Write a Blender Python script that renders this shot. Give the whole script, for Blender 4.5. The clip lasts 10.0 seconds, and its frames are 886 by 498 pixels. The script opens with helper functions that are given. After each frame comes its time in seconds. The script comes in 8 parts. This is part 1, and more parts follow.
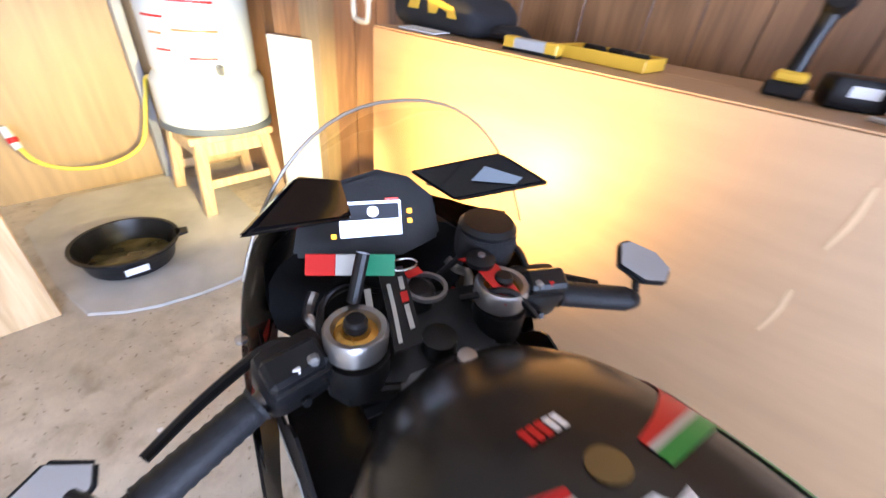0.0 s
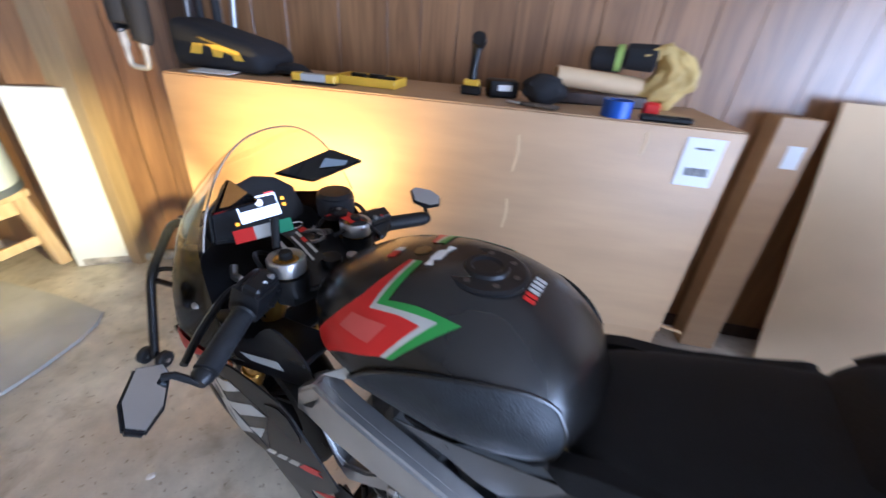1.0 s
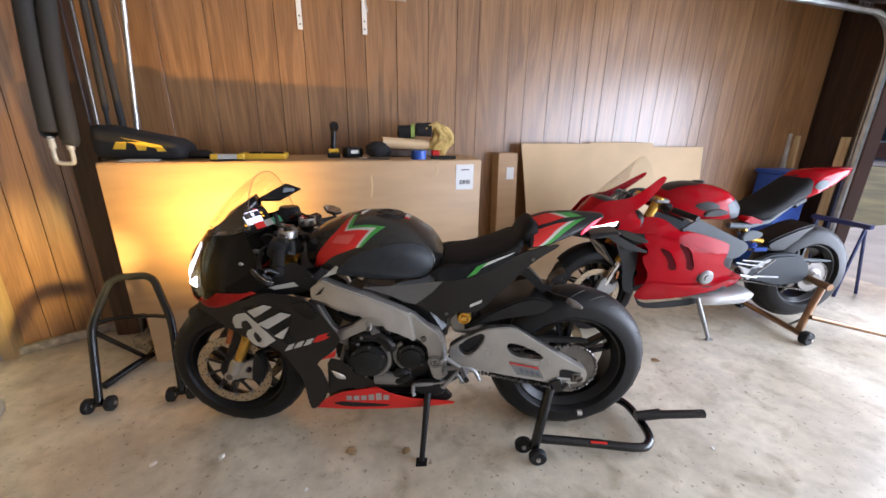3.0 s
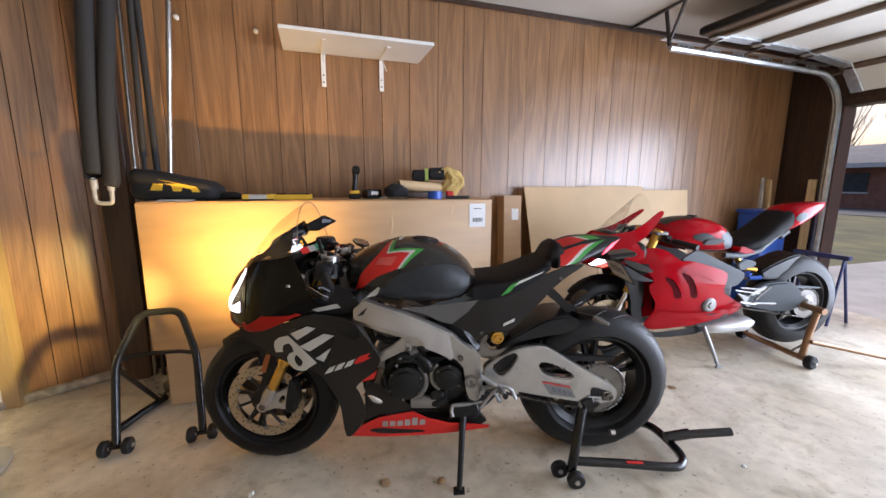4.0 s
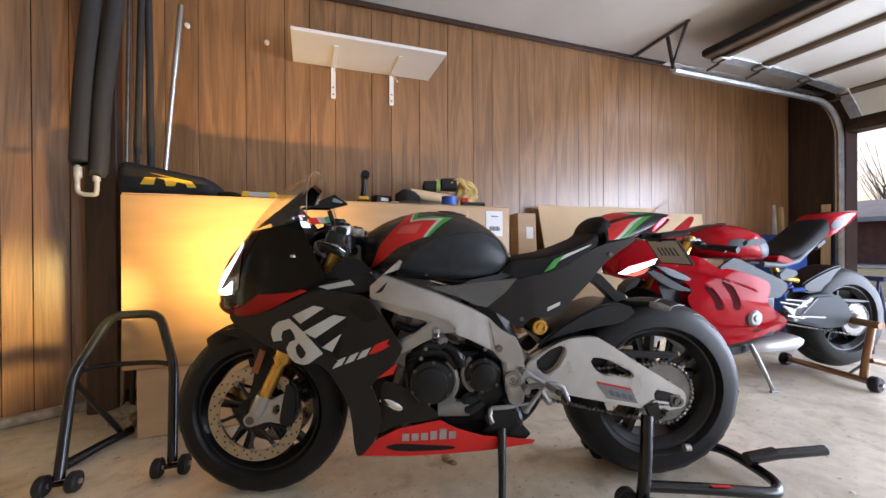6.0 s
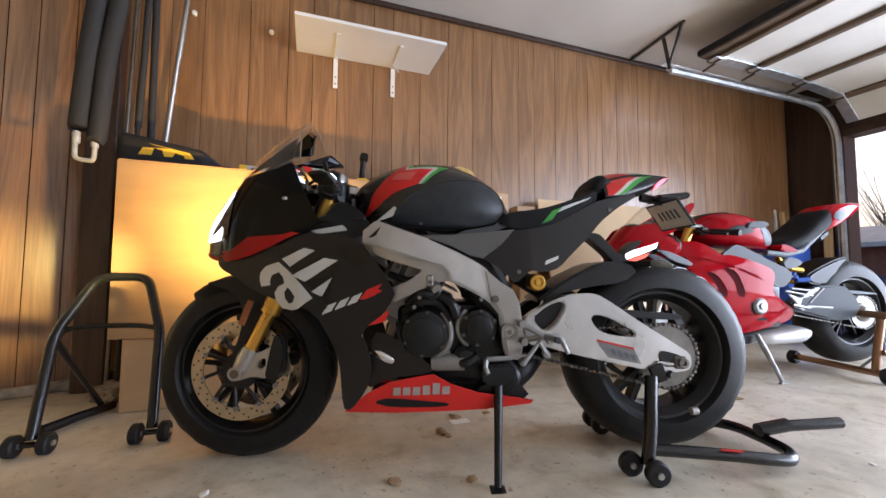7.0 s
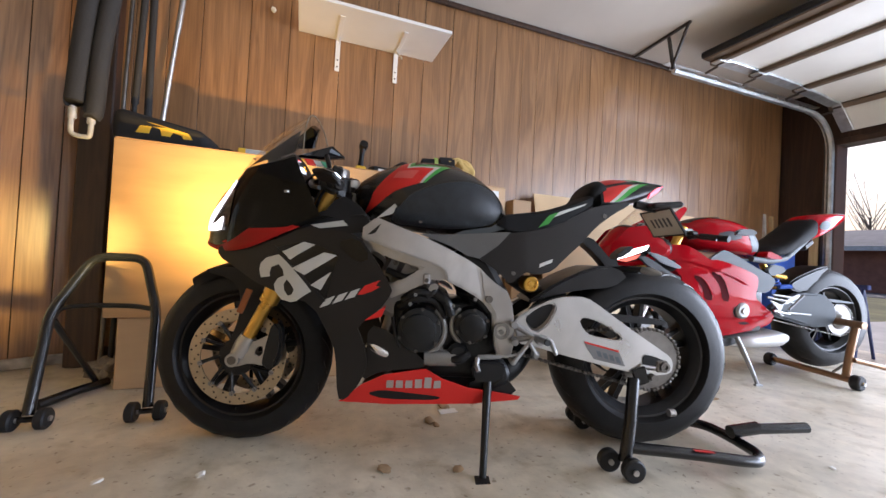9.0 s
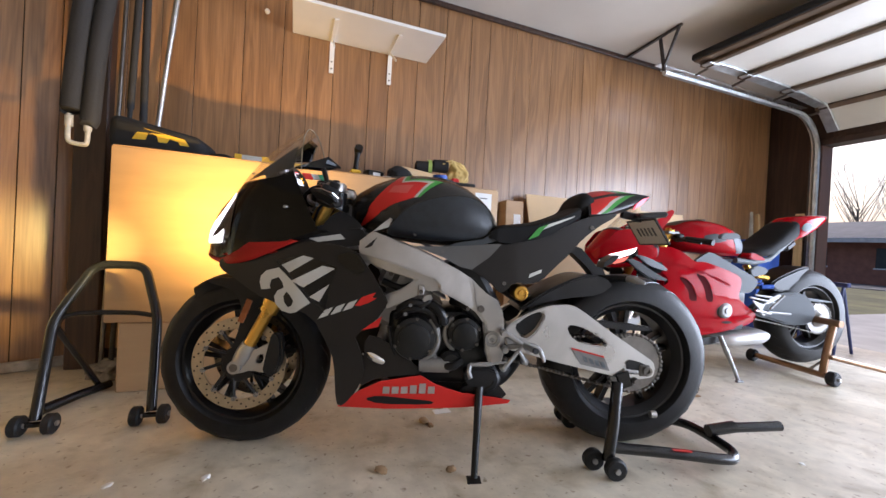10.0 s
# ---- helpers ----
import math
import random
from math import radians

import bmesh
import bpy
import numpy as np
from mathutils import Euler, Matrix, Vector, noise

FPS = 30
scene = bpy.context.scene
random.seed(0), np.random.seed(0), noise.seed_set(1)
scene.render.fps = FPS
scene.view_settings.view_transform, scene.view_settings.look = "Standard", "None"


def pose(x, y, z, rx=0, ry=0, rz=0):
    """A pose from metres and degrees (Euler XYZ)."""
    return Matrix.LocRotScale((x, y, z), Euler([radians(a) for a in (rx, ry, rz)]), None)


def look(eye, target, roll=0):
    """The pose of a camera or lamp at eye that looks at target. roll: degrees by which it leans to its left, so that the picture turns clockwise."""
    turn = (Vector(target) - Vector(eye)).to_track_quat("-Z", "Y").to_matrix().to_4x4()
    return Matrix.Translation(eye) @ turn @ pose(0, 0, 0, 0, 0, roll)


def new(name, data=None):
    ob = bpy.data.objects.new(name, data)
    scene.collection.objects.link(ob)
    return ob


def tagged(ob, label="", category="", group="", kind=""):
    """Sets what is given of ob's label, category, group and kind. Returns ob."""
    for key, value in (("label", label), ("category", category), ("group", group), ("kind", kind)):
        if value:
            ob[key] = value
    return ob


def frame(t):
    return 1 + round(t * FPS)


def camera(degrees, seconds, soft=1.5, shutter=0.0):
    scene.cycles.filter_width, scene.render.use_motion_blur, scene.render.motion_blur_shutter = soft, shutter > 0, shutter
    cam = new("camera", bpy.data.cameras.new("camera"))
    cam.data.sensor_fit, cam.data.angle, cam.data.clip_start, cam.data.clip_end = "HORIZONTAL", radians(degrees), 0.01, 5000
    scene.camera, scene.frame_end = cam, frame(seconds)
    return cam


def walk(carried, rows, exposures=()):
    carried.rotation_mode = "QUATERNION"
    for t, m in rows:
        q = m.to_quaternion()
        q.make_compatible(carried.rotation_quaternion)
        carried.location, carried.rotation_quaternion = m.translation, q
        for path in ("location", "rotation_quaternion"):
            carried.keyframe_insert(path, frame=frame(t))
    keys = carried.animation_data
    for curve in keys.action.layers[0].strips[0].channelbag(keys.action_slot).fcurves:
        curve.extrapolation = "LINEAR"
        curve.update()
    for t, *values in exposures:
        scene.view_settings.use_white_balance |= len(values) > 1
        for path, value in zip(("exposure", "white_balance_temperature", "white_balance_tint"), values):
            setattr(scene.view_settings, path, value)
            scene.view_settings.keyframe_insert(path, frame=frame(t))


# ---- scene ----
cam = camera(97.5, 10.0, 1.5, 0.4)
PATH = [
    (0, (0.549, -0.382, 1.256), (-0.491, 0.906, 0.133), 6.7),
    (0.5, (0.642, -0.554, 1.312), (-0.095, 0.977, 0.258), 6.1),
    (1, (0.683, -0.765, 1.342), (0.417, 0.948, 0.344), 4.8),
    (1.5, (0.727, -1.012, 1.367), (0.859, 0.768, 0.464), 5.1),
    (2, (0.718, -1.267, 1.382), (1.059, 0.504, 0.518), 3.4),
    (3.5, (0.325, -1.797, 1.294), (0.906, 0.06, 0.83), 0.6),
    (4, (0.25, -1.784, 1.23), (0.87, 0.088, 0.893), 0.3),
    (4.5, (0.196, -1.668, 1.112), (0.848, 0.212, 0.913), 0.4),
    (5, (0.159, -1.592, 1.002), (0.837, 0.285, 0.874), 0.1),
    (6.5, (0.208, -1.558, 0.775), (0.853, 0.334, 0.83), -0.3),
    (7, (0.218, -1.538, 0.628), (0.869, 0.35, 0.747), 0.4),
    (7.5, (0.214, -1.528, 0.565), (0.859, 0.36, 0.712), 1.5),
    (8, (0.213, -1.534, 0.609), (0.882, 0.349, 0.705), 2.3),
    (8.5, (0.211, -1.554, 0.651), (0.901, 0.323, 0.706), 2.9),
    (9, (0.191, -1.559, 0.679), (0.882, 0.318, 0.711), 3.1),
    (9.5, (0.182, -1.575, 0.714), (0.883, 0.297, 0.721), 3.1),
    (10, (0.171, -1.607, 0.751), (0.892, 0.258, 0.735), 3.1),
]
EXPOSURE = [(0, 0.85, 5250, 24), (0.5, 0.35, 4900, 22), (1, 0.2, 4850, 20), (1.5, 0.1, 5200, 20), (2, 0.05, 5700, 20), (3.5, 0.0, 6000, 20), (5, -0.05, 6000, 20), (10, 0.05, 5950, 20)]
walk(cam, [(t, look(eye, target, roll)) for t, eye, target, roll in PATH], EXPOSURE)

# ---- world, sun, exposure ----
world = bpy.data.worlds.new("sky")
scene.world = world
world.use_nodes = True
wn = world.node_tree
sky = wn.nodes.new("ShaderNodeTexSky")
sky.sky_type = "NISHITA"
sky.sun_disc = False
sky.sun_elevation, sky.sun_rotation = radians(37.5), radians(40)
sky.air_density, sky.dust_density = 1.0, 5.0
wn.links.new(sky.outputs[0], wn.nodes["Background"].inputs[0])
wn.nodes["Background"].inputs[1].default_value = 0.15
sun = new("sun", bpy.data.lights.new("sun", "SUN"))
sun.data.energy, sun.data.angle, sun.data.color = 1.1, radians(14), (1.0, 0.96, 0.9)
sun.matrix_world = look((25, 24, 24), (5, 0, 0))
# Added area lamp in the opening's unseen part, standing in for the sky's light.
door_sky = new("door_daylight", bpy.data.lights.new("door_daylight", "AREA"))
door_sky.data.shape, door_sky.data.size, door_sky.data.size_y = "RECTANGLE", 5.2, 1.85
door_sky.data.energy, door_sky.data.color = 365.0, (0.82, 0.92, 1.0)
door_sky.data.spread = radians(152)
door_sky.matrix_world = look((5.1, -2.95, 0.99), (0.0, -2.95, 0.75))


# ---- materials ----
def mat(name, color, rough=0.5, metal=0.0, vary=0.15, scale=6.0, bump=0.0, bscale=80.0, coat=0.0, stretch=(1, 1, 1), spec=0.5, stain=0.0, stain_scale=1.5):
    """Painted, moulded or cast surface: base colour broken up at two scales, uneven gloss, fine relief."""
    m = bpy.data.materials.new(name)
    m.use_nodes = True
    t = m.node_tree
    b = t.nodes["Principled BSDF"]
    co = t.nodes.new("ShaderNodeTexCoord")
    mp = t.nodes.new("ShaderNodeMapping")
    mp.inputs["Scale"].default_value = stretch
    t.links.new(co.outputs["Object"], mp.inputs[0])
    n1 = t.nodes.new("ShaderNodeTexNoise")
    n1.inputs["Scale"].default_value, n1.inputs["Detail"].default_value = scale, 6
    t.links.new(mp.outputs[0], n1.inputs["Vector"])
    ramp = t.nodes.new("ShaderNodeValToRGB")
    lo = tuple(c * (1 - vary) for c in color)
    hi = tuple(min(1, c * (1 + vary)) for c in color)
    ramp.color_ramp.elements[0].position, ramp.color_ramp.elements[1].position = 0.32, 0.68
    ramp.color_ramp.elements[0].color, ramp.color_ramp.elements[1].color = (*lo, 1), (*hi, 1)
    t.links.new(n1.outputs["Fac"], ramp.inputs[0])
    out = ramp.outputs[0]
    if stain:
        n3 = t.nodes.new("ShaderNodeTexNoise")
        n3.inputs["Scale"].default_value, n3.inputs["Detail"].default_value = stain_scale, 8
        n3.inputs["Distortion"].default_value = 0.6
        t.links.new(mp.outputs[0], n3.inputs["Vector"])
        r3 = t.nodes.new("ShaderNodeValToRGB")
        r3.color_ramp.elements[0].position, r3.color_ramp.elements[1].position = 0.42, 0.62
        r3.color_ramp.elements[0].color = (1 - stain, 1 - stain, 1 - stain, 1)
        r3.color_ramp.elements[1].color = (1, 1, 1, 1)
        t.links.new(n3.outputs["Fac"], r3.inputs[0])
        mx = t.nodes.new("ShaderNodeMix")
        mx.data_type, mx.blend_type = "RGBA", "MULTIPLY"
        mx.inputs["Factor"].default_value = 1.0
        t.links.new(out, mx.inputs["A"])
        t.links.new(r3.outputs[0], mx.inputs["B"])
        out = mx.outputs["Result"]
    t.links.new(out, b.inputs["Base Color"])
    n2 = t.nodes.new("ShaderNodeTexNoise")
    n2.inputs["Scale"].default_value, n2.inputs["Detail"].default_value = bscale, 4
    t.links.new(mp.outputs[0], n2.inputs["Vector"])
    mr = t.nodes.new("ShaderNodeMapRange")
    mr.inputs["To Min"].default_value, mr.inputs["To Max"].default_value = max(0.02, rough * 0.8), min(1, rough * 1.2)
    t.links.new(n1.outputs["Fac"], mr.inputs["Value"])
    t.links.new(mr.outputs[0], b.inputs["Roughness"])
    b.inputs["Metallic"].default_value = metal
    b.inputs["Coat Weight"].default_value = coat
    b.inputs["Coat Roughness"].default_value = 0.06
    b.inputs["Specular IOR Level"].default_value = spec
    if bump:
        bp = t.nodes.new("ShaderNodeBump")
        bp.inputs["Strength"].default_value, bp.inputs["Distance"].default_value = bump, 0.004
        t.links.new(n2.outputs["Fac"], bp.inputs["Height"])
        t.links.new(bp.outputs[0], b.inputs["Normal"])
    return m


def glow(name, color, strength):
    m = bpy.data.materials.new(name)
    m.use_nodes = True
    b = m.node_tree.nodes["Principled BSDF"]
    b.inputs["Base Color"].default_value = (*color, 1)
    b.inputs["Emission Color"].default_value = (*color, 1)
    b.inputs["Emission Strength"].default_value = strength
    return m


def glass(name, color=(1, 1, 1), rough=0.02, weight=0.85):
    """Thin clear plastic: mostly see-through, with a gloss that grows at grazing angles."""
    m = bpy.data.materials.new(name)
    m.use_nodes = True
    t = m.node_tree
    t.nodes.remove(t.nodes["Principled BSDF"])
    out = t.nodes["Material Output"]
    tr = t.nodes.new("ShaderNodeBsdfTransparent")
    tr.inputs[0].default_value = (*color, 1)
    gl = t.nodes.new("ShaderNodeBsdfGlossy")
    gl.inputs["Roughness"].default_value = rough
    lw = t.nodes.new("ShaderNodeLayerWeight")
    lw.inputs[0].default_value = 0.25
    fr = t.nodes.new("ShaderNodeMath")
    fr.operation = "MULTIPLY_ADD"
    fr.inputs[1].default_value, fr.inputs[2].default_value = 0.45, 0.03
    t.links.new(lw.outputs["Facing"], fr.inputs[0])
    mx = t.nodes.new("ShaderNodeMixShader")
    t.links.new(fr.outputs[0], mx.inputs[0])
    t.links.new(tr.outputs[0], mx.inputs[1])
    t.links.new(gl.outputs[0], mx.inputs[2])
    t.links.new(mx.outputs[0], out.inputs[0])
    return m


def wood(name, dark, light, rough=0.45, along=2, ring=9.0, coat=0.0):
    """Grain that runs along one axis, different from piece to piece."""
    m = bpy.data.materials.new(name)
    m.use_nodes = True
    t = m.node_tree
    b = t.nodes["Principled BSDF"]
    co = t.nodes.new("ShaderNodeTexCoord")
    inf = t.nodes.new("ShaderNodeObjectInfo")
    mul = t.nodes.new("ShaderNodeMath")
    mul.operation = "MULTIPLY"
    mul.inputs[1].default_value = 40.0
    t.links.new(inf.outputs["Random"], mul.inputs[0])
    add = t.nodes.new("ShaderNodeVectorMath")
    add.operation = "ADD"
    t.links.new(co.outputs["Object"], add.inputs[0])
    t.links.new(mul.outputs[0], add.inputs[1])
    mp = t.nodes.new("ShaderNodeMapping")
    sc = [1.0, 1.0, 1.0]
    sc[along] = 0.09
    mp.inputs["Scale"].default_value = sc
    t.links.new(add.outputs[0], mp.inputs[0])
    big = t.nodes.new("ShaderNodeTexNoise")
    big.inputs["Scale"].default_value, big.inputs["Detail"].default_value, big.inputs["Distortion"].default_value = ring, 3, 1.2
    t.links.new(mp.outputs[0], big.inputs["Vector"])
    wave = t.nodes.new("ShaderNodeMath")
    wave.operation = "MULTIPLY"
    wave.inputs[1].default_value = 9.0
    t.links.new(big.outputs["Fac"], wave.inputs[0])
    fr = t.nodes.new("ShaderNodeMath")
    fr.operation = "PINGPONG"
    fr.inputs[1].default_value = 1.0
    t.links.new(wave.outputs[0], fr.inputs[0])
    fine = t.nodes.new("ShaderNodeTexNoise")
    fine.inputs["Scale"].default_value, fine.inputs["Detail"].default_value = 130, 3
    mp2 = t.nodes.new("ShaderNodeMapping")
    sc2 = [1.0, 1.0, 1.0]
    sc2[along] = 0.025
    mp2.inputs["Scale"].default_value = sc2
    t.links.new(add.outputs[0], mp2.inputs[0])
    t.links.new(mp2.outputs[0], fine.inputs["Vector"])
    mixf = t.nodes.new("ShaderNodeMath")
    mixf.operation = "MULTIPLY_ADD"
    mixf.inputs[1].default_value = 0.42
    t.links.new(fr.outputs[0], mixf.inputs[0])
    f2 = t.nodes.new("ShaderNodeMath")
    f2.operation = "MULTIPLY"
    f2.inputs[1].default_value = 0.75
    t.links.new(fine.outputs["Fac"], f2.inputs[0])
    t.links.new(f2.outputs[0], mixf.inputs[2])
    ramp = t.nodes.new("ShaderNodeValToRGB")
    ramp.color_ramp.elements[0].position, ramp.color_ramp.elements[1].position = 0.2, 0.85
    ramp.color_ramp.elements[0].color, ramp.color_ramp.elements[1].color = (*dark, 1), (*light, 1)
    t.links.new(mixf.outputs[0], ramp.inputs[0])
    hs = t.nodes.new("ShaderNodeHueSaturation")
    mr = t.nodes.new("ShaderNodeMapRange")
    mr.inputs["To Min"].default_value, mr.inputs["To Max"].default_value = 0.94, 1.06
    t.links.new(inf.outputs["Random"], mr.inputs["Value"])
    t.links.new(mr.outputs[0], hs.inputs["Value"])
    t.links.new(ramp.outputs[0], hs.inputs["Color"])
    t.links.new(hs.outputs[0], b.inputs["Base Color"])
    b.inputs["Roughness"].default_value = rough
    b.inputs["Coat Weight"].default_value = coat
    b.inputs["Coat Roughness"].default_value = 0.32
    bp = t.nodes.new("ShaderNodeBump")
    bp.inputs["Strength"].default_value, bp.inputs["Distance"].default_value = 0.12, 0.0015
    t.links.new(fine.outputs["Fac"], bp.inputs["Height"])
    t.links.new(bp.outputs[0], b.inputs["Normal"])
    return m


PANEL = wood("walnut_panelling", (0.165, 0.078, 0.030), (0.345, 0.180, 0.076), 0.30, 2, 7.0, 0.80)
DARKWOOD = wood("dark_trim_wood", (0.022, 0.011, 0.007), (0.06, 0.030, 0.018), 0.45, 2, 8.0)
PINE = wood("raw_pine", (0.42, 0.27, 0.12), (0.62, 0.45, 0.24), 0.6, 2, 8.0)
GROOVE = mat("groove_dark", (0.02, 0.011, 0.006), 0.8)
CONCRETE = mat("garage_concrete", (0.685, 0.635, 0.53), 0.36, 0, 0.10, 16.0, 0.25, 60, stain=0.16, stain_scale=3.2)
def weather_floor(m):
    """Broad tan and grey patches, dark spots and a trowelled sheen laid over the concrete."""
    t = m.node_tree
    b = t.nodes["Principled BSDF"]
    old = b.inputs["Base Color"].links[0].from_socket
    co = t.nodes.new("ShaderNodeTexCoord")
    for scale, detail, lo, hi, dark, light in ((1.3, 5, 0.38, 0.66, (0.74, 0.70, 0.64, 1), (1.04, 1.03, 1.02, 1)), (7.0, 8, 0.30, 0.46, (0.72, 0.68, 0.62, 1), (1, 1, 1, 1)), (45.0, 2, 0.27, 0.36, (0.55, 0.50, 0.45, 1), (1, 1, 1, 1))):
        n = t.nodes.new("ShaderNodeTexNoise")
        n.inputs["Scale"].default_value, n.inputs["Detail"].default_value, n.inputs["Distortion"].default_value = scale, detail, 0.4
        t.links.new(co.outputs["Object"], n.inputs["Vector"])
        r = t.nodes.new("ShaderNodeValToRGB")
        r.color_ramp.elements[0].position, r.color_ramp.elements[1].position = lo, hi
        r.color_ramp.elements[0].color, r.color_ramp.elements[1].color = dark, light
        t.links.new(n.outputs["Fac"], r.inputs[0])
        mx = t.nodes.new("ShaderNodeMix")
        mx.data_type, mx.blend_type = "RGBA", "MULTIPLY"
        mx.inputs["Factor"].default_value = 1.0
        t.links.new(old, mx.inputs["A"])
        t.links.new(r.outputs[0], mx.inputs["B"])
        old = mx.outputs["Result"]
    t.links.new(old, b.inputs["Base Color"])


weather_floor(CONCRETE)
DRIVE = mat("driveway_concrete", (0.50, 0.49, 0.47), 0.8, 0, 0.12, 3, 0.3, 50, stain=0.12)
GRASS = mat("dry_winter_grass", (0.17, 0.165, 0.07), 0.95, 0, 0.35, 1.2, 0.6, 30, stain=0.25, stain_scale=0.3)
ROADM = mat("road_asphalt", (0.16, 0.16, 0.165), 0.9, 0, 0.15, 2, 0.4, 60)
CEIL = mat("ceiling_white", (0.60, 0.565, 0.515), 0.85, 0, 0.05, 2, 0.15, 90)
DOORW = mat("door_white", (0.70, 0.68, 0.63), 0.5, 0, 0.06, 2, 0.1, 60, stain=0.08)
GALV = mat("galvanised_steel", (0.62, 0.66, 0.68), 0.32, 0.9, 0.18, 14, 0.05, 60)
CARD = mat("cardboard", (0.49, 0.315, 0.165), 0.47, 0, 0.06, 3, 0.12, 40, stretch=(1, 1, 6), stain=0.06)
CARDP = mat("pale_cardboard", (0.66, 0.47, 0.265), 0.62, 0, 0.06, 3, 0.12, 40, stain=0.06)
WHITE = mat("white_paint", (0.78, 0.78, 0.78), 0.35, 0, 0.03, 5)
FOAM = mat("white_board", (0.74, 0.73, 0.70), 0.6, 0, 0.06, 4, 0.1, 40)
PVC = mat("white_pvc", (0.40, 0.39, 0.36), 0.4, 0, 0.2, 30)
RUBBER = mat("tyre_rubber", (0.0095, 0.0092, 0.0095), 0.46, 0, 0.25, 30, 0.15, 150, spec=0.24)
GRIP = mat("grip_rubber", (0.013, 0.0135, 0.015), 0.55, 0, 0.2, 40, 0.3, 120, spec=0.3)
BLACK = mat("satin_black_plastic", (0.009, 0.009, 0.010), 0.36, 0, 0.25, 15, 0.06, 200, spec=0.3)
MATTE = mat("matte_black_fairing", (0.0135, 0.0115, 0.0105), 0.33, 0, 0.15, 4, 0.0, 60, spec=0.3)
GLOSSB = mat("gloss_black_cowl", (0.004, 0.004, 0.0045), 0.10, 0, 0.1, 4, spec=0.4)
SEATM = mat("seat_vinyl", (0.009, 0.009, 0.0098), 0.68, 0, 0.25, 20, 0.25, 260, spec=0.16)
TANKM = mat("satin_black_tank", (0.0145, 0.0138, 0.0133), 0.25, 0, 0.12, 3, 0.03, 30, spec=0.5)
CARBON = mat("knee_pad_grey", (0.022, 0.026, 0.031), 0.38, 0, 0.2, 40, 0.35, 320, spec=0.3)
REDM = mat("red_graphic", (0.55, 0.022, 0.016), 0.35, 0, 0.06, 4, spec=0.3)
REDG = mat("gloss_red_paint", (0.37, 0.004, 0.010), 0.08, 0, 0.05, 3, spec=0.13)
GREENM = mat("green_graphic", (0.05, 0.28, 0.05), 0.38, 0, 0.06, 4, spec=0.3)
SILVERG = mat("silver_graphic", (0.50, 0.50, 0.47), 0.42, 0.2, 0.06, 4)
ALU = mat("cast_aluminium", (0.50, 0.495, 0.49), 0.33, 0.9, 0.12, 5, 0.02, 220, stain=0.15, stain_scale=7)
ALUS = mat("bright_aluminium", (0.47, 0.47, 0.465), 0.29, 0.92, 0.10, 5, 0.015, 220, stain=0.12, stain_scale=6)
ALUD = mat("dull_aluminium", (0.26, 0.26, 0.26), 0.42, 0.6, 0.12, 14, 0.08, 120)
GREYF = mat("grey_swingarm_paint", (0.06, 0.068, 0.076), 0.5, 0.0, 0.08, 6, spec=0.15)
GREYP = mat("mid_grey_panel", (0.11, 0.125, 0.14), 0.45, 0.0, 0.06, 6, spec=0.2)
GOLD = mat("gold_anodised", (0.62, 0.36, 0.07), 0.28, 0.9, 0.1, 12)
DISC = mat("brake_disc_steel", (0.46, 0.38, 0.27), 0.30, 0.85, 0.08, 40, 0.05, 200)
STEEL = mat("dark_steel", (0.15, 0.14, 0.13), 0.35, 0.9, 0.2, 20)
CHROME = mat("chrome", (0.75, 0.75, 0.76), 0.12, 1.0, 0.05, 10)
ENGINE = mat("engine_grey_black", (0.0135, 0.014, 0.0145), 0.31, 0.2, 0.25, 12, 0.15, 90, spec=0.35)
RIM = mat("black_rim", (0.008, 0.008, 0.009), 0.3, 0.1, 0.15, 12, spec=0.35)
STANDB = mat("black_powder_coat", (0.007, 0.007, 0.008), 0.22, 0.0, 0.2, 20, 0.06, 150, spec=0.45)
BRONZE = mat("bronze_stand_paint", (0.26, 0.14, 0.07), 0.3, 0.5, 0.1, 10, coat=0.3)
MIRROR = mat("mirror_glass", (0.55, 0.57, 0.61), 0.03, 1.0, 0.01, 3)
YELLOW = mat("tool_yellow", (0.72, 0.44, 0.03), 0.4, 0, 0.08, 10)
BAGBLK = mat("black_nylon", (0.012, 0.012, 0.014), 0.85, 0, 0.25, 30, 0.4, 250)
LEATHER = mat("yellow_leather", (0.62, 0.44, 0.15), 0.6, 0, 0.15, 14, 0.3, 60)
BLUE = mat("blue_plastic", (0.02, 0.09, 0.45), 0.4, 0, 0.1, 8)
NAVY = mat("navy_plastic", (0.02, 0.03, 0.12), 0.4, 0, 0.1, 8)
SCREEN = glass("clear_screen", (0.94, 0.935, 0.92))
BRICKM = mat("far_brick", (0.30, 0.13, 0.09), 0.85, 0, 0.2, 3, 0.3, 8)
ROOFM = mat("far_roof", (0.20, 0.20, 0.21), 0.9, 0, 0.15, 2)
BARK = mat("bare_bark", (0.20, 0.17, 0.14), 0.9, 0, 0.2, 6, 0.4, 30)
PAPER = mat("paper_label", (0.8, 0.8, 0.8), 0.6, 0, 0.03, 5)
PRINT = mat("grey_print", (0.12, 0.12, 0.13), 0.7)
FOAMT = mat("grey_pipe_foam", (0.020, 0.019, 0.019), 0.8, 0, 0.15, 12, 0.3, 90)
LEAF = mat("dry_leaf", (0.33, 0.22, 0.12), 0.8, 0, 0.25, 20)
CORD = mat("yellow_cord", (0.80, 0.62, 0.03), 0.4, 0, 0.06, 8)
PLATEW = mat("plate_white", (0.62, 0.60, 0.55), 0.4, 0, 0.05, 9)
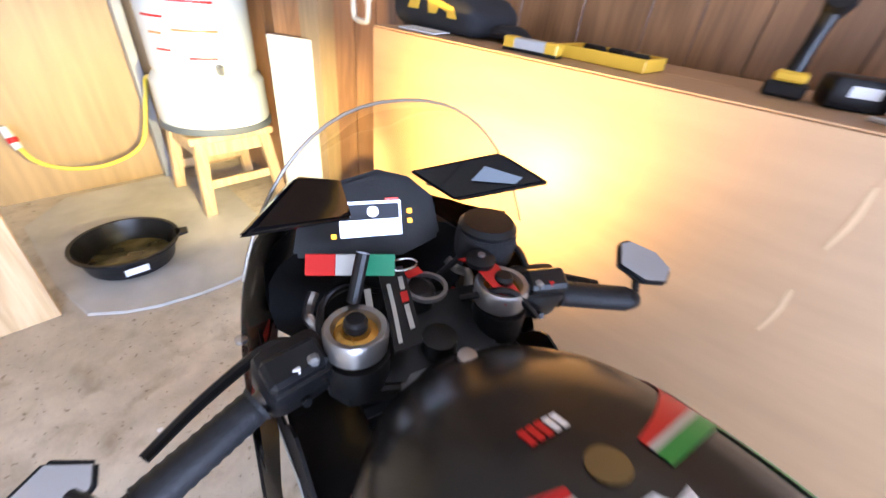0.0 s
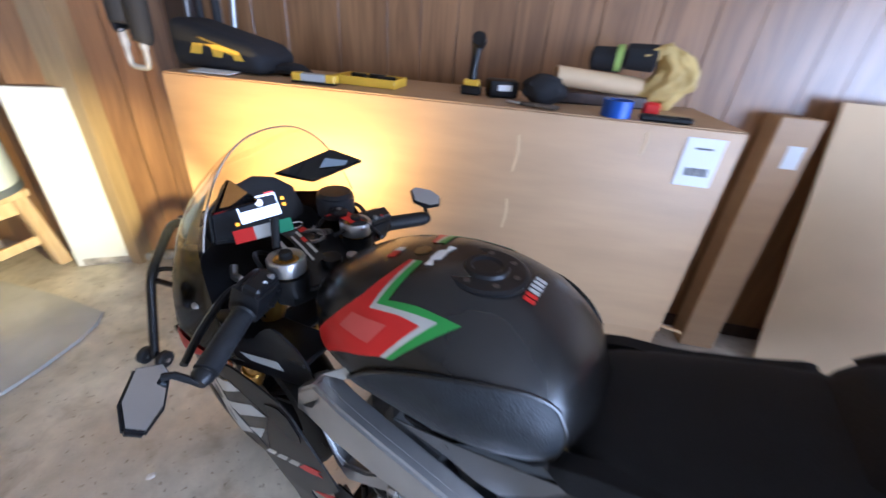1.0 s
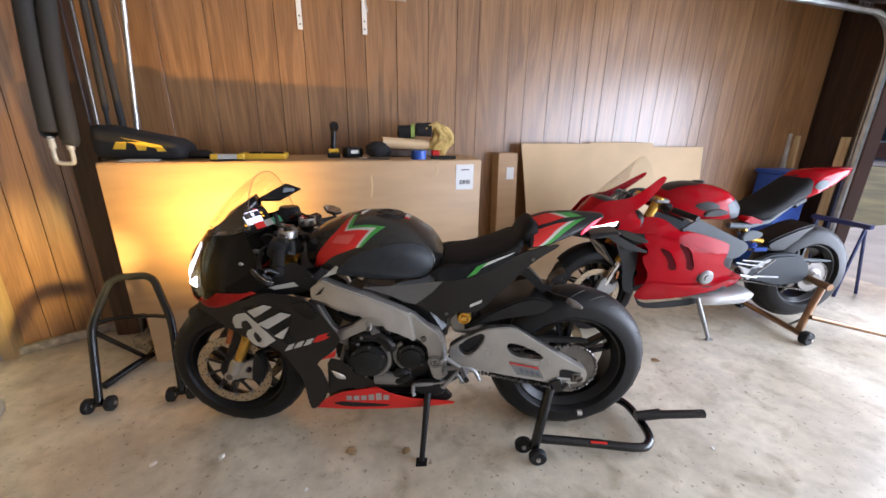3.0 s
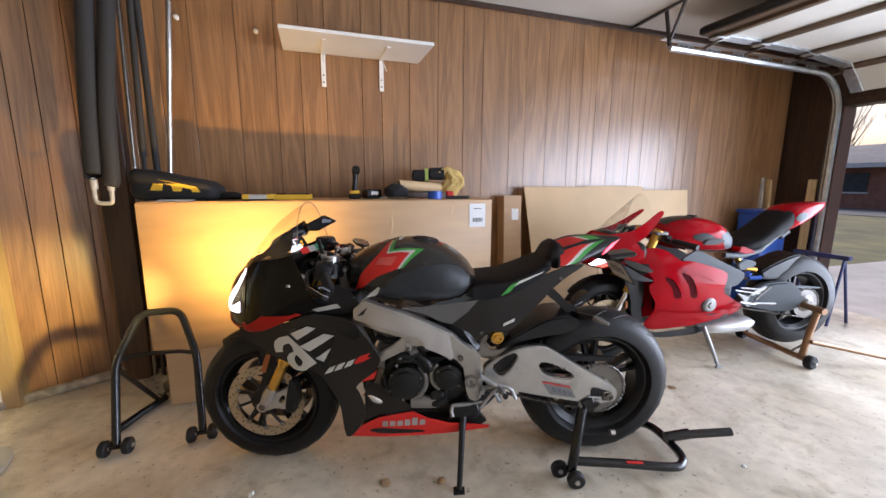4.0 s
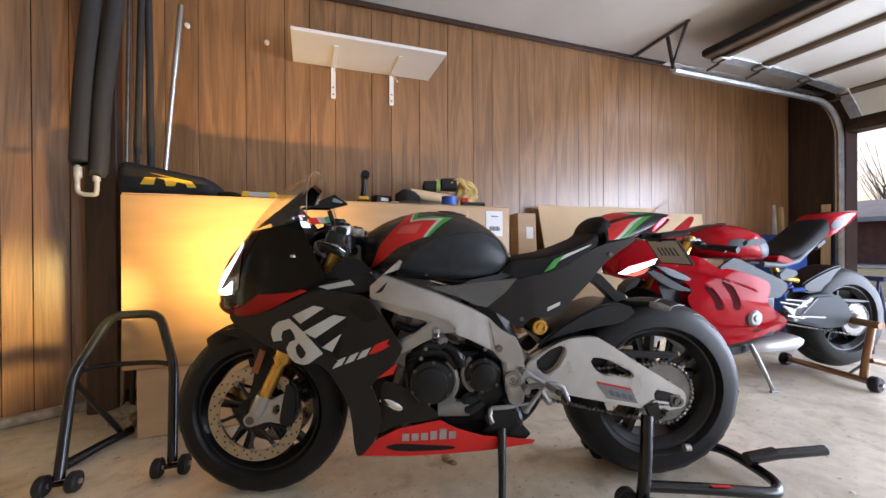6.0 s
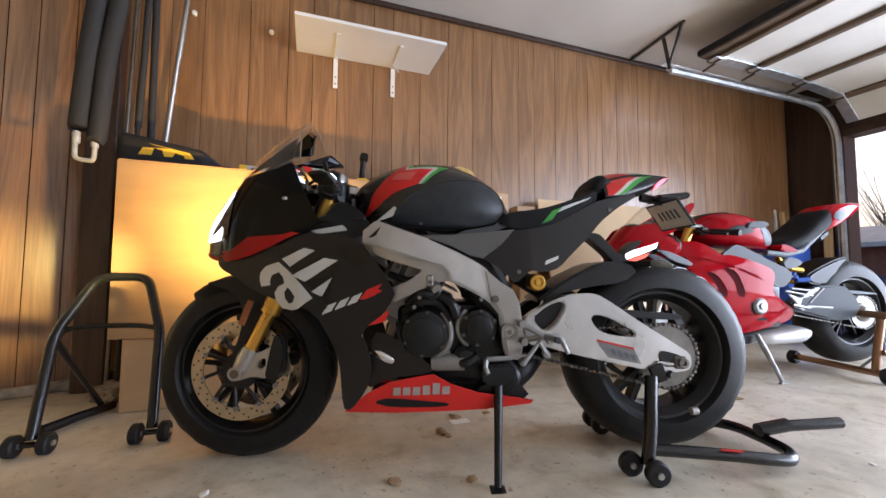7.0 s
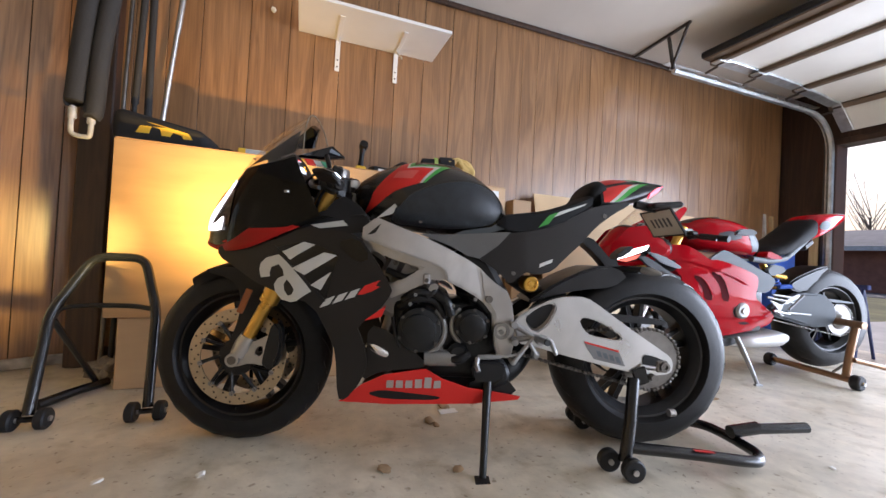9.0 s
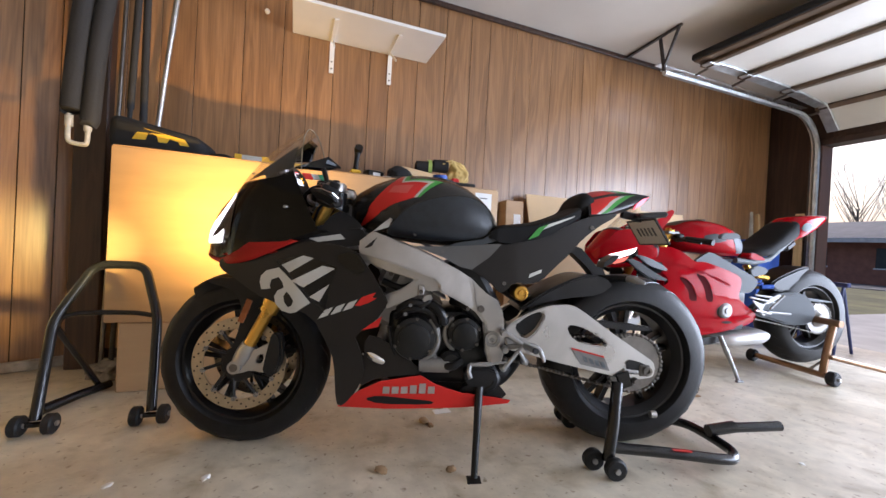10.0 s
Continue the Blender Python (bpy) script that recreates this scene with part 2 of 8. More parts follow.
AMBER = mat("amber_lens", (0.27, 0.08, 0.02), 0.25, 0, 0.05, 9)


# ---- mesh helpers ----
def part(name, bm, material, parent=None, label="", sharp=35, kind=""):
    """One mesh object out of a bmesh, under a thing or a part."""
    bmesh.ops.recalc_face_normals(bm, faces=bm.faces)
    me = bpy.data.meshes.new(name)
    bm.to_mesh(me)
    bm.free()
    me.materials.append(material)
    me.polygons.foreach_set("use_smooth", [True] * len(me.polygons))
    me.set_sharp_from_angle(angle=radians(sharp))
    ob = new(name, me)
    if parent is not None:
        ob.parent = parent
    return tagged(ob, label, kind=kind)


def thing(name, label, category, m=None, group="", kind=""):
    ob = new(name)
    if m is not None:
        ob.matrix_basis = m
    return tagged(ob, label, category, group, kind)


def solid(name, bm, material, label, category, group="", kind="", sharp=35):
    """A thing that is one mesh."""
    return tagged(part(name, bm, material, None, label, sharp), "", category, group, kind)


def box(size, at=(0, 0, 0), bevel=0.004, m=None, bm=None, seg=1):
    bm = bm or bmesh.new()
    one = bmesh.new()
    bmesh.ops.create_cube(one, size=1, matrix=Matrix.Diagonal((*size, 1)))
    if bevel:
        bmesh.ops.bevel(one, geom=one.edges[:], offset=min(bevel, min(size) * 0.45), segments=seg, affect="EDGES", profile=0.5)
    bmesh.ops.transform(one, matrix=Matrix.Translation(at) @ (m or Matrix()), verts=one.verts)
    return merge(bm, one)


def merge(bm, one):
    me = bpy.data.meshes.new("t")
    one.to_mesh(me)
    one.free()
    bm.from_mesh(me)
    bpy.data.meshes.remove(me)
    return bm


def smooth_line(pts, n=6):
    """Catmull-Rom through the points."""
    p = [Vector(a) for a in pts]
    p = [2 * p[0] - p[1]] + p + [2 * p[-1] - p[-2]]
    out = []
    for i in range(1, len(p) - 2):
        for k in range(n):
            t = k / n
            a, b, c, d = p[i - 1], p[i], p[i + 1], p[i + 2]
            out.append(0.5 * (2 * b + (c - a) * t + (2 * a - 5 * b + 4 * c - d) * t * t + (3 * b - a - 3 * c + d) * t ** 3))
    return out + [p[-2]]


def tube(pts, r, seg=12, bm=None, closed=False, caps=True):
    """A round bar along a line of points; r is one radius or one for each point."""
    bm = bm or bmesh.new()
    p = [Vector(a) for a in pts]
    rings = []
    side = None
    for i, c in enumerate(p):
        if closed:
            d = p[(i + 1) % len(p)] - p[i - 1]
        else:
            d = p[min(i + 1, len(p) - 1)] - p[max(i - 1, 0)]
        d.normalize()
        if side is None:
            side = d.orthogonal().normalized()
        side = (side - d * side.dot(d)).normalized()
        up = d.cross(side)
        rr = r[i] if isinstance(r, (list, tuple)) else r
        rings.append([bm.verts.new(c + rr * (math.cos(2 * math.pi * k / seg) * side + math.sin(2 * math.pi * k / seg) * up)) for k in range(seg)])
    n = len(rings)
    for i in range(n if closed else n - 1):
        a, b = rings[i], rings[(i + 1) % n]
        for k in range(seg):
            bm.faces.new((a[k], a[(k + 1) % seg], b[(k + 1) % seg], b[k]))
    if caps and not closed:
        bm.faces.new(rings[0][::-1])
        bm.faces.new(rings[-1])
    return bm


def rod(a, b, r, seg=14, bm=None):
    return tube([a, b], r, seg, bm)


def lathe(profile, at=(0, 0, 0), seg=48, bm=None, axis="y", closed=False):
    """Turn a profile of (radius, height along the axis) round an axis."""
    bm = bm or bmesh.new()
    rings = []
    for rad, h in profile:
        ring = []
        for k in range(seg):
            a = 2 * math.pi * k / seg
            x, y = rad * math.cos(a), rad * math.sin(a)
            v = {"y": (x, h, y), "z": (x, y, h), "x": (h, x, y)}[axis]
            ring.append(bm.verts.new(Vector(at) + Vector(v)))
        rings.append(ring)
    n = len(rings)
    for i in range(n if closed else n - 1):
        a, b = rings[i], rings[(i + 1) % n]
        for k in range(seg):
            bm.faces.new((a[k], a[(k + 1) % seg], b[(k + 1) % seg], b[k]))
    if not closed:
        for ring, rad in ((rings[0], profile[0][0]), (rings[-1], profile[-1][0])):
            if rad > 1e-5:
                bm.faces.new(ring)
    bmesh.ops.remove_doubles(bm, verts=bm.verts, dist=1e-6)
    return bm


def lerp_table(table, x):
    """Smooth interpolation in a table of rows (x, values...)."""
    xs = [r[0] for r in table]
    if x <= xs[0]:
        return table[0][1:]
    if x >= xs[-1]:
        return table[-1][1:]
    i = max(k for k in range(len(xs) - 1) if xs[k] <= x)
    t = (x - xs[i]) / (xs[i + 1] - xs[i])
    a, b, c, d = table[max(i - 1, 0)], table[i], table[i + 1], table[min(i + 2, len(xs) - 1)]
    return tuple(0.5 * (2 * b[k] + (c[k] - a[k]) * t + (2 * a[k] - 5 * b[k] + 4 * c[k] - d[k]) * t * t + (3 * b[k] - a[k] - 3 * c[k] + d[k]) * t ** 3) for k in range(1, len(b)))


def chaikin(pts, rounds):
    for _ in range(rounds):
        out = []
        for i, p in enumerate(pts):
            q = pts[(i + 1) % len(pts)]
            out += [(0.78 * p[0] + 0.22 * q[0], 0.78 * p[1] + 0.22 * q[1]), (0.22 * p[0] + 0.78 * q[0], 0.22 * p[1] + 0.78 * q[1])]
        pts = out
    return pts


def sheet(outline, bulge, thick=0.004, step=0.03, rounds=1, holes=(), bm=None):
    """A panel with an outline in side view (x back, z up), pushed sideways by bulge(x, z), with a thickness inwards."""
    one = bmesh.new()
    edges = []
    for line in (outline, *holes):
        pts = chaikin(list(line), rounds)
        vs = [one.verts.new((a, 0, b)) for a, b in pts]
        edges += [one.edges.new((vs[i], vs[(i + 1) % len(vs)])) for i in range(len(vs))]
    bmesh.ops.triangle_fill(one, use_beauty=True, use_dissolve=False, edges=edges, normal=(0, -1, 0))
    if step:
        for ax in (0, 2):
            lo, hi = min(v.co[ax] for v in one.verts), max(v.co[ax] for v in one.verts)
            k = math.ceil(lo / step)
            while k * step < hi:
                pn = [0, 0, 0]
                pc = [0, 0, 0]
                pn[ax], pc[ax] = 1, k * step
                bmesh.ops.bisect_plane(one, geom=one.verts[:] + one.edges[:] + one.faces[:], dist=1e-5, plane_co=pc, plane_no=pn)
                k += 1
    sgn = 1 if bulge(*outline[0]) > 0 else -1
    for v in one.verts:
        v.co.y = bulge(v.co.x, v.co.z)
    front = one.faces[:]
    if thick:
        rim = [e for e in one.edges if len(e.link_faces) == 1]
        ret = bmesh.ops.extrude_face_region(one, geom=front)
        for v in [g for g in ret["geom"] if isinstance(g, bmesh.types.BMVert)]:
            v.co.y -= sgn * thick
    return merge(bm, one) if bm else one


def mirror_y(f):
    return lambda a, b: -f(a, b)


def slab(outline, y0, y1, bevel=0.003, rounds=1, holes=(), bm=None):
    """A plate cut to an outline in side view, between two sideways places, with its edges broken."""
    one = sheet(outline, lambda a, b: y0, 0, 0, rounds, holes)
    front = one.faces[:]
    ret = bmesh.ops.extrude_face_region(one, geom=front)
    for v in [g for g in ret["geom"] if isinstance(g, bmesh.types.BMVert)]:
        v.co.y = y1
    bmesh.ops.recalc_face_normals(one, faces=one.faces)
    if bevel:
        ed = [e for e in one.edges if len(e.link_faces) == 2 and e.calc_face_angle(0) > 1.0]
        bmesh.ops.bevel(one, geom=ed, offset=bevel, segments=2, affect="EDGES", clamp_overlap=True)
    return merge(bm, one) if bm else one


def loft(table, n=24, stations=28, p=2.4, bm=None, bottom=1.0):
    """A closed body along x. Rows: x, top z, middle z, bottom z, half width."""
    bm = bm or bmesh.new()
    rings = []
    x0, x1 = table[0][0], table[-1][0]
    for i in range(stations):
        x = x0 + (x1 - x0) * i / (stations - 1)
        zt, zm, zb, w = lerp_table(table, x)
        ring = []
        for k in range(n):
            a = 2 * math.pi * k / n
            c, s = math.cos(a), math.sin(a)
            yy = w * math.copysign(abs(c) ** (2 / p), c)
            hh = (zt - zm) if s > 0 else (zm - zb)
            zz = zm + hh * math.copysign(abs(s) ** (2 / p), s)
            ring.append(bm.verts.new((x, yy, zz)))
        rings.append(ring)
    for a, b in zip(rings, rings[1:]):
        for k in range(n):
            bm.faces.new((a[k], a[(k + 1) % n], b[(k + 1) % n], b[k]))
    bm.faces.new(rings[0][::-1])
    bm.faces.new(rings[-1])
    return bm


# ---- the garage ----
WALL_Y, CEIL_Z, EAST_X, WEST_X, SOUTH_Y = 1.138, 2.55, 5.07, -2.47, -6.3


def setting(name, bm, material, label, category="structure"):
    return tagged(part(name, bm, material, None, label), "", category, "", "structure")


floor = setting("floor", box((8.1, 8.0, 0.12), (1.15, -2.7, -0.06), 0), CONCRETE, "stained bare concrete garage floor", "floor")
ceiling = setting("ceiling", box((8.1, 8.0, 0.1), (1.15, -2.7, CEIL_Z + 0.05), 0), CEIL, "off-white painted garage ceiling", "ceiling")
wall_north = setting("wall_north", box((6.4, 0.12, CEIL_Z), (1.95, WALL_Y + 0.072, CEIL_Z / 2), 0), GROOVE, "brown wood-panelled garage wall with dark grooves", "wall")
wall_nw = setting("wall_northwest", box((0.86, 0.1, CEIL_Z), (0, 0.062, CEIL_Z / 2), 0), GROOVE, "brown wood-panelled wall set at an angle", "wall")
wall_nw.matrix_basis = pose(-1.25, 0.93, 0, 0, 0, 28.4)
wall_alcove = setting("wall_alcove", box((1.3, 0.1, CEIL_Z), (-1.98, 0.85, CEIL_Z / 2), 0), mat("tan_panelling", (0.36, 0.25, 0.13), 0.45, 0, 0.15, 5, 0.1, 60, stretch=(6, 6, 0.5)), "tan panelled wall behind the stool", "wall")
wall_west = setting("wall_west", box((0.12, 7.6, CEIL_Z), (WEST_X - 0.06, -2.5, CEIL_Z / 2), 0), mat("tan_wall", (0.42, 0.29, 0.14), 0.45, 0, 0.12, 4, 0.1, 60, stretch=(6, 6, 0.5)), "tan panelled end wall of the garage", "wall")
# Unseen wall behind the camera; its tone is set to bounce light inside.
wall_south = setting("wall_south", box((8.1, 0.12, CEIL_Z), (1.15, SOUTH_Y - 0.06, CEIL_Z / 2), 0), mat("south_wall_bounce", (0.46, 0.42, 0.37), 0.7, 0, 0.08, 3, 0.1, 60), "unseen closing wall, toned to bounce light", "wall")
# JAMB_S is out of view: the opening is carried south to admit more light.
JAMB_N, JAMB_S, HEAD_Z = 0.724, -5.6, 2.02
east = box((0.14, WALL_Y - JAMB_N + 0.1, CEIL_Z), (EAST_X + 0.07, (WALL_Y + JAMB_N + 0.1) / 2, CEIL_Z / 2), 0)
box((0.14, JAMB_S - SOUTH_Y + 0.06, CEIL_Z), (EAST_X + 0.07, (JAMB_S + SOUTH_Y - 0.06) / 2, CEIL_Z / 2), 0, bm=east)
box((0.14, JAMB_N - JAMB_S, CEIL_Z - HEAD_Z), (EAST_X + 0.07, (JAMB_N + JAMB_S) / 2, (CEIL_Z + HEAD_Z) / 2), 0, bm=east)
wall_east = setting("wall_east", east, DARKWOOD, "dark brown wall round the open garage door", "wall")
jamb = setting("door_jamb", box((0.18, 0.05, HEAD_Z), (EAST_X + 0.075, JAMB_N - 0.025, HEAD_Z / 2), 0.004), mat("jamb_brown", (0.09, 0.045, 0.035), 0.5), "dark brown painted door jamb", "door frame")
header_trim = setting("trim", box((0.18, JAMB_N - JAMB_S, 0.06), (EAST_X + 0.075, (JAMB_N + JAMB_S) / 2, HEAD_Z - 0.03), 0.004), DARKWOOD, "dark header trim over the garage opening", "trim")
cove = setting("cove_trim", box((6.0, 0.025, 0.035), (2.0, WALL_Y - 0.02, CEIL_Z - 0.018), 0.004), DARKWOOD, "dark wooden strip between wall and ceiling", "trim")
base_n = setting("baseboard", box((6.0, 0.02, 0.07), (2.0, WALL_Y - 0.018, 0.035), 0.004), DARKWOOD, "dark baseboard along the panelled wall", "baseboard")

# outside
ground = setting("ground", box((300, 300, 0.1), (140, 0, -0.2), 0), GRASS, "pale winter grass running to the street", "ground")
driveway = setting("driveway", box((14, 7.5, 0.12), (EAST_X + 7.0, -1.8, -0.085), 0), DRIVE, "pale concrete driveway", "driveway")
road = setting("road", box((7, 300, 0.06), (27, 0, -0.15), 0), ROADM, "grey asphalt street", "road")


# ---- motorcycle parts shared by both machines ----
def bend(f, s):
    """Sideways bulge for one side: s is -1 for the left side, 1 for the right."""
    return lambda a, b: s * f(a, b)


def body_side(table, p, out=0.002):
    """Half width of a lofted body at side-view place (x, z), a little proud of it."""
    def f(a, b):
        zt, zm, zb, w = lerp_table(table, a)
        h = (zt - zm) if b > zm else (zm - zb)
        k = min(0.985, abs(b - zm) / max(h, 1e-4))
        return w * (1 - k ** p) ** (1 / p) + out
    return f


def body_top(table, p, out=0.002):
    def f(a, y):
        zt, zm, zb, w = lerp_table(table, a)
        k = min(0.985, abs(y) / max(w, 1e-4))
        return zm + (zt - zm) * (1 - k ** p) ** (1 / p) + out
    return f


def top_sheet(outline, height, thick=0.001, step=0.02, rounds=0):
    """A thin sticker laid on a body from above; outline in (x, y)."""
    one = sheet([(a, b) for a, b in outline], lambda a, b: 0.0001, 0, step, rounds)
    for v in one.verts:
        v.co = Vector((v.co.x, v.co.z, height(v.co.x, v.co.z)))
    ret = bmesh.ops.extrude_face_region(one, geom=one.faces[:])
    for v in [g for g in ret["geom"] if isinstance(g, bmesh.types.BMVert)]:
        v.co.z -= thick
    return one


def wrap_sheet(outline, table, p, out=0.0015, step=0.012, thick=0.001):
    """A sticker wrapped round a lofted body; outline in (x, turn in degrees: 0 at the left flank, 90 on top)."""
    one = sheet([(a, b / 300) for a, b in outline], lambda a, b: 0.0001, 0, step, 0)
    for v in one.verts:
        a, turn = v.co.x, radians(v.co.z * 300)
        zt, zm, zb, w = lerp_table(table, a)
        c, s = math.cos(turn), math.sin(turn)
        y = -(w + out) * math.copysign(abs(c) ** (2 / p), c)
        hh = (zt - zm + out) if s > 0 else (zm - zb + out)
        v.co = Vector((a, y, zm + hh * math.copysign(abs(s) ** (2 / p), s)))
    bmesh.ops.recalc_face_normals(one, faces=one.faces)
    return one


def wheel(parent, name, c, R, w, rim_r, spokes, rim_mat, twin=True, offset=0.0):
    """A cast wheel with its tyre: grooved tread, barrel, hub and spokes."""
    cx, cy, cz = c
    prof = []
    for k in range(13):
        a = math.pi * k / 12
        prof.append((rim_r + 0.012 + (R - rim_r - 0.012) * math.sin(a) ** 0.62, -w / 2 * math.cos(a)))
    prof += [(rim_r - 0.004, w * 0.36), (rim_r - 0.004, -w * 0.36)]
    rw = w * 0.40
    bm = lathe([(rim_r + 0.012, -rw), (rim_r + 0.014, -rw + 0.008), (rim_r - 0.012, -rw + 0.02), (rim_r - 0.02, 0), (rim_r - 0.012, rw - 0.02), (rim_r + 0.014, rw - 0.008), (rim_r + 0.012, rw), (rim_r - 0.008, rw - 0.003), (rim_r - 0.03, rw - 0.03), (rim_r - 0.032, 0), (rim_r - 0.03, -rw + 0.03), (rim_r - 0.008, -rw + 0.003)], c, 64, closed=True)
    hub = part(name, bm, rim_mat, parent, "black cast alloy wheel")
    part("wheel_hub", lathe([(0.022, -0.075), (0.045, -0.07), (0.048, -0.02), (0.042, 0), (0.048, 0.02), (0.045, 0.07), (0.022, 0.075)], c, 28, closed=True), rim_mat, hub)
    for k in range(spokes):
        a = 2 * math.pi * (k + 0.3) / spokes
        for off in ((-0.16, 0.16) if twin else (0,)):
            p0 = Vector((math.cos(a) * 0.035, 0, math.sin(a) * 0.035))
            p1 = Vector((math.cos(a + off) * (rim_r - 0.02), 0, math.sin(a + off) * (rim_r - 0.02)))
            one = bmesh.new()
            bmesh.ops.create_cube(one, size=1)
            d = p1 - p0
            for v in one.verts:
                t = v.co.x + 0.5
                wd = (0.019 - 0.007 * math.sin(t * math.pi)) if twin else (0.05 - 0.02 * t)
                dep = 0.055 - 0.02 * t
                pos = p0 + d * t + d.normalized().cross(Vector((0, 1, 0))) * v.co.z * wd
                v.co = Vector((pos.x + cx, cy + v.co.y * dep, pos.z + cz))
            bmesh.ops.bevel(one, geom=one.edges[:], offset=0.003, segments=1, affect="EDGES")
            part("spoke", one, rim_mat, hub)
    tyre = part("tyre", lathe(prof, c, 72, closed=True), RUBBER, hub, "worn black sport tyre", 50)
    cuts = bmesh.new()
    for k in range(22):
        for s in (-1, 1):
            pts = []
            for q in range(5):
                a = 2 * math.pi * (k + (0.5 if s > 0 else 0) + 0.22 * q) / 22
                t = math.pi * (0.5 + s * (0.08 + 0.05 * q))
                rad = rim_r + 0.012 + (R - rim_r - 0.012) * math.sin(t) ** 0.62 - 0.0006
                pts.append((cx + rad * math.cos(a), cy - w / 2 * math.cos(t), cz + rad * math.sin(a)))
            tube(pts, 0.0022, 4, cuts)
    part("tread_groove", cuts, BLACK, hub, "dark tread grooves", kind="stuff")
    return hub


def brake_disc(parent, c, r, side):
    """Drilled disc on a black carrier."""
    cx, cy, cz = c
    y = cy + side
    bm = lathe([(r - 0.038, y - cy - 0.0025), (r, y - cy - 0.0025), (r, y - cy + 0.0025), (r - 0.038, y - cy + 0.0025)], c, 64, closed=True)
    d = part("brake_disc", bm, DISC, parent, "drilled steel brake disc")
    # Holes are black studs standing slightly proud, their dark depth only a colour.
    holes = bmesh.new()
    for k in range(20):
        for j in range(3):
            a = 2 * math.pi * (k + 0.33 * j) / 20
            rr = r - 0.032 + 0.012 * j
            tube([(cx + rr * math.cos(a), y - 0.0032, cz + rr * math.sin(a)), (cx + rr * math.cos(a), y + 0.0032, cz + rr * math.sin(a))], 0.0033, 8, holes)
    part("drilled_hole", holes, BLACK, d, "black studs drawn in for the drilled holes", kind="stuff")
    arms = lathe([(0.03, y - cy - 0.004), (0.062, y - cy - 0.004), (0.062, y - cy + 0.004), (0.03, y - cy + 0.004)], c, 32, closed=True)
    for k in range(10):
        a = 2 * math.pi * k / 10
        part("carrier_arm", rod((cx + 0.055 * math.cos(a), y, cz + 0.055 * math.sin(a)), (cx + (r - 0.03) * math.cos(a + 0.22), y, cz + (r - 0.03) * math.sin(a + 0.22)), 0.0065, 6), RIM, parent)
        part("disc_rivet", rod((cx + (r - 0.037) * math.cos(a + 0.22), y - 0.006, cz + (r - 0.037) * math.sin(a + 0.22)), (cx + (r - 0.037) * math.cos(a + 0.22), y + 0.006, cz + (r - 0.037) * math.sin(a + 0.22)), 0.0085, 10), ALUD, parent)
    part("disc_carrier", arms, RIM, d)
    return d


def bolts(places, r=0.006, h=0.004, s=-1):
    bm = bmesh.new()
    for a, y, b in places:
        lathe([(r, 0), (r, s * h), (r * 0.55, s * h), (r * 0.5, s * h * 0.4)], (a, y, b), 10, bm)
    return bm


def chain(parent, c1, r1, c2, r2, y):
    """A roller chain round two sprockets: every link a small plate."""
    (x1, z1), (x2, z2) = c1, c2
    pts = []
    for k in range(30):
        a = radians(90 + 180 * k / 29)
        pts.append((x1 + r1 * math.cos(a), z1 + r1 * math.sin(a)))
    for k in range(30):
        a = radians(-90 + 180 * k / 29)
        pts.append((x2 + r2 * math.cos(a), z2 + r2 * math.sin(a)))
    pts.append(pts[0])
    bm = bmesh.new()
    carry, n = 0.0, 0
    for (a0, b0), (a1, b1) in zip(pts, pts[1:]):
        seg = math.hypot(a1 - a0, b1 - b0)
        while carry < seg and seg > 0:
            t = carry / seg
            ang = math.atan2(b1 - b0, a1 - a0)
            box((0.013, 0.013 if n % 2 else 0.019, 0.011), (a0 + (a1 - a0) * t, y, b0 + (b1 - b0) * t), 0.003, pose(0, 0, 0, 0, -math.degrees(ang), 0), bm)
            carry += 0.0155
            n += 1
        carry -= seg
    return part("chain", bm, STEEL, parent, "oily drive chain", kind="stuff")


# ---- the black motorcycle ----
BIKE = pose(0.030, -0.015, 0, 0, 0, -18.2)
bike = thing("motorcycle", "matte black sport motorcycle with red, green and white graphics", "motorcycle", BIKE)

FW = (0.008, 0.0, 0.30)
RW = (1.408, 0.0, 0.360)
fwheel = wheel(bike, "front_wheel", FW, 0.30, 0.122, 0.212, 5, RIM)
for s in (-1, 1):
    brake_disc(fwheel, FW, 0.162, 0.072 * s)
rwheel = wheel(bike, "rear_wheel", RW, 0.316, 0.185, 0.212, 5, RIM)
spr = lathe([(0.05, -0.105), (0.098, -0.105), (0.098, -0.099), (0.05, -0.099)], RW, 48, closed=True)
for k in range(41):
    a = 2 * math.pi * k / 41
    box((0.012, 0.005, 0.007), (RW[0] + 0.101 * math.cos(a), -0.102, RW[2] + 0.101 * math.sin(a)), 0.001, pose(0, 0, 0, 0, -math.degrees(a), 0), spr)
part("sprocket", spr, STEEL, rwheel, "dark toothed rear sprocket")
lathe_disc = lathe([(0.075, 0.099), (0.11, 0.099), (0.11, 0.104), (0.075, 0.104)], RW, 40, closed=True)
part("brake_disc", lathe_disc, DISC, rwheel, "small rear brake disc")
chain(bike, (0.93, 0.40), 0.035, (RW[0], RW[2]), 0.104, -0.102)

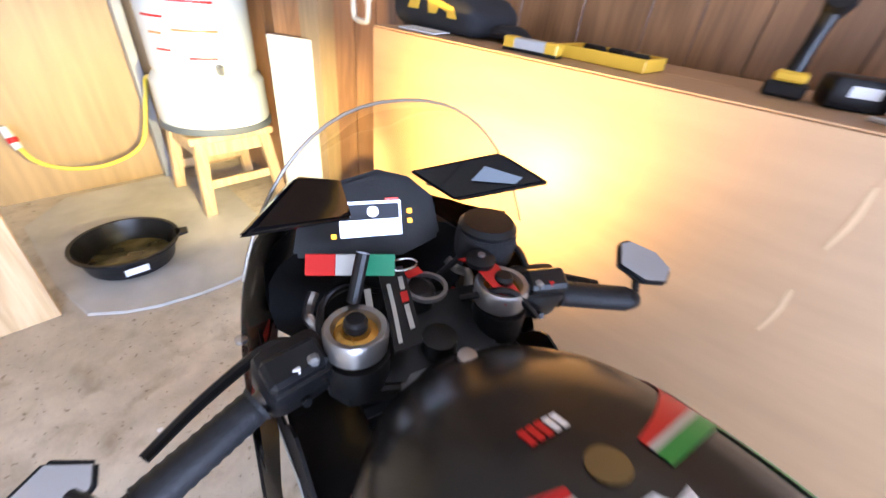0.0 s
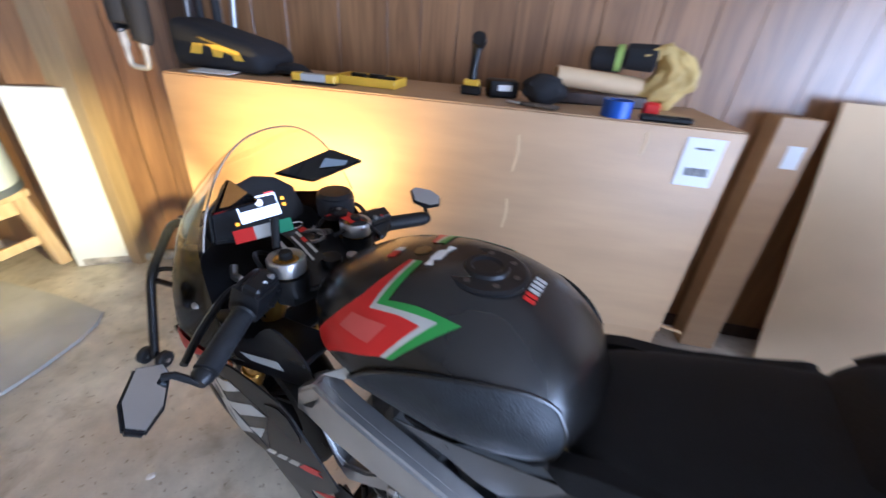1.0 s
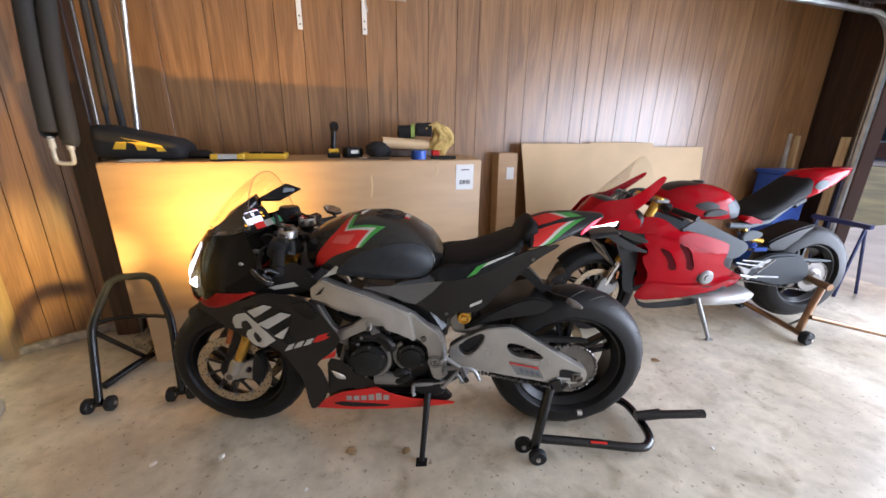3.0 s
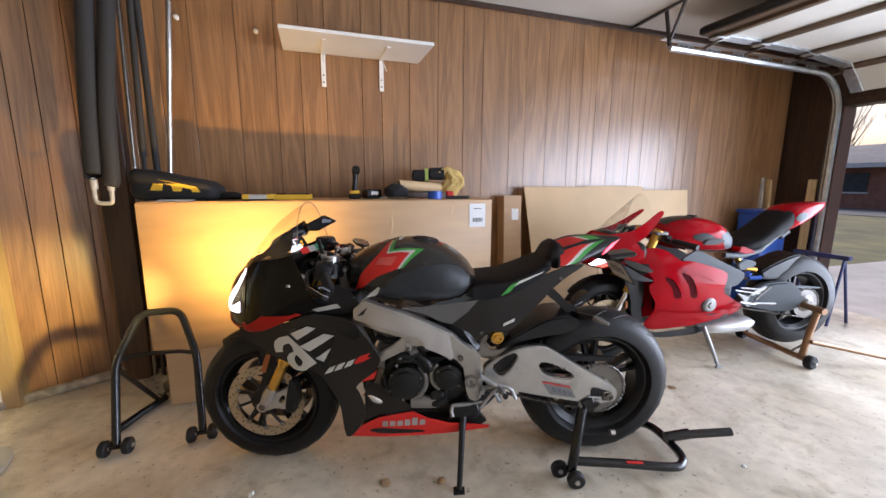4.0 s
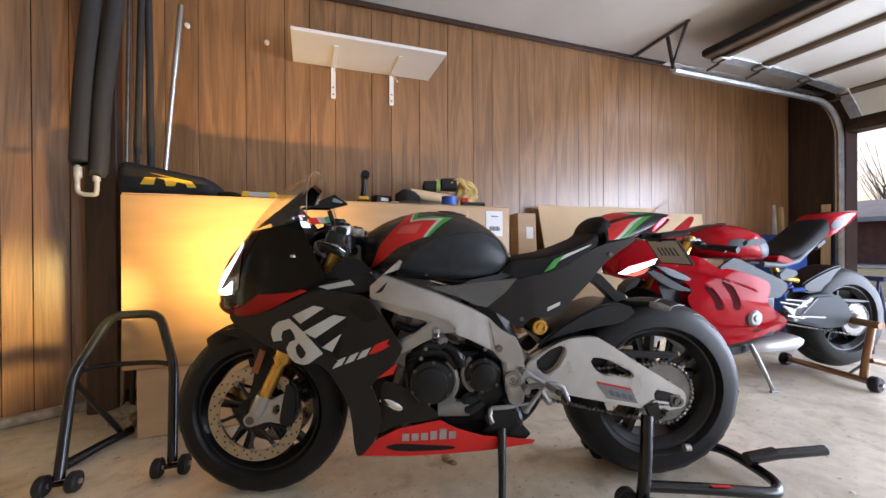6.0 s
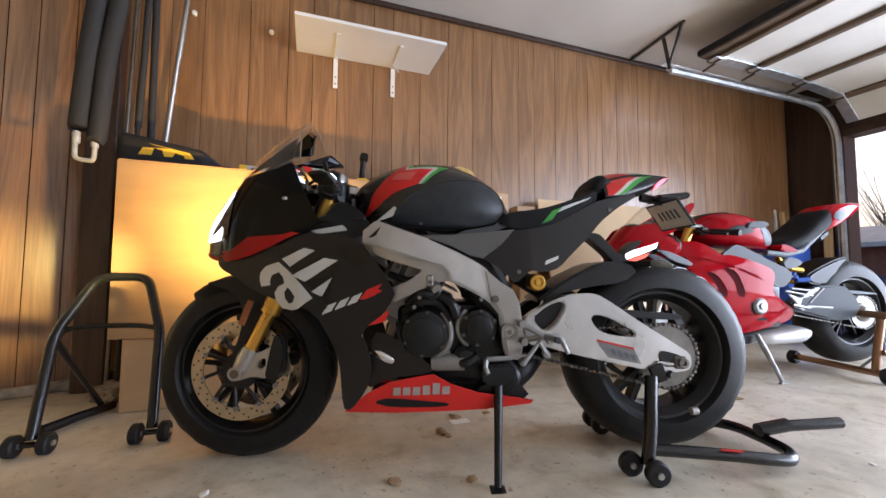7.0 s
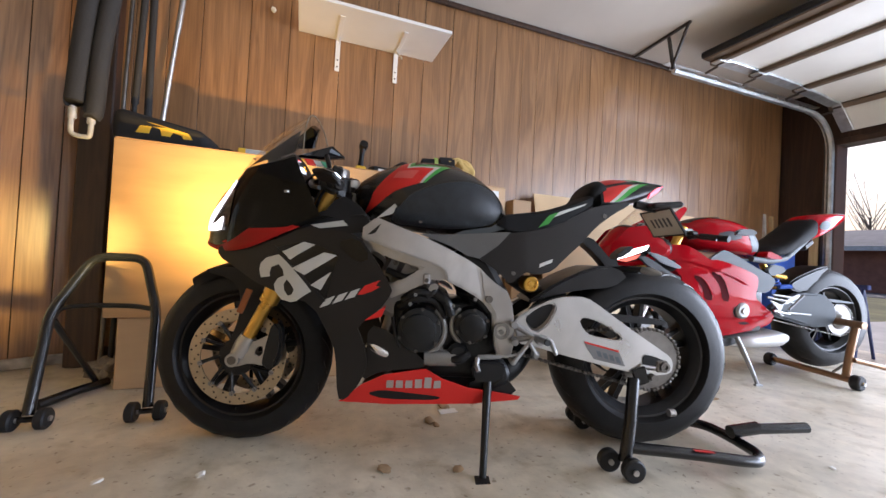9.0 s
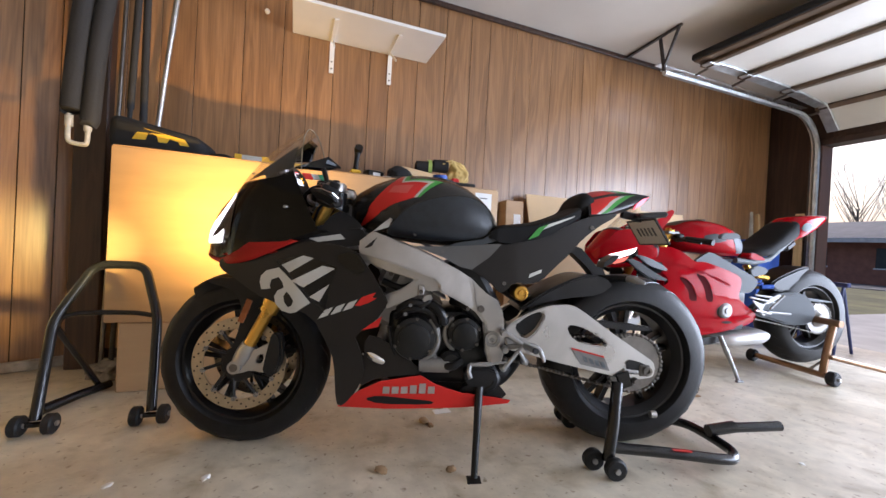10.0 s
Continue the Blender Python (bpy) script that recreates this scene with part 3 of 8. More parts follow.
# fork
for s in (-1, 1):
    top, foot = Vector((0.318, 0.098 * s, 0.93)), Vector((0.018, 0.098 * s, 0.305))
    at = lambda t: top + (foot - top) * t
    leg = part("fork_leg", tube([at(0.0), at(0.60), at(0.605), at(0.70), at(0.705)], [0.0265, 0.0265, 0.031, 0.031, 0.024], 20), GOLD, bike, "gold anodised fork leg")
    part("stanchion", rod(at(0.70), at(0.90), 0.0205, 16), GOLD, leg, "gold fork tube")
    ft = slab([(-0.012, 0.292), (0.0, 0.322), (0.013, 0.345), (0.026, 0.378), (0.051, 0.374), (0.07, 0.358), (0.109, 0.378), (0.131, 0.390), (0.123, 0.353), (0.145, 0.302), (0.160, 0.292), (0.115, 0.281), (0.063, 0.290), (0.028, 0.277), (0.0, 0.275)], 0.098 * s - 0.014, 0.098 * s + 0.014, 0.005, 1, [[(0.078, 0.320), (0.086, 0.343), (0.103, 0.350), (0.106, 0.324), (0.094, 0.313)]])
    tube([at(0.885), at(0.93), at(0.985)], [0.026, 0.030, 0.027], 16, ft)
    rod((0.012, 0.098 * s - 0.026, 0.30), (0.012, 0.098 * s + 0.026, 0.30), 0.022, 18, ft)
    part("fork_foot", ft, ALU, leg, "cast aluminium fork foot")
    cal = slab([(0.105, 0.28), (0.15, 0.275), (0.172, 0.33), (0.168, 0.42), (0.135, 0.43), (0.118, 0.36)], 0.098 * s - 0.03, 0.098 * s + 0.01, 0.008)
    part("brake_caliper", cal, ENGINE, leg, "black brake caliper")
    part("axle_nut", lathe([(0.014, 0.126 * s), (0.014, 0.12 * s), (0.008, 0.12 * s)], (0.012, 0, 0.30), 12), STEEL, leg)
    ring_ = part("fork_cap", lathe([(0.024, -0.012), (0.035, -0.012), (0.036, 0.012), (0.033, 0.017), (0.027, 0.016), (0.024, 0.008)], tuple(top), 28, axis="z", closed=True), ALU, leg, "silver fork clamp ring")
    part("cap_insert", lathe([(0.025, -0.006), (0.0245, 0.007), (0.016, 0.010), (0.015, 0.014), (0.0001, 0.014)], tuple(top), 24, axis="z"), GOLD, ring_, "gold fork top nut")
    part("adjuster", lathe([(0.013, 0.0), (0.013, 0.024), (0.010, 0.028), (0.0001, 0.028)], tuple(top), 16, axis="z"), BLACK, ring_, "black adjuster knob")

# front mudguard
mg = bmesh.new()
rows = []
for k in range(16):
    a = radians(128 - 104 * k / 15)
    half = 0.035 + 0.035 * math.sin(math.pi * min(1, (k + 2) / 9) / 2)
    ring = []
    for j in range(9):
        t = -1 + 2 * j / 8
        rr = 0.322 - 0.045 * abs(t) ** 3
        ring.append(mg.verts.new((FW[0] + rr * math.cos(a), half * t, FW[2] + rr * math.sin(a))))
    rows.append(ring)
for a, b in zip(rows, rows[1:]):
    for j in range(8):
        mg.faces.new((a[j], a[j + 1], b[j + 1], b[j]))
bmesh.ops.solidify(mg, geom=mg.faces[:], thickness=0.003)
for s in (-1, 1):
    sheet([(-0.13, 0.585), (-0.05, 0.602), (0.09, 0.59), (0.13, 0.53), (0.07, 0.47), (0.05, 0.36), (0.0, 0.33), (-0.02, 0.34), (0.01, 0.44), (0.005, 0.52), (-0.03, 0.56)], bend(lambda a, b: 0.072 + 0.05 * max(0, (0.6 - b)), s), 0.004, 0.04, 1, (), mg)
mud = part("front_mudguard", mg, BLACK, bike, "black front mudguard")
part("reflector", box((0.022, 0.006, 0.085), (0.037, -0.112, 0.493), 0.004, pose(0, 0, 0, 0, 20, 0)), AMBER, mud, "amber side reflector")

# nose cowl: section at x runs from the lower edge round to the crown
NOSE = [(-0.128, 0.765, 0.715, 0.02), (-0.112, 0.82, 0.69, 0.075), (-0.08, 0.865, 0.68, 0.115), (-0.04, 0.91, 0.672, 0.145), (0.02, 0.985, 0.672, 0.185), (0.08, 1.052, 0.685, 0.208), (0.14, 1.102, 0.71, 0.218), (0.20, 1.142, 0.74, 0.22), (0.27, 1.165, 0.77, 0.22), (0.33, 1.18, 0.79, 0.22)]


def nose_at(x, deg, out=0.0):
    zt, zb, w = lerp_table(NOSE, x)
    a = radians(deg)
    c, s = math.cos(a), math.sin(a)
    return Vector((x, math.copysign((w + out) * abs(c) ** 0.85, c), zb + (zt - zb + out) * max(s, 0) ** 1.0 + min(s, 0) * 0.06))


def nose_patch(xs, a0, a1, n=12, out=0.0, thick=0.003, rake=0.0):
    """A piece of the nose's skin between the turns a0(x) and a1(x)."""
    bm = bmesh.new()
    rows = []
    for x in xs:
        lo, hi = a0(x), a1(x)
        turns = [lo + (hi - lo) * k / n for k in range(n + 1)]
        rows.append([bm.verts.new(nose_at(x + rake * max(0, (x - 0.04) / 0.195) * (0.36 - math.sin(radians(g))), g, out)) for g in turns])
    for a, b in zip(rows, rows[1:]):
        for k in range(n):
            bm.faces.new((a[k], a[k + 1], b[k + 1], b[k]))
    if thick:
        bmesh.ops.solidify(bm, geom=bm.faces[:], thickness=thick)
    return bm


def edge_turn(x):
    """Where the cowl ends and the screen begins."""
    return lerp_table([(-0.13, 90), (-0.035, 90), (-0.02, 74), (0.03, 53), (0.10, 43), (0.16, 38), (0.21, 36), (0.25, 35), (0.30, 34)], x)[0]


span = lambda a, b, n: [a + (b - a) * k / n for k in range(n + 1)]
cowl = part("nose_cowl", nose_patch(span(-0.128, 0.235, 30), lambda x: -14, edge_turn, 14, rake=0.17), GLOSSB, bike, "gloss black nose cowl")
right_half = nose_patch(span(-0.128, 0.235, 30), lambda x: 180 - edge_turn(x), lambda x: 194, 14, rake=0.17)
part("nose_cowl", right_half, GLOSSB, bike, "gloss black nose cowl")
LED = glow("led_white", (1.0, 0.97, 0.92), 3.5)
LENS = mat("headlamp_lens", (0.06, 0.065, 0.075), 0.08, 0, 0.1, 8, coat=1.0)
for sgn in (1, -1):
    tr = (lambda d: d) if sgn > 0 else (lambda d: 180 - d)
    hl = part("headlight", nose_patch(span(-0.118, 0.0, 10), lambda x: tr(14), lambda x: tr(14 + max(6, 62 - 200 * (x + 0.11))), 8, 0.003), LENS, bike, "clear headlight lens with a lit white strip")
    part("light_strip", nose_patch(span(-0.112, -0.012, 10), lambda x: tr(13 + 340 * (x + 0.112)), lambda x: tr(31 + 225 * (x + 0.112)), 5, 0.0055), LED, hl, "lit white daytime light")
    part("light_strip", nose_patch(span(-0.098, -0.030, 6), lambda x: tr(12), lambda x: tr(16 + 90 * (x + 0.098)), 4, 0.0058), LED, hl, "lit white daytime light")
    part("red_chin", nose_patch(span(-0.127, 0.22, 20), lambda x: tr(-14), lambda x: tr(-2 + max(0, 9 - 60 * abs(x - 0.08))), 5, 0.0035), REDM, cowl, "red graphic under the headlight")
scr = bmesh.new()
rows = []
for k in range(25):
    t = -1 + 2 * k / 24
    end = 0.205 + 0.022 * abs(t) ** 2.2
    ring = []
    for j in range(19):
        x = -0.015 + (end + 0.015) * j / 18
        lo = edge_turn(x) - 3
        ring.append(scr.verts.new(nose_at(x, 90 + (90 - lo) * t, 0.003)))
    rows.append(ring)
for a, b in zip(rows, rows[1:]):
    for j in range(18):
        scr.faces.new((a[j], a[j + 1], b[j + 1], b[j]))
screen = part("windscreen", scr, SCREEN, bike, "clear smoked bubble windscreen", 80)
screen.visible_shadow = False
rim = [nose_at(0.205 + 0.022 * abs(t) ** 2.2, 90 + (90 - edge_turn(0.205 + 0.022 * abs(t) ** 2.2) + 3) * t, 0.003) for t in [-1 + 2 * k / 24 for k in range(25)]]
part("screen_edge", tube(rim, 0.0018, 6), mat("screen_rim", (0.20, 0.17, 0.13), 0.25), screen, "thin rolled screen edge")
part("screen_trim", nose_patch(span(0.03, 0.20, 12), lambda x: 180 - edge_turn(x), lambda x: 180 - edge_turn(x) - 95 * (x - 0.03), 5, 0.001), BLACK, screen, "black band along the screen's lower edge")
for s in (-1, 1):
    part("screen_bolt", lathe([(0.006, 0), (0.006, 0.004), (0.003, 0.005)], tuple(nose_at(0.05, 90 + s * 36, 0.004)), 10, axis="z"), STEEL, screen)
# black lining behind the nose
lin = loft([(-0.10, 0.80, 0.76, 0.71, 0.05), (-0.03, 0.88, 0.78, 0.70, 0.12), (0.05, 0.93, 0.80, 0.71, 0.165), (0.13, 0.94, 0.83, 0.74, 0.17)], 20, 12, 3.0)
part("cowl_lining", lin, BLACK, bike, "black plastic lining behind the headlights")

# side fairings
SIDE = [(-0.03, 0.675), (0.10, 0.685), (0.177, 0.704), (0.256, 0.744), (0.345, 0.738), (0.42, 0.724), (0.47, 0.66), (0.521, 0.581), (0.53, 0.556), (0.49, 0.496), (0.425, 0.445), (0.443, 0.412), (0.463, 0.331), (0.441, 0.265), (0.395, 0.207), (0.372, 0.215), (0.362, 0.361), (0.343, 0.41), (0.289, 0.508), (0.187, 0.535), (0.10, 0.565), (0.035, 0.605), (-0.035, 0.64)]


def flank(a, b):
    w = 0.13 + 0.085 * min(1, max(0, (a + 0.06) / 0.30)) ** 0.7
    w -= 0.10 * max(0, 0.42 - b) ** 1.3 * 2
    return w + 0.012 * math.sin((b - 0.5) * 9)


GAP = [(0.205, 0.690), (0.30, 0.715), (0.395, 0.70), (0.345, 0.655), (0.275, 0.60), (0.245, 0.617)]
for s in (-1, 1):
    f = part("side_fairing", sheet(SIDE, bend(flank, s), 0.004, 0.025, 1), MATTE, bike, "matte black side fairing with white stripes")
    deco = lambda nm, pts, m, lab="", r=0, h=(): part(nm, sheet(pts, bend(lambda a, b: flank(a, b) + 0.0015, s), 0.001, 0.03, r, h), m, f, lab)
    part("gloss_panel", sheet([(0.168, 0.676), (0.262, 0.701), (0.364, 0.664), (0.346, 0.607), (0.331, 0.529)], bend(lambda a, b: flank(a, b) + 0.0007, s), 0.001, 0.03, 0), GLOSSB, f, "gloss black panel behind the stripes")
    deco("stripe", [(0.189, 0.664), (0.257, 0.697), (0.290, 0.690), (0.215, 0.641)], SILVERG, "pale grey stripe")
    deco("stripe", [(0.222, 0.615), (0.318, 0.668), (0.358, 0.661), (0.262, 0.597)], SILVERG, "pale grey stripe")
    deco("stripe", [(0.281, 0.567), (0.342, 0.610), (0.312, 0.553)], SILVERG, "pale grey stripe")
    deco("emblem", [(0.116, 0.605), (0.12, 0.625), (0.138, 0.643), (0.179, 0.655), (0.217, 0.623), (0.246, 0.594), (0.284, 0.548), (0.252, 0.526), (0.24, 0.516), (0.221, 0.511), (0.192, 0.517), (0.171, 0.539), (0.166, 0.562), (0.178, 0.582), (0.198, 0.591), (0.193, 0.61), (0.18, 0.625), (0.156, 0.615), (0.15, 0.596), (0.153, 0.586), (0.122, 0.581)], SILVERG, "large pale emblem shape", 0, [[(0.207, 0.58), (0.219, 0.569), (0.231, 0.551), (0.224, 0.535), (0.212, 0.53), (0.2, 0.545), (0.197, 0.564)]])
    # The fold is only a flat black line, the crease's darkness put in as colour.
    deco("fairing_edge", [(0.160, 0.678), (0.168, 0.680), (0.330, 0.520), (0.322, 0.517)], BLACK, "flat black line drawn for the fairing's fold")
    for k in range(3):
        a0, z0 = 0.310 + 0.038 * k, 0.498 + 0.014 * k
        deco("name_bar", [(a0, z0), (a0 + 0.018, z0 + 0.028), (a0 + 0.046, z0 + 0.040), (a0 + 0.030, z0 + 0.012)], SILVERG, "pale slanted bar")
    deco("name_bar", [(0.424, 0.545), (0.445, 0.574), (0.490, 0.592), (0.478, 0.575), (0.492, 0.572), (0.465, 0.556), (0.440, 0.546)], REDM, "red slanted bar")
    deco("red_wedge", [(0.448, 0.466), (0.513, 0.516), (0.50, 0.480)], REDM, "red wedge")
    deco("upper_stripe", [(0.02, 0.676), (0.16, 0.712), (0.24, 0.742), (0.20, 0.747), (0.13, 0.739), (0.05, 0.712), (-0.02, 0.685)], REDM, "red stripe along the upper edge")
    # No hole here: a flat black patch gives the opening its dark inside.
    part("air_duct", sheet([(0.35, 0.70), (0.415, 0.72), (0.46, 0.66), (0.42, 0.64)], bend(lambda a, b: flank(a, b) + 0.003, s), 0.002, 0.03, 1), GLOSSB, f, "flat gloss black patch drawn for an air opening")

# inner cowl beside the fork
for s in (-1, 1):
    part("inner_panel", sheet([(0.08, 0.72), (0.12, 0.80), (0.23, 0.80), (0.295, 0.79), (0.33, 0.835), (0.36, 0.85), (0.42, 0.815), (0.455, 0.745), (0.36, 0.725), (0.2, 0.70)], bend(lambda a, b: 0.188 - 0.08 * max(0, a - 0.25) + 0.04 * (0.85 - b), s), 0.004, 0.04, 1), BLACK, bike, "black inner fairing panel")
    part("panel_stripe", sheet([(0.262, 0.752), (0.36, 0.772), (0.375, 0.756), (0.29, 0.742)], bend(lambda a, b: 0.1905 - 0.08 * max(0, a - 0.25) + 0.04 * (0.85 - b), s), 0.001, 0.04, 0), SILVERG, bike, "pale stripe")

for s in (-1, 1):
    part("inner_tray", box((0.26, 0.09, 0.012), (0.30, 0.135 * s, 0.775), 0.004, pose(0, 0, 0, 0, -8, 0)), BLACK, bike, "black tray between fork and fairing")
# frame
FRAME = [(0.394, 0.682), (0.424, 0.713), (0.425, 0.753), (0.464, 0.788), (0.526, 0.766), (0.614, 0.735), (0.703, 0.697), (0.756, 0.671), (0.80, 0.645), (0.847, 0.60), (0.891, 0.576), (0.91, 0.538), (0.921, 0.469), (0.921, 0.40), (0.913, 0.36), (0.872, 0.362), (0.858, 0.40), (0.851, 0.45), (0.845, 0.501), (0.817, 0.535), (0.789, 0.554), (0.743, 0.578), (0.689, 0.60), (0.655, 0.598), (0.604, 0.575), (0.519, 0.532), (0.487, 0.56), (0.452, 0.64)]
FHOLE = [(0.446, 0.676), (0.455, 0.683), (0.513, 0.661), (0.612, 0.634), (0.565, 0.60), (0.51, 0.578), (0.49, 0.595)]
SPAR = [(0.425, 0.712), (0.425, 0.753), (0.464, 0.787), (0.526, 0.765), (0.614, 0.734), (0.703, 0.696), (0.756, 0.670), (0.783, 0.655), (0.797, 0.60), (0.806, 0.548), (0.789, 0.556), (0.743, 0.58), (0.69, 0.602), (0.690, 0.622), (0.668, 0.643), (0.60, 0.664), (0.512, 0.690), (0.45, 0.710)]
PIVOT = [(0.797, 0.645), (0.847, 0.602), (0.888, 0.575), (0.905, 0.538), (0.915, 0.469), (0.914, 0.40), (0.905, 0.364), (0.876, 0.366), (0.863, 0.40), (0.857, 0.45), (0.850, 0.503), (0.824, 0.538), (0.812, 0.56)]
for s in (-1, 1):
    arch = lambda x: s * 0.012 * math.sin(max(0, min(1, (x - 0.42) / 0.5)) * math.pi)
    bm = slab(FRAME, 0.145 * s, 0.179 * s, 0.006, 0, [FHOLE])
    for v in bm.verts:
        v.co.y += arch(v.co.x)
    fr = part("frame_beam", bm, ALU, bike, "bare cast aluminium frame beam")
    bm = slab(SPAR, 0.150 * s, 0.197 * s, 0.006, 0)
    for v in bm.verts:
        lean = 0.755 - 0.42 * (v.co.x - 0.48) - v.co.z
        v.co.y += arch(v.co.x) + s * (0.16 * lean if abs(v.co.y) > 0.17 else 0)
    part("upper_spar", bm, ALU, fr, "raised aluminium spar")
    bm = slab(PIVOT, 0.150 * s, 0.191 * s, 0.006, 0)
    for v in bm.verts:
        v.co.y += arch(v.co.x) + s * (0.10 * (v.co.x - 0.88) if abs(v.co.y) > 0.17 else 0)
    part("pivot_plate", bm, ALU, fr, "cast pivot plate")
    part("frame_plug", lathe([(0.0001, s * 0.199), (0.011, s * 0.199), (0.012, s * 0.19)], (0.833, 0, 0.548), 18), STEEL, fr, "dark rubber plug")
    part("spar_decal", sheet([(0.432, 0.722), (0.482, 0.768), (0.466, 0.738)], bend(lambda a, b: 0.205, s), 0.002, 0, 0), BLACK, fr, "black wedge")
    lug = box((0.022, 0.02, 0.034), (0.632, s * 0.193, 0.602), 0.004)
    part("engine_lug", lug, ALU, fr)
    part("frame_bolt", bolts([(0.632, s * 0.203, 0.598)], 0.007, 0.004, s), STEEL, fr)
    for q in ((0.876, s * 0.193, 0.447),):
        part("frame_bolt", bolts([q], 0.008, 0.006, s), ALUD, fr)
    part("pivot_ring", lathe([(0.016, s * 0.185), (0.026, s * 0.185), (0.026, s * 0.200), (0.016, s * 0.200)], (0.876, 0, 0.450), 20, closed=True), ALUD, fr)
    part("tank_trim", sheet([(0.440, 0.768), (0.503, 0.823), (0.539, 0.855), (0.512, 0.803), (0.465, 0.787)], bend(lambda a, b: 0.168, s), 0.002, 0.03, 0), SILVERG, bike, "pale grey stripe below the tank")

# engine
eng = box((0.36, 0.26, 0.26), (0.70, 0, 0.40), 0.03, seg=2)
engine = part("engine", eng, ENGINE, bike, "dark grey engine block")
part("cylinder_bank", box((0.15, 0.24, 0.26), (0.585, 0, 0.57), 0.02, pose(0, 0, 0, 0, 25, 0)), ALUD, engine, "grey finned cylinder bank")
part("cylinder_bank", box((0.15, 0.24, 0.24), (0.80, 0, 0.60), 0.02, pose(0, 0, 0, 0, -32, 0)), ENGINE, engine)
for k in range(6):
    part("cooling_rib", box((0.16, 0.25, 0.006), (0.60 + 0.012 * k, 0, 0.52 + 0.02 * k), 0.002, pose(0, 0, 0, 0, 25, 0)), ALUD, engine)
for cx, cz, r in ((0.617, 0.437, 0.074), (0.785, 0.458, 0.058)):
    cov = lathe([(r, -0.12), (r, -0.165), (r * 0.93, -0.178), (r * 0.72, -0.182), (r * 0.70, -0.192), (r * 0.6, -0.195), (0.0001, -0.197)], (cx, 0, cz), 40)
    c_ob = part("engine_cover", cov, ENGINE, engine, "round black engine cover")
    for a in [0.4 + 1.05 * k for k in range(6)]:
        part("cover_bolt", bolts([(cx + r * 0.9 * math.cos(a), -0.178, cz + r * 0.9 * math.sin(a))], 0.0055, 0.006), STEEL, c_ob)
for pts, r in (([(0.55, -0.13, 0.50), (0.60, -0.17, 0.535), (0.66, -0.165, 0.53), (0.70, -0.16, 0.48)], 0.013), ([(0.64, -0.15, 0.60), (0.66, -0.18, 0.57), (0.635, -0.18, 0.545)], 0.010), ([(0.70, -0.14, 0.36), (0.74, -0.18, 0.35), (0.78, -0.17, 0.37)], 0.014), ([(0.74, -0.12, 0.56), (0.79, -0.165, 0.55), (0.84, -0.15, 0.50)], 0.014)):
    part("coolant_hose", tube(smooth_line(pts), r, 10), BLACK, engine, "black coolant hose")
for cx, cz, r, a0, a1 in ((0.617, 0.437, 0.082, -1.1, 0.9), (0.785, 0.458, 0.064, 2.2, 4.2)):
    arc = [(cx + r * math.cos(a0 + (a1 - a0) * k / 14), -0.158, cz + r * math.sin(a0 + (a1 - a0) * k / 14)) for k in range(15)]
    part("cover_rim", tube(arc, 0.010, 8), ALUD, engine, "dull grey casting edge")
for pts, r in (([(0.53, -0.15, 0.47), (0.545, -0.165, 0.41), (0.565, -0.16, 0.37), (0.60, -0.15, 0.345)], 0.007), ([(0.56, -0.15, 0.53), (0.60, -0.18, 0.56), (0.64, -0.18, 0.56), (0.655, -0.17, 0.60)], 0.012), ([(0.66, -0.17, 0.56), (0.70, -0.18, 0.53), (0.715, -0.17, 0.49)], 0.016), ([(0.86, -0.12, 0.36), (0.90, -0.14, 0.30), (0.87, -0.13, 0.265)], 0.022), ([(0.50, -0.13, 0.62), (0.56, -0.14, 0.60), (0.60, -0.13, 0.61)], 0.012)):
    part("coolant_hose", tube(smooth_line(pts), r, 10), BLACK, engine, "black coolant hose")
part("cylinder_head", box((0.12, 0.20, 0.09), (0.545, 0, 0.625), 0.015, pose(0, 0, 0, 0, 25, 0)), ALUD, engine, "grey cylinder head behind the frame")
for q in ((0.525, 0.645), (0.565, 0.625), (0.585, 0.608)):
    part("head_bolt", bolts([(q[0], -0.10, q[1])], 0.008, 0.012), STEEL, engine)
for q in ((0.64, 0.575), (0.655, 0.585), (0.60, 0.55), (0.585, 0.52), (0.69, 0.385), (0.72, 0.52), (0.79, 0.545)):
    part("engine_bolt", bolts([(q[0], -0.185, q[1])], 0.006, 0.006), ALUD, engine)
part("water_pump", lathe([(0.036, -0.12), (0.036, -0.165), (0.024, -0.178), (0.0001, -0.18)], (0.745, 0, 0.365), 20), ENGINE, engine, "dark round pump housing")
part("stand_bracket", slab([(0.79, 0.34), (0.90, 0.345), (0.905, 0.30), (0.86, 0.27), (0.80, 0.28)], -0.165, -0.12, 0.006), BLACK, engine, "black stand bracket")
part("hose_clamp", rod((0.645, -0.165, 0.595), (0.655, -0.195, 0.575), 0.016, 14), ALU, engine)
part("starter", rod((0.64, -0.15, 0.345), (0.74, -0.16, 0.35), 0.026, 18), ALUD, engine, "dull aluminium starter housing")
lower = box((0.28, 0.22, 0.10), (0.72, 0, 0.27), 0.02)
part("sump", lower, BLACK, engine)
for sy in (-1, 1):
    part("exhaust_header", tube(smooth_line([(0.52, 0.08 * sy, 0.46), (0.50, 0.09 * sy, 0.34), (0.56, 0.06 * sy, 0.24), (0.70, 0.04 * sy, 0.22), (0.86, 0.03 * sy, 0.24)]), 0.024, 14), ALUD, bike, "steel exhaust header")
part("exhaust_header", tube(smooth_line([(0.455, -0.15, 0.385), (0.50, -0.16, 0.36), (0.54, -0.14, 0.345)]), 0.016, 12), CHROME, bike, "bright bent pipe")
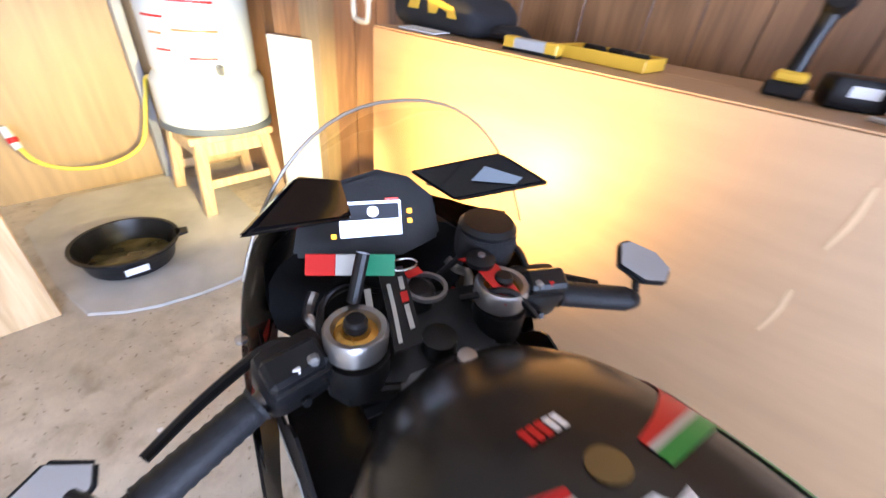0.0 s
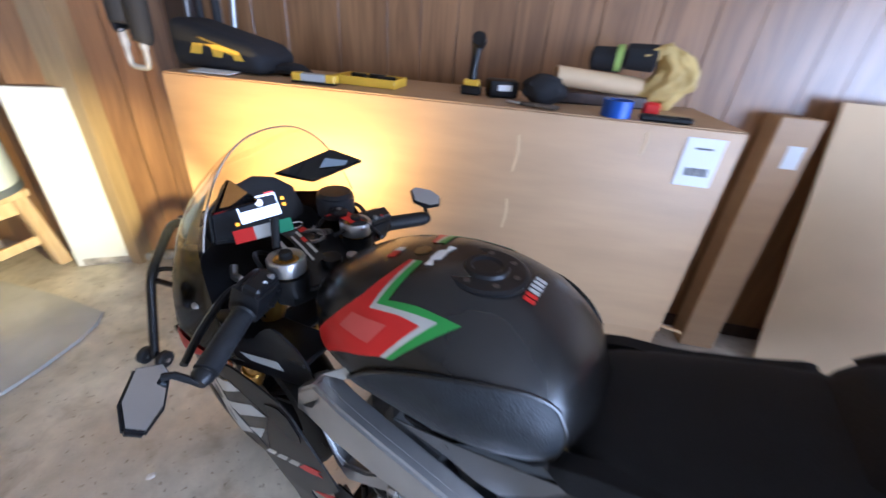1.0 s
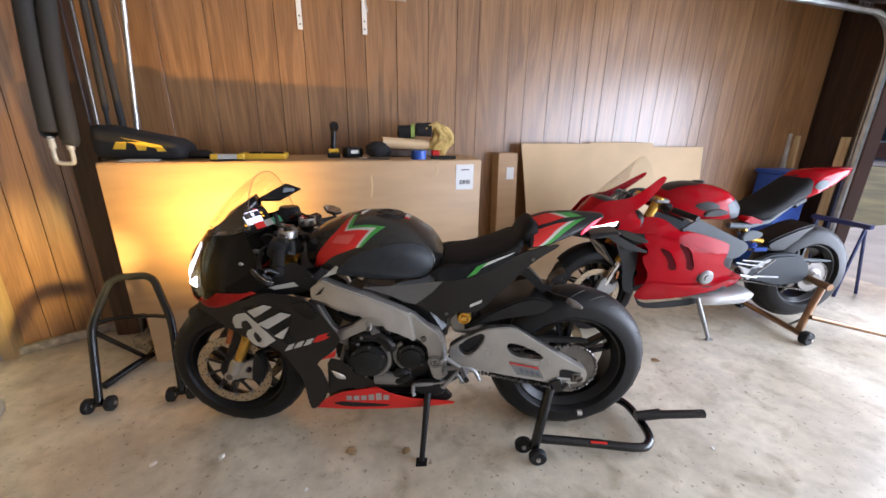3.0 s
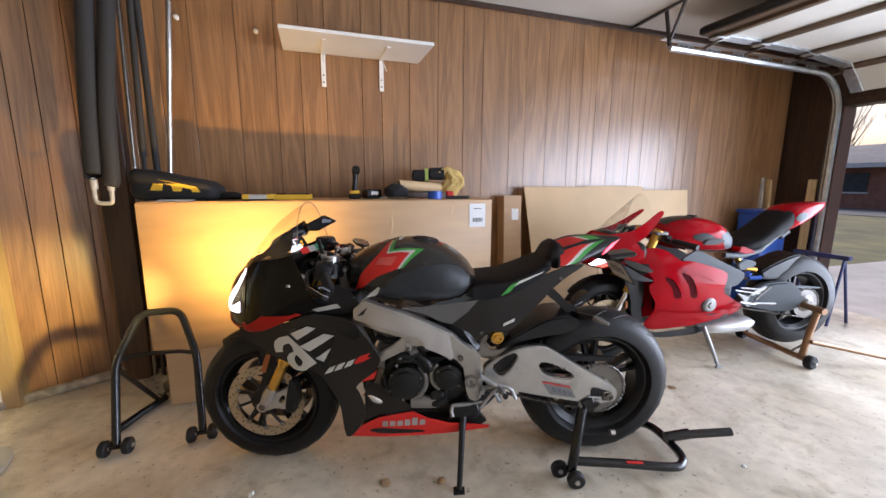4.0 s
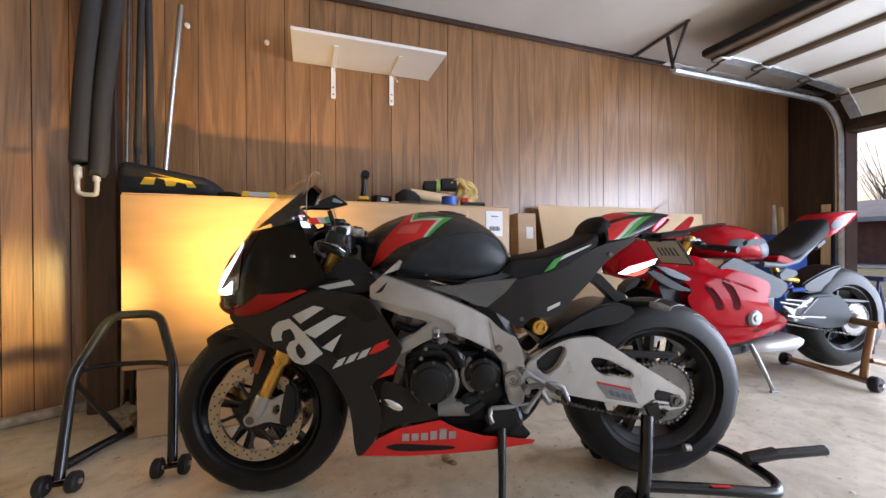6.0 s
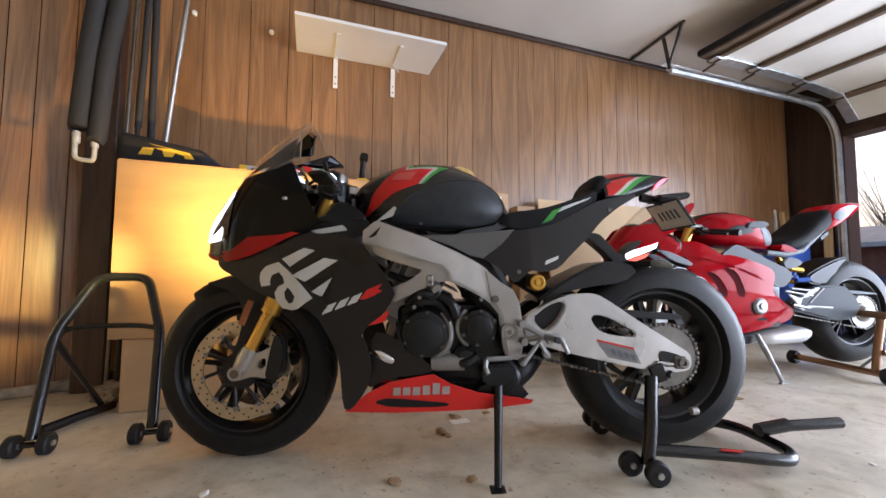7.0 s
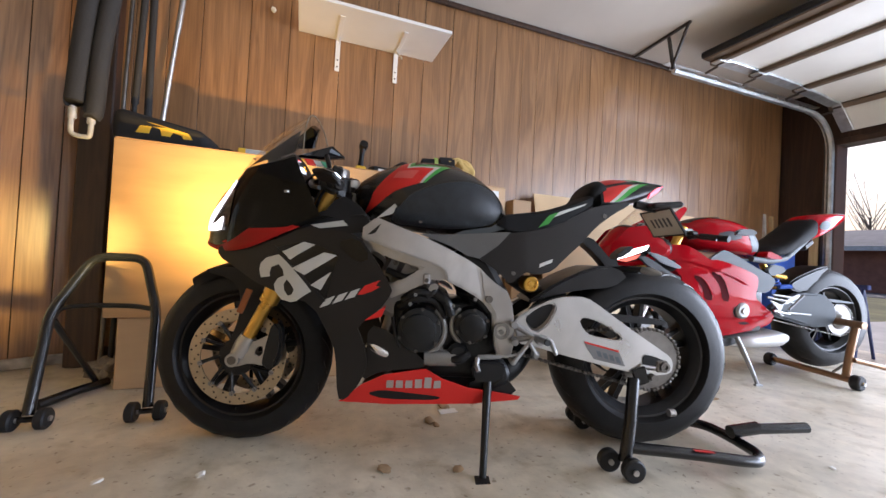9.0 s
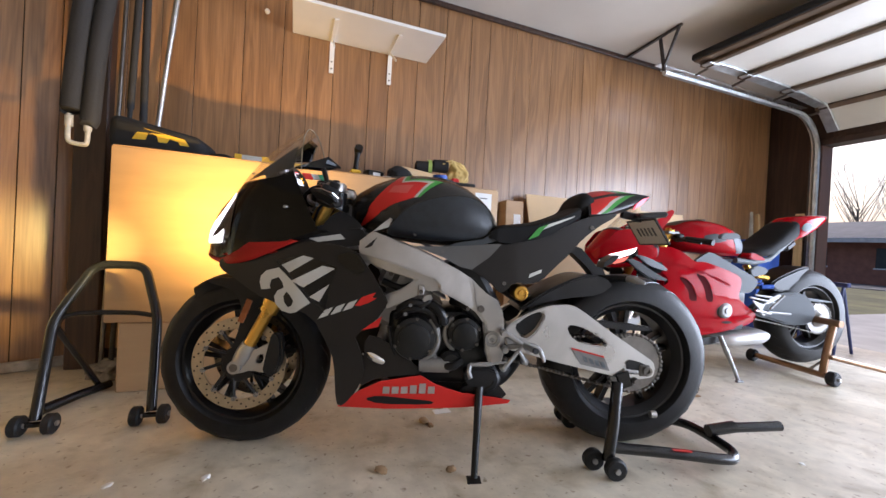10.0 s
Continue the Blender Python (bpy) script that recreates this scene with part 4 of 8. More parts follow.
muff = tube(smooth_line([(0.84, 0.02, 0.25), (0.92, 0.0, 0.27), (0.98, 0.03, 0.32), (1.02, 0.10, 0.36)]), 0.05, 18)
tube([(1.02, 0.15, 0.37), (1.30, 0.19, 0.50)], [0.05, 0.055], 20, muff)
part("muffler", muff, BLACK, bike, "black exhaust collector and silencer")

# belly pan
BELLY = [(0.372, 0.196), (0.445, 0.258), (0.509, 0.290), (0.60, 0.308), (0.645, 0.315), (0.698, 0.286), (0.785, 0.259), (0.90, 0.243), (0.957, 0.233), (0.949, 0.222), (0.803, 0.205), (0.53, 0.193)]
for s in (-1, 1):
    pan_w = lambda a, b: 0.175 - 0.25 * max(0, 0.26 - b) - 0.05 * max(0, a - 0.7)
    bp = part("belly_pan", sheet(BELLY, bend(pan_w, s), 0.005, 0.03, 0), REDM, bike, "red belly pan")
    up = lambda a, b: pan_w(a, b) + 0.0015
    # The recess is a flat black patch, its depth suggested by colour alone.
    part("pan_slot", sheet([(0.46, 0.228), (0.505, 0.243), (0.60, 0.235), (0.70, 0.227), (0.683, 0.214), (0.512, 0.211)], bend(up, s), 0.001, 0.03, 1), BLACK, bp, "flat black patch drawn for the pan's recess")
    for k in range(6):
        a0, tall = 0.522 + 0.030 * k, (0.0, 0.0, 0.0, 0.004, 0.010, 0.0)[k]
        part("name_bar", sheet([(a0, 0.250 + 0.001 * k), (a0 + 0.001, 0.274 + tall + 0.001 * k), (a0 + 0.023, 0.275 + tall + 0.001 * k), (a0 + 0.023, 0.251 + 0.001 * k)], bend(up, s), 0.001, 0, 0), mat("faded_grey_print", (0.30, 0.26, 0.24), 0.5), bp)
    part("lower_panel", sheet([(0.455, 0.445), (0.52, 0.43), (0.63, 0.345), (0.66, 0.32), (0.50, 0.30), (0.44, 0.265), (0.452, 0.33)], bend(lambda a, b: 0.168, s), 0.004, 0.04, 1), MATTE, bike, "matte black lower fairing")
under = box((0.40, 0.26, 0.012), (0.62, 0, 0.2), 0.004)
part("pan_floor", under, BLACK, bike)
part("tail_of_pan", sheet([(0.78, 0.262), (0.83, 0.29), (0.90, 0.30), (0.957, 0.235), (0.80, 0.21)], lambda a, b: -0.145, 0.02, 0.04, 1), BLACK, bike)

# tank
TANK = [(0.362, 0.90, 0.845, 0.80, 0.05), (0.39, 0.928, 0.855, 0.79, 0.105), (0.45, 0.962, 0.862, 0.775, 0.15), (0.52, 0.988, 0.862, 0.765, 0.172), (0.61, 1.002, 0.855, 0.755, 0.18), (0.70, 0.992, 0.85, 0.75, 0.184), (0.77, 0.968, 0.845, 0.75, 0.178), (0.83, 0.928, 0.835, 0.755, 0.16), (0.87, 0.888, 0.82, 0.765, 0.13), (0.902, 0.84, 0.805, 0.775, 0.07)]
TP = 2.5
tank = part("fuel_tank", loft(TANK, 48, 44, TP), TANKM, bike, "matte black fuel tank", 60)
tside, ttop = body_side(TANK, TP), body_top(TANK, TP)
KNEE = [(0.49, 0.778), (0.532, 0.83), (0.568, 0.868), (0.615, 0.893), (0.67, 0.912), (0.735, 0.922), (0.79, 0.918), (0.84, 0.895), (0.868, 0.849), (0.862, 0.812), (0.832, 0.783), (0.712, 0.764), (0.60, 0.768)]
for s in (-1, 1):
    kp = part("knee_pad", sheet(KNEE, bend(lambda a, b: tside(a, b) + 0.005, s), 0.007, 0.02, 1), CARBON, tank, "ribbed dark grey knee pad")
    part("pad_rim", tube([(a, s * (tside(a, b) + 0.004), b) for a, b in chaikin(KNEE, 2)], 0.0035, 6, closed=True), TANKM, kp, "raised glossy edge of the pad")
    part("pad_bolt", bolts([(0.602, s * (tside(0.602, 0.785) + 0.003), 0.785)], 0.006, 0.003, s), STEEL, kp)
wrap = lambda nm, pts, m, lab="": part(nm, wrap_sheet(pts, TANK, TP), m, tank, lab, 80)
for s in (0, 1):
    w = (lambda pts: [(a, 180 - b) for a, b in pts]) if s else (lambda pts: pts)
    wrap("red_graphic", w([(0.400, -50), (0.442, 2), (0.48, 24), (0.522, 48), (0.545, 72), (0.553, 82), (0.560, 82), (0.553, 60), (0.548, 42), (0.60, 43), (0.638, 42), (0.592, 15), (0.53, 6), (0.487, -2), (0.44, -25)]), REDM, "red graphic")
    wrap("white_edge", w([(0.560, 82), (0.566, 82), (0.560, 60), (0.556, 46), (0.60, 46.5), (0.66, 48), (0.602, 15.5), (0.592, 15), (0.638, 42), (0.60, 43), (0.548, 42), (0.553, 60)]), SILVERG, "white edge of the graphic")
    wrap("green_edge", w([(0.566, 82), (0.578, 82), (0.574, 60), (0.572, 50), (0.62, 52), (0.692, 52), (0.612, 16), (0.602, 15.5), (0.66, 48), (0.60, 46.5), (0.556, 46), (0.560, 60)]), GREENM, "green edge of the graphic")
    part("name_bar", wrap_sheet(w([(0.505, 22), (0.522, 35), (0.590, 35), (0.568, 20)]), TANK, TP, 0.0035), mat("faded_red_print", (0.52, 0.075, 0.06), 0.45), tank, "faded pale bar", 80)
cap = part("filler_cap", lathe([(0.062, -0.004), (0.064, 0.006), (0.058, 0.011), (0.034, 0.012), (0.031, 0.02), (0.024, 0.021), (0.020, 0.015), (0.0001, 0.014)], (0, 0, 0), 40, axis="z"), BLACK, tank, "black round filler cap")
cap.matrix_basis = pose(0.672, 0, 0.988, 0, 4, 0) @ Matrix.Diagonal((1.12, 1.12, 0.7, 1))
part("cap_bolt", lathe([(0.0001, 0), (0.005, 0), (0.005, 0.004), (0.0001, 0.004)], (0, 0, 0), 8, axis="z"), STEEL, cap).matrix_basis = pose(0.046, 0, 0.009)
for k in range(1, 7):
    part("cap_bolt", lathe([(0.0001, 0), (0.005, 0), (0.005, 0.004), (0.0001, 0.004)], (0.046 * math.cos(k * 0.9), 0.046 * math.sin(k * 0.9), 0.009), 8, axis="z"), STEEL, cap)
part("tank_badge", top_sheet([(0.556 + 0.015 * math.cos(a), 0.016 * math.sin(a)) for a in [2 * math.pi * k / 16 for k in range(16)]], ttop), mat("badge_gold", (0.20, 0.15, 0.06), 0.3, 0.6), tank, "dull gold round badge")
part("number_sticker", top_sheet([(0.585, -0.046), (0.598, -0.043), (0.592, -0.028), (0.602, -0.022), (0.600, 0.008), (0.606, 0.026), (0.592, 0.030), (0.594, 0.012), (0.584, 0.006), (0.583, -0.02), (0.586, -0.03)], ttop), PAPER, tank, "white rider's mark")
for k in range(6):
    part("sticker_bar", top_sheet([(0.746, -0.030 + 0.013 * k), (0.764, -0.030 + 0.013 * k), (0.764, -0.021 + 0.013 * k), (0.746, -0.021 + 0.013 * k)], ttop), REDM if k < 2 else SILVERG, tank)
for k in range(5):
    part("sticker_bar", top_sheet([(0.505, -0.036 + 0.008 * k), (0.520, -0.034 + 0.008 * k), (0.520, -0.029 + 0.008 * k), (0.505, -0.030 + 0.008 * k)], ttop), REDM if k < 3 else PAPER, tank)
part("tank_nose_bolt", lathe([(0.011, 0), (0.011, 0.006), (0.006, 0.007)], (0.392, 0, 0.926), 14, axis="z"), ALU, tank)

# seat and tail
SEAT = [(0.845, 0.80, 0.785, 0.765, 0.07), (0.89, 0.832, 0.80, 0.765, 0.12), (0.95, 0.842, 0.805, 0.77, 0.145), (1.02, 0.853, 0.82, 0.785, 0.155), (1.09, 0.875, 0.845, 0.81, 0.15), (1.15, 0.90, 0.87, 0.84, 0.135), (1.185, 0.925, 0.885, 0.86, 0.11)]
seat = part("rider_seat", loft(SEAT, 32, 30, 3.2), SEATM, bike, "black vinyl rider's seat", 60)
SKIRT = [(0.845, 0.795), (0.90, 0.765), (1.04, 0.79), (1.165, 0.868), (1.175, 0.90), (1.10, 0.865), (1.0, 0.83), (0.89, 0.825)]
for s in (-1, 1):
    sk = part("seat_skirt", sheet(SKIRT, bend(lambda a, b: 0.162 - 0.12 * max(0, a - 1.03) - 0.3 * max(0, 0.88 - a), s), 0.03, 0.04, 1), SEATM, seat)
    part("green_flash", sheet([(0.985, 0.785), (1.02, 0.828), (1.055, 0.842), (1.035, 0.822), (1.02, 0.80)], bend(lambda a, b: 0.164 - 0.12 * max(0, a - 1.03), s), 0.001, 0.05, 0), GREENM, sk, "green flash")
    part("white_flash", sheet([(1.035, 0.822), (1.055, 0.842), (1.15, 0.876), (1.14, 0.868)], bend(lambda a, b: 0.1645 - 0.12 * max(0, a - 1.03), s), 0.001, 0.05, 0), SILVERG, sk, "thin white flash")
pad = loft([(1.165, 0.915, 0.90, 0.88, 0.09), (1.185, 0.955, 0.915, 0.88, 0.105), (1.215, 0.975, 0.92, 0.88, 0.105), (1.235, 0.965, 0.92, 0.89, 0.10)], 24, 10, 3.0)
part("seat_stop", pad, SEATM, seat, "black padded seat stop")
TAIL = [(1.21, 0.968, 0.885, 0.862, 0.122), (1.27, 0.986, 0.892, 0.872, 0.115), (1.33, 0.991, 0.912, 0.890, 0.098), (1.40, 0.990, 0.938, 0.920, 0.072), (1.47, 0.984, 0.965, 0.952, 0.042), (1.485, 0.981, 0.972, 0.966, 0.02)]
TLP = 1.75
tail = part("tail_cowl", loft(TAIL, 40, 28, TLP), BLACK, bike, "black tail cowl with red, white and green stripes", 60)
strap = lambda nm, pts, m: part(nm, wrap_sheet(pts, TAIL, TLP, 0.002), m, tail)
for s in (0, 1):
    w = (lambda pts: [(a, 180 - b) for a, b in pts]) if s else (lambda pts: pts)
    strap("red_stripe", w([(1.216, 2), (1.222, 40), (1.31, 44), (1.345, 42), (1.30, 30), (1.235, 2)]), REDM)
    strap("white_stripe", w([(1.235, 2), (1.30, 30), (1.345, 42), (1.372, 43), (1.32, 28), (1.252, 2)]), SILVERG)
    strap("green_stripe", w([(1.252, 2), (1.32, 28), (1.372, 43), (1.415, 45), (1.36, 27), (1.278, 2)]), GREENM)
    strap("top_red", w([(1.218, 50), (1.218, 80), (1.28, 79), (1.335, 56), (1.28, 50)]), REDM)
    strap("top_white", w([(1.28, 79), (1.335, 56), (1.352, 55), (1.305, 78)]), SILVERG)
    strap("top_green", w([(1.305, 78), (1.352, 55), (1.40, 54), (1.36, 76)]), GREENM)
TAILRED = glow("tail_lamp_red", (1.0, 0.05, 0.09), 1.3)
for s in (-1, 1):
    tl = sheet([(1.395, 0.918), (1.405, 0.938), (1.44, 0.962), (1.472, 0.972), (1.44, 0.945)], bend(lambda a, b: max(0.02, 0.078 - 0.55 * max(0, a - 1.40)), s), 0.01, 0.03, 0)
    part("tail_light", tl, TAILRED, bike, "lit red tail light")
SUBF = [(0.60, 0.765), (0.69, 0.742), (0.80, 0.752), (0.917, 0.765), (1.04, 0.79), (1.17, 0.865), (1.25, 0.885), (1.315, 0.895), (1.30, 0.878), (1.25, 0.848), (1.19, 0.80), (1.145, 0.745), (1.09, 0.692), (1.046, 0.645), (1.0, 0.631), (0.948, 0.638), (0.905, 0.592), (0.87, 0.63), (0.805, 0.672), (0.70, 0.715)]
for s in (-1, 1):
    sf = part("tail_panel", sheet(SUBF, bend(lambda a, b: 0.150 - 0.09 * max(0, a - 0.95), s), 0.006, 0.04, 1), MATTE, bike, "matte black side panel under the seat")
    for q in ((0.70, s * 0.151, 0.733), (0.915, s * 0.151, 0.632), (1.22, s * 0.128, 0.84)):
        part("panel_bolt", bolts([q], 0.007, 0.003, s), STEEL, sf)
    part("maker_bar", sheet([(1.0, 0.655), (1.002, 0.668), (1.045, 0.686), (1.043, 0.674)], bend(lambda a, b: 0.1515 - 0.09 * max(0, a - 0.95), s), 0.001, 0, 0), SILVERG, sf, "small pale bar")
    part("grey_panel", sheet([(0.60, 0.744), (0.70, 0.748), (0.80, 0.757), (0.90, 0.768), (0.86, 0.72), (0.80, 0.674), (0.76, 0.682), (0.70, 0.712)], bend(lambda a, b: 0.1535, s), 0.002, 0.03, 0), mat("satin_grey_panel", (0.10, 0.098, 0.095), 0.3), sf, "satin grey panel between frame and tank")
    part("grey_trim", sheet([(0.70, 0.742), (0.80, 0.752), (0.88, 0.775), (0.935, 0.775), (0.85, 0.785), (0.86, 0.80), (0.835, 0.78), (0.74, 0.762)], bend(lambda a, b: 0.1515, s), 0.001, 0.04, 0), GREYF, sf, "grey trim below the seat")

# number plate hanger
hang = slab([(1.17, 0.765), (1.22, 0.775), (1.26, 0.735), (1.30, 0.69), (1.36, 0.72), (1.38, 0.75), (1.35, 0.745), (1.31, 0.71), (1.33, 0.66), (1.29, 0.655), (1.24, 0.71)], -0.03, 0.03, 0.004)
hanger = part("plate_hanger", hang, BLACK, bike, "black number plate hanger")
for sy in (-1, 1):
    part("indicator_stem", rod((1.30, 0.02 * sy, 0.66), (1.37, 0.105 * sy, 0.665), 0.011, 10), BLACK, hanger)
part("plate_lamp", box((0.12, 0.10, 0.022), (1.49, 0, 0.905), 0.01, pose(0, 0, 0, 0, -6, 0)), BLACK, hanger, "black plate lamp housing")
part("lamp_stem", box((0.09, 0.02, 0.03), (1.43, 0, 0.90), 0.006, pose(0, 0, 0, 0, 10, 0)), BLACK, hanger)
pl_ob = part("number_plate", box((0.19, 0.004, 0.105), (0, 0, 0), 0.002), PLATEW, hanger, "pale number plate in a dark frame")
pl_ob.matrix_basis = pose(1.495, 0.0, 0.842, -34, 0, 90)
fr_ob = part("plate_frame", slab([(-0.098, -0.056), (0.098, -0.056), (0.098, 0.056), (-0.098, 0.056)], -0.0035, 0.0035, 0.001, 0, [[(-0.091, -0.050), (0.091, -0.050), (0.091, 0.050), (-0.091, 0.050)]]), BLACK, pl_ob)
for k in range(5):
    part("plate_bar", box((0.010, 0.002, 0.036), (-0.05 + 0.025 * k, 0.0025, 0.002), 0), PRINT, pl_ob)
    part("plate_bar", box((0.010, 0.002, 0.036), (-0.05 + 0.025 * k, -0.0025, 0.002), 0), PRINT, pl_ob)
for s in (-1, 1):
    part("indicator", tube([(1.37, s * 0.105, 0.665), (1.385, s * 0.13, 0.662), (1.41, s * 0.15, 0.655)], [0.012, 0.014, 0.006], 10), ALUD, hanger, "slim indicator")

# swingarm
SWING = [(0.925, 0.47), (0.945, 0.497), (1.024, 0.54), (1.079, 0.561), (1.153, 0.566), (1.19, 0.555), (1.303, 0.478), (1.416, 0.408), (1.463, 0.378), (1.468, 0.35), (1.458, 0.325), (1.40, 0.317), (1.362, 0.318), (1.232, 0.343), (1.084, 0.374), (0.991, 0.398), (0.94, 0.405)]
SWH = [(1.145, 0.490), (1.165, 0.498), (1.21, 0.487), (1.275, 0.452), (1.29, 0.436), (1.27, 0.425), (1.19, 0.437), (1.16, 0.457)]
SWF = [(0.955, 0.482), (1.006, 0.524), (1.055, 0.542), (1.066, 0.523), (1.035, 0.468), (0.995, 0.44)]
for s in (-1, 1):
    bm = slab(SWING, s * 0.105, s * 0.146, 0.012, 1, [SWH, SWF])
    for v in bm.verts:
        if abs(v.co.y) > 0.125:
            v.co.y += s * 0.09 * (0.50 - 0.28 * (v.co.x - 1.0) - v.co.z)
    sw = part("swingarm", bm, ALUS, bike, "bare aluminium swingarm")
    part("swingarm_insert", sheet([(0.962, 0.484), (1.006, 0.520), (1.053, 0.538), (1.061, 0.523), (1.031, 0.470), (0.995, 0.446)], bend(lambda a, b: 0.128, s), 0.006, 0.02, 1), BLACK, sw, "black plastic insert in the front opening")
    if s < 0:
        part("swingarm_label", sheet([(1.16, 0.420), (1.277, 0.393), (1.30, 0.345), (1.194, 0.365)], lambda a, b: -0.1535, 0.001, 0, 0), mat("label_grey", (0.16, 0.16, 0.16), 0.5), sw, "dark grey label with a red edge")
        for k in range(4):
            part("label_bar", sheet([(1.20 + 0.021 * k, 0.394 - 0.0055 * k), (1.214 + 0.021 * k, 0.391 - 0.0055 * k), (1.222 + 0.021 * k, 0.372 - 0.0055 * k), (1.208 + 0.021 * k, 0.375 - 0.0055 * k)], lambda a, b: -0.1548, 0.001, 0, 0), GREYP, sw)
        part("label_edge", sheet([(1.16, 0.422), (1.277, 0.396), (1.278, 0.390), (1.162, 0.416)], lambda a, b: -0.1545, 0.001, 0, 0), REDM, sw)
    ax = bolts([(1.432, s * 0.150, 0.350)], 0.016, 0.012, s)
    box((0.038, 0.012, 0.040), (1.425, s * 0.150, 0.350), 0.004, None, ax)
    rod((1.39, s * 0.14, 0.315), (1.39, s * 0.175, 0.315), 0.012, 12, ax)
    part("axle_block", ax, STEEL, sw, "dark axle adjuster and stand spool")
    # Flat black patch on the arm, colour in place of the slot's dark depth.
    part("adjuster_recess", sheet([(1.358, 0.388), (1.40, 0.382), (1.445, 0.364), (1.445, 0.338), (1.36, 0.335)], bend(lambda a, b: 0.1515, s), 0.001, 0, 1), BLACK, sw, "flat black patch drawn for the chain adjuster slot")
    part("adjuster_bolt", rod((1.35, s * 0.154, 0.350), (1.40, s * 0.154, 0.345), 0.006, 8), ALU, sw)
hug = slab([(0.96, 0.52), (1.08, 0.61), (1.20, 0.668), (1.27, 0.672), (1.33, 0.645), (1.28, 0.60), (1.16, 0.585), (1.06, 0.56)], -0.10, 0.10, 0.01)
part("rear_hugger", hug, BLACK, bike, "black rear tyre hugger")
part("chain_guard", slab([(1.08, 0.515), (1.20, 0.515), (1.45, 0.50), (1.47, 0.485), (1.44, 0.478), (1.2, 0.49)], -0.112, -0.092, 0.003), BLACK, bike)
shock = tube([(0.93, -0.02, 0.62), (1.03, -0.02, 0.56)], 0.03, 18)
part("shock_absorber", shock, BLACK, bike, "black rear shock with a gold reservoir")
part("shock_reservoir", lathe([(0.026, -0.04), (0.028, -0.118), (0.024, -0.126), (0.019, -0.127), (0.018, -0.120), (0.010, -0.119), (0.009, -0.126), (0.0001, -0.127)], (0.982, 0, 0.598), 28), GOLD, bike, "gold shock reservoir")

# foot controls
peg = tube([(0.905, -0.20, 0.478), (0.957, -0.218, 0.450), (0.992, -0.218, 0.427)], [0.011, 0.008, 0.009], 10)
tube([(0.912, -0.20, 0.423), (0.974, -0.218, 0.441)], [0.010, 0.008], 10, peg)
tube([(0.974, -0.218, 0.441), (1.01, -0.224, 0.440), (1.026, -0.226, 0.430), (1.044, -0.226, 0.390)], [0.009, 0.008, 0.008, 0.006], 10, peg)
tube([(0.909, -0.235, 0.364), (0.958, -0.228, 0.424), (0.972, -0.224, 0.438)], [0.008, 0.006, 0.006], 8, peg)
tube([(0.958, -0.23, 0.424), (0.981, -0.23, 0.388)], [0.007, 0.005], 8, peg)
tube([(0.80, -0.235, 0.375), (0.835, -0.235, 0.377), (0.871, -0.235, 0.379)], [0.007, 0.008, 0.006], 10, peg)
tube([(0.871, -0.235, 0.379), (0.918, -0.235, 0.388)], 0.0035, 6, peg)
tube([(0.80, -0.235, 0.375), (0.797, -0.24, 0.352), (0.803, -0.25, 0.335)], [0.008, 0.007, 0.008], 8, peg)
for q in ((0.909, 0.476), (0.914, 0.423), (0.992, 0.427), (0.911, 0.364), (0.981, 0.388)):
    lathe([(0.0001, -0.232), (0.010, -0.232), (0.011, -0.228), (0.011, -0.205)], (q[0], 0, q[1]), 12, peg)
part("foot_peg", rod((0.978, -0.218, 0.438), (0.992, -0.292, 0.441), 0.009, 12), ALUD, bike, "knurled dull foot peg")
part("peg_tip", rod((0.992, -0.29, 0.441), (0.9935, -0.297, 0.441), 0.0095, 12), BLACK, bike)
part("footrest", peg, ALUD, bike, "machined aluminium footrest and gear lever")
rp = slab([(0.865, 0.46), (0.905, 0.475), (1.02, 0.445), (1.0, 0.42), (0.90, 0.37)], 0.195, 0.21, 0.003)
rod((0.955, 0.205, 0.435), (0.985, 0.30, 0.44), 0.013, 10, rp)
part("footrest", rp, ALU, bike, "machined aluminium footrest and gear lever")
ks = tube([(0.85, -0.12, 0.33), (0.848, -0.15, 0.28), (0.84, -0.20, 0.15), (0.832, -0.245, 0.018)], [0.016, 0.015, 0.012, 0.011], 12)
box((0.05, 0.05, 0.014), (0.832, -0.248, 0.007), 0.004, None, ks)
part("side_stand", ks, BLACK, bike, "black folded-out side stand")
part("drain_tube", rod((0.452, -0.12, 0.205), (0.449, -0.125, 0.182), 0.004, 6), BLACK, bike)

# cockpit
clamp = slab([(0.275, -0.135), (0.345, -0.135), (0.36, -0.06), (0.385, 0.0), (0.36, 0.06), (0.345, 0.135), (0.275, 0.135), (0.265, 0.05), (0.265, -0.05)], 0, 0.03, 0.005)
for v in clamp.verts:
    v.co = Vector((v.co.x, v.co.z, 0.862 + v.co.y + (0.32 - v.co.x) * 0.4))
yoke = part("top_yoke", clamp, ENGINE, bike, "dark cast top yoke")
part("steering_nut", lathe([(0.022, 0), (0.022, 0.02), (0.012, 0.022)], (0.335, 0, 0.885), 16, axis="z"), ENGINE, yoke)
part("ignition_lock", lathe([(0.026, -0.01), (0.026, 0.02), (0.018, 0.024), (0.006, 0.022)], (0.265, 0.0, 0.905), 18, axis="z"), BLACK, yoke)
part("head_tube", box((0.10, 0.13, 0.16), (0.385, 0, 0.80), 0.02, seg=2), ALUD, bike, "grey cast head of the frame")
part("lower_yoke", box((0.07, 0.24, 0.04), (0.25, 0, 0.72), 0.012, pose(0, 0, 0, 0, 25, 0)), BLACK, bike)
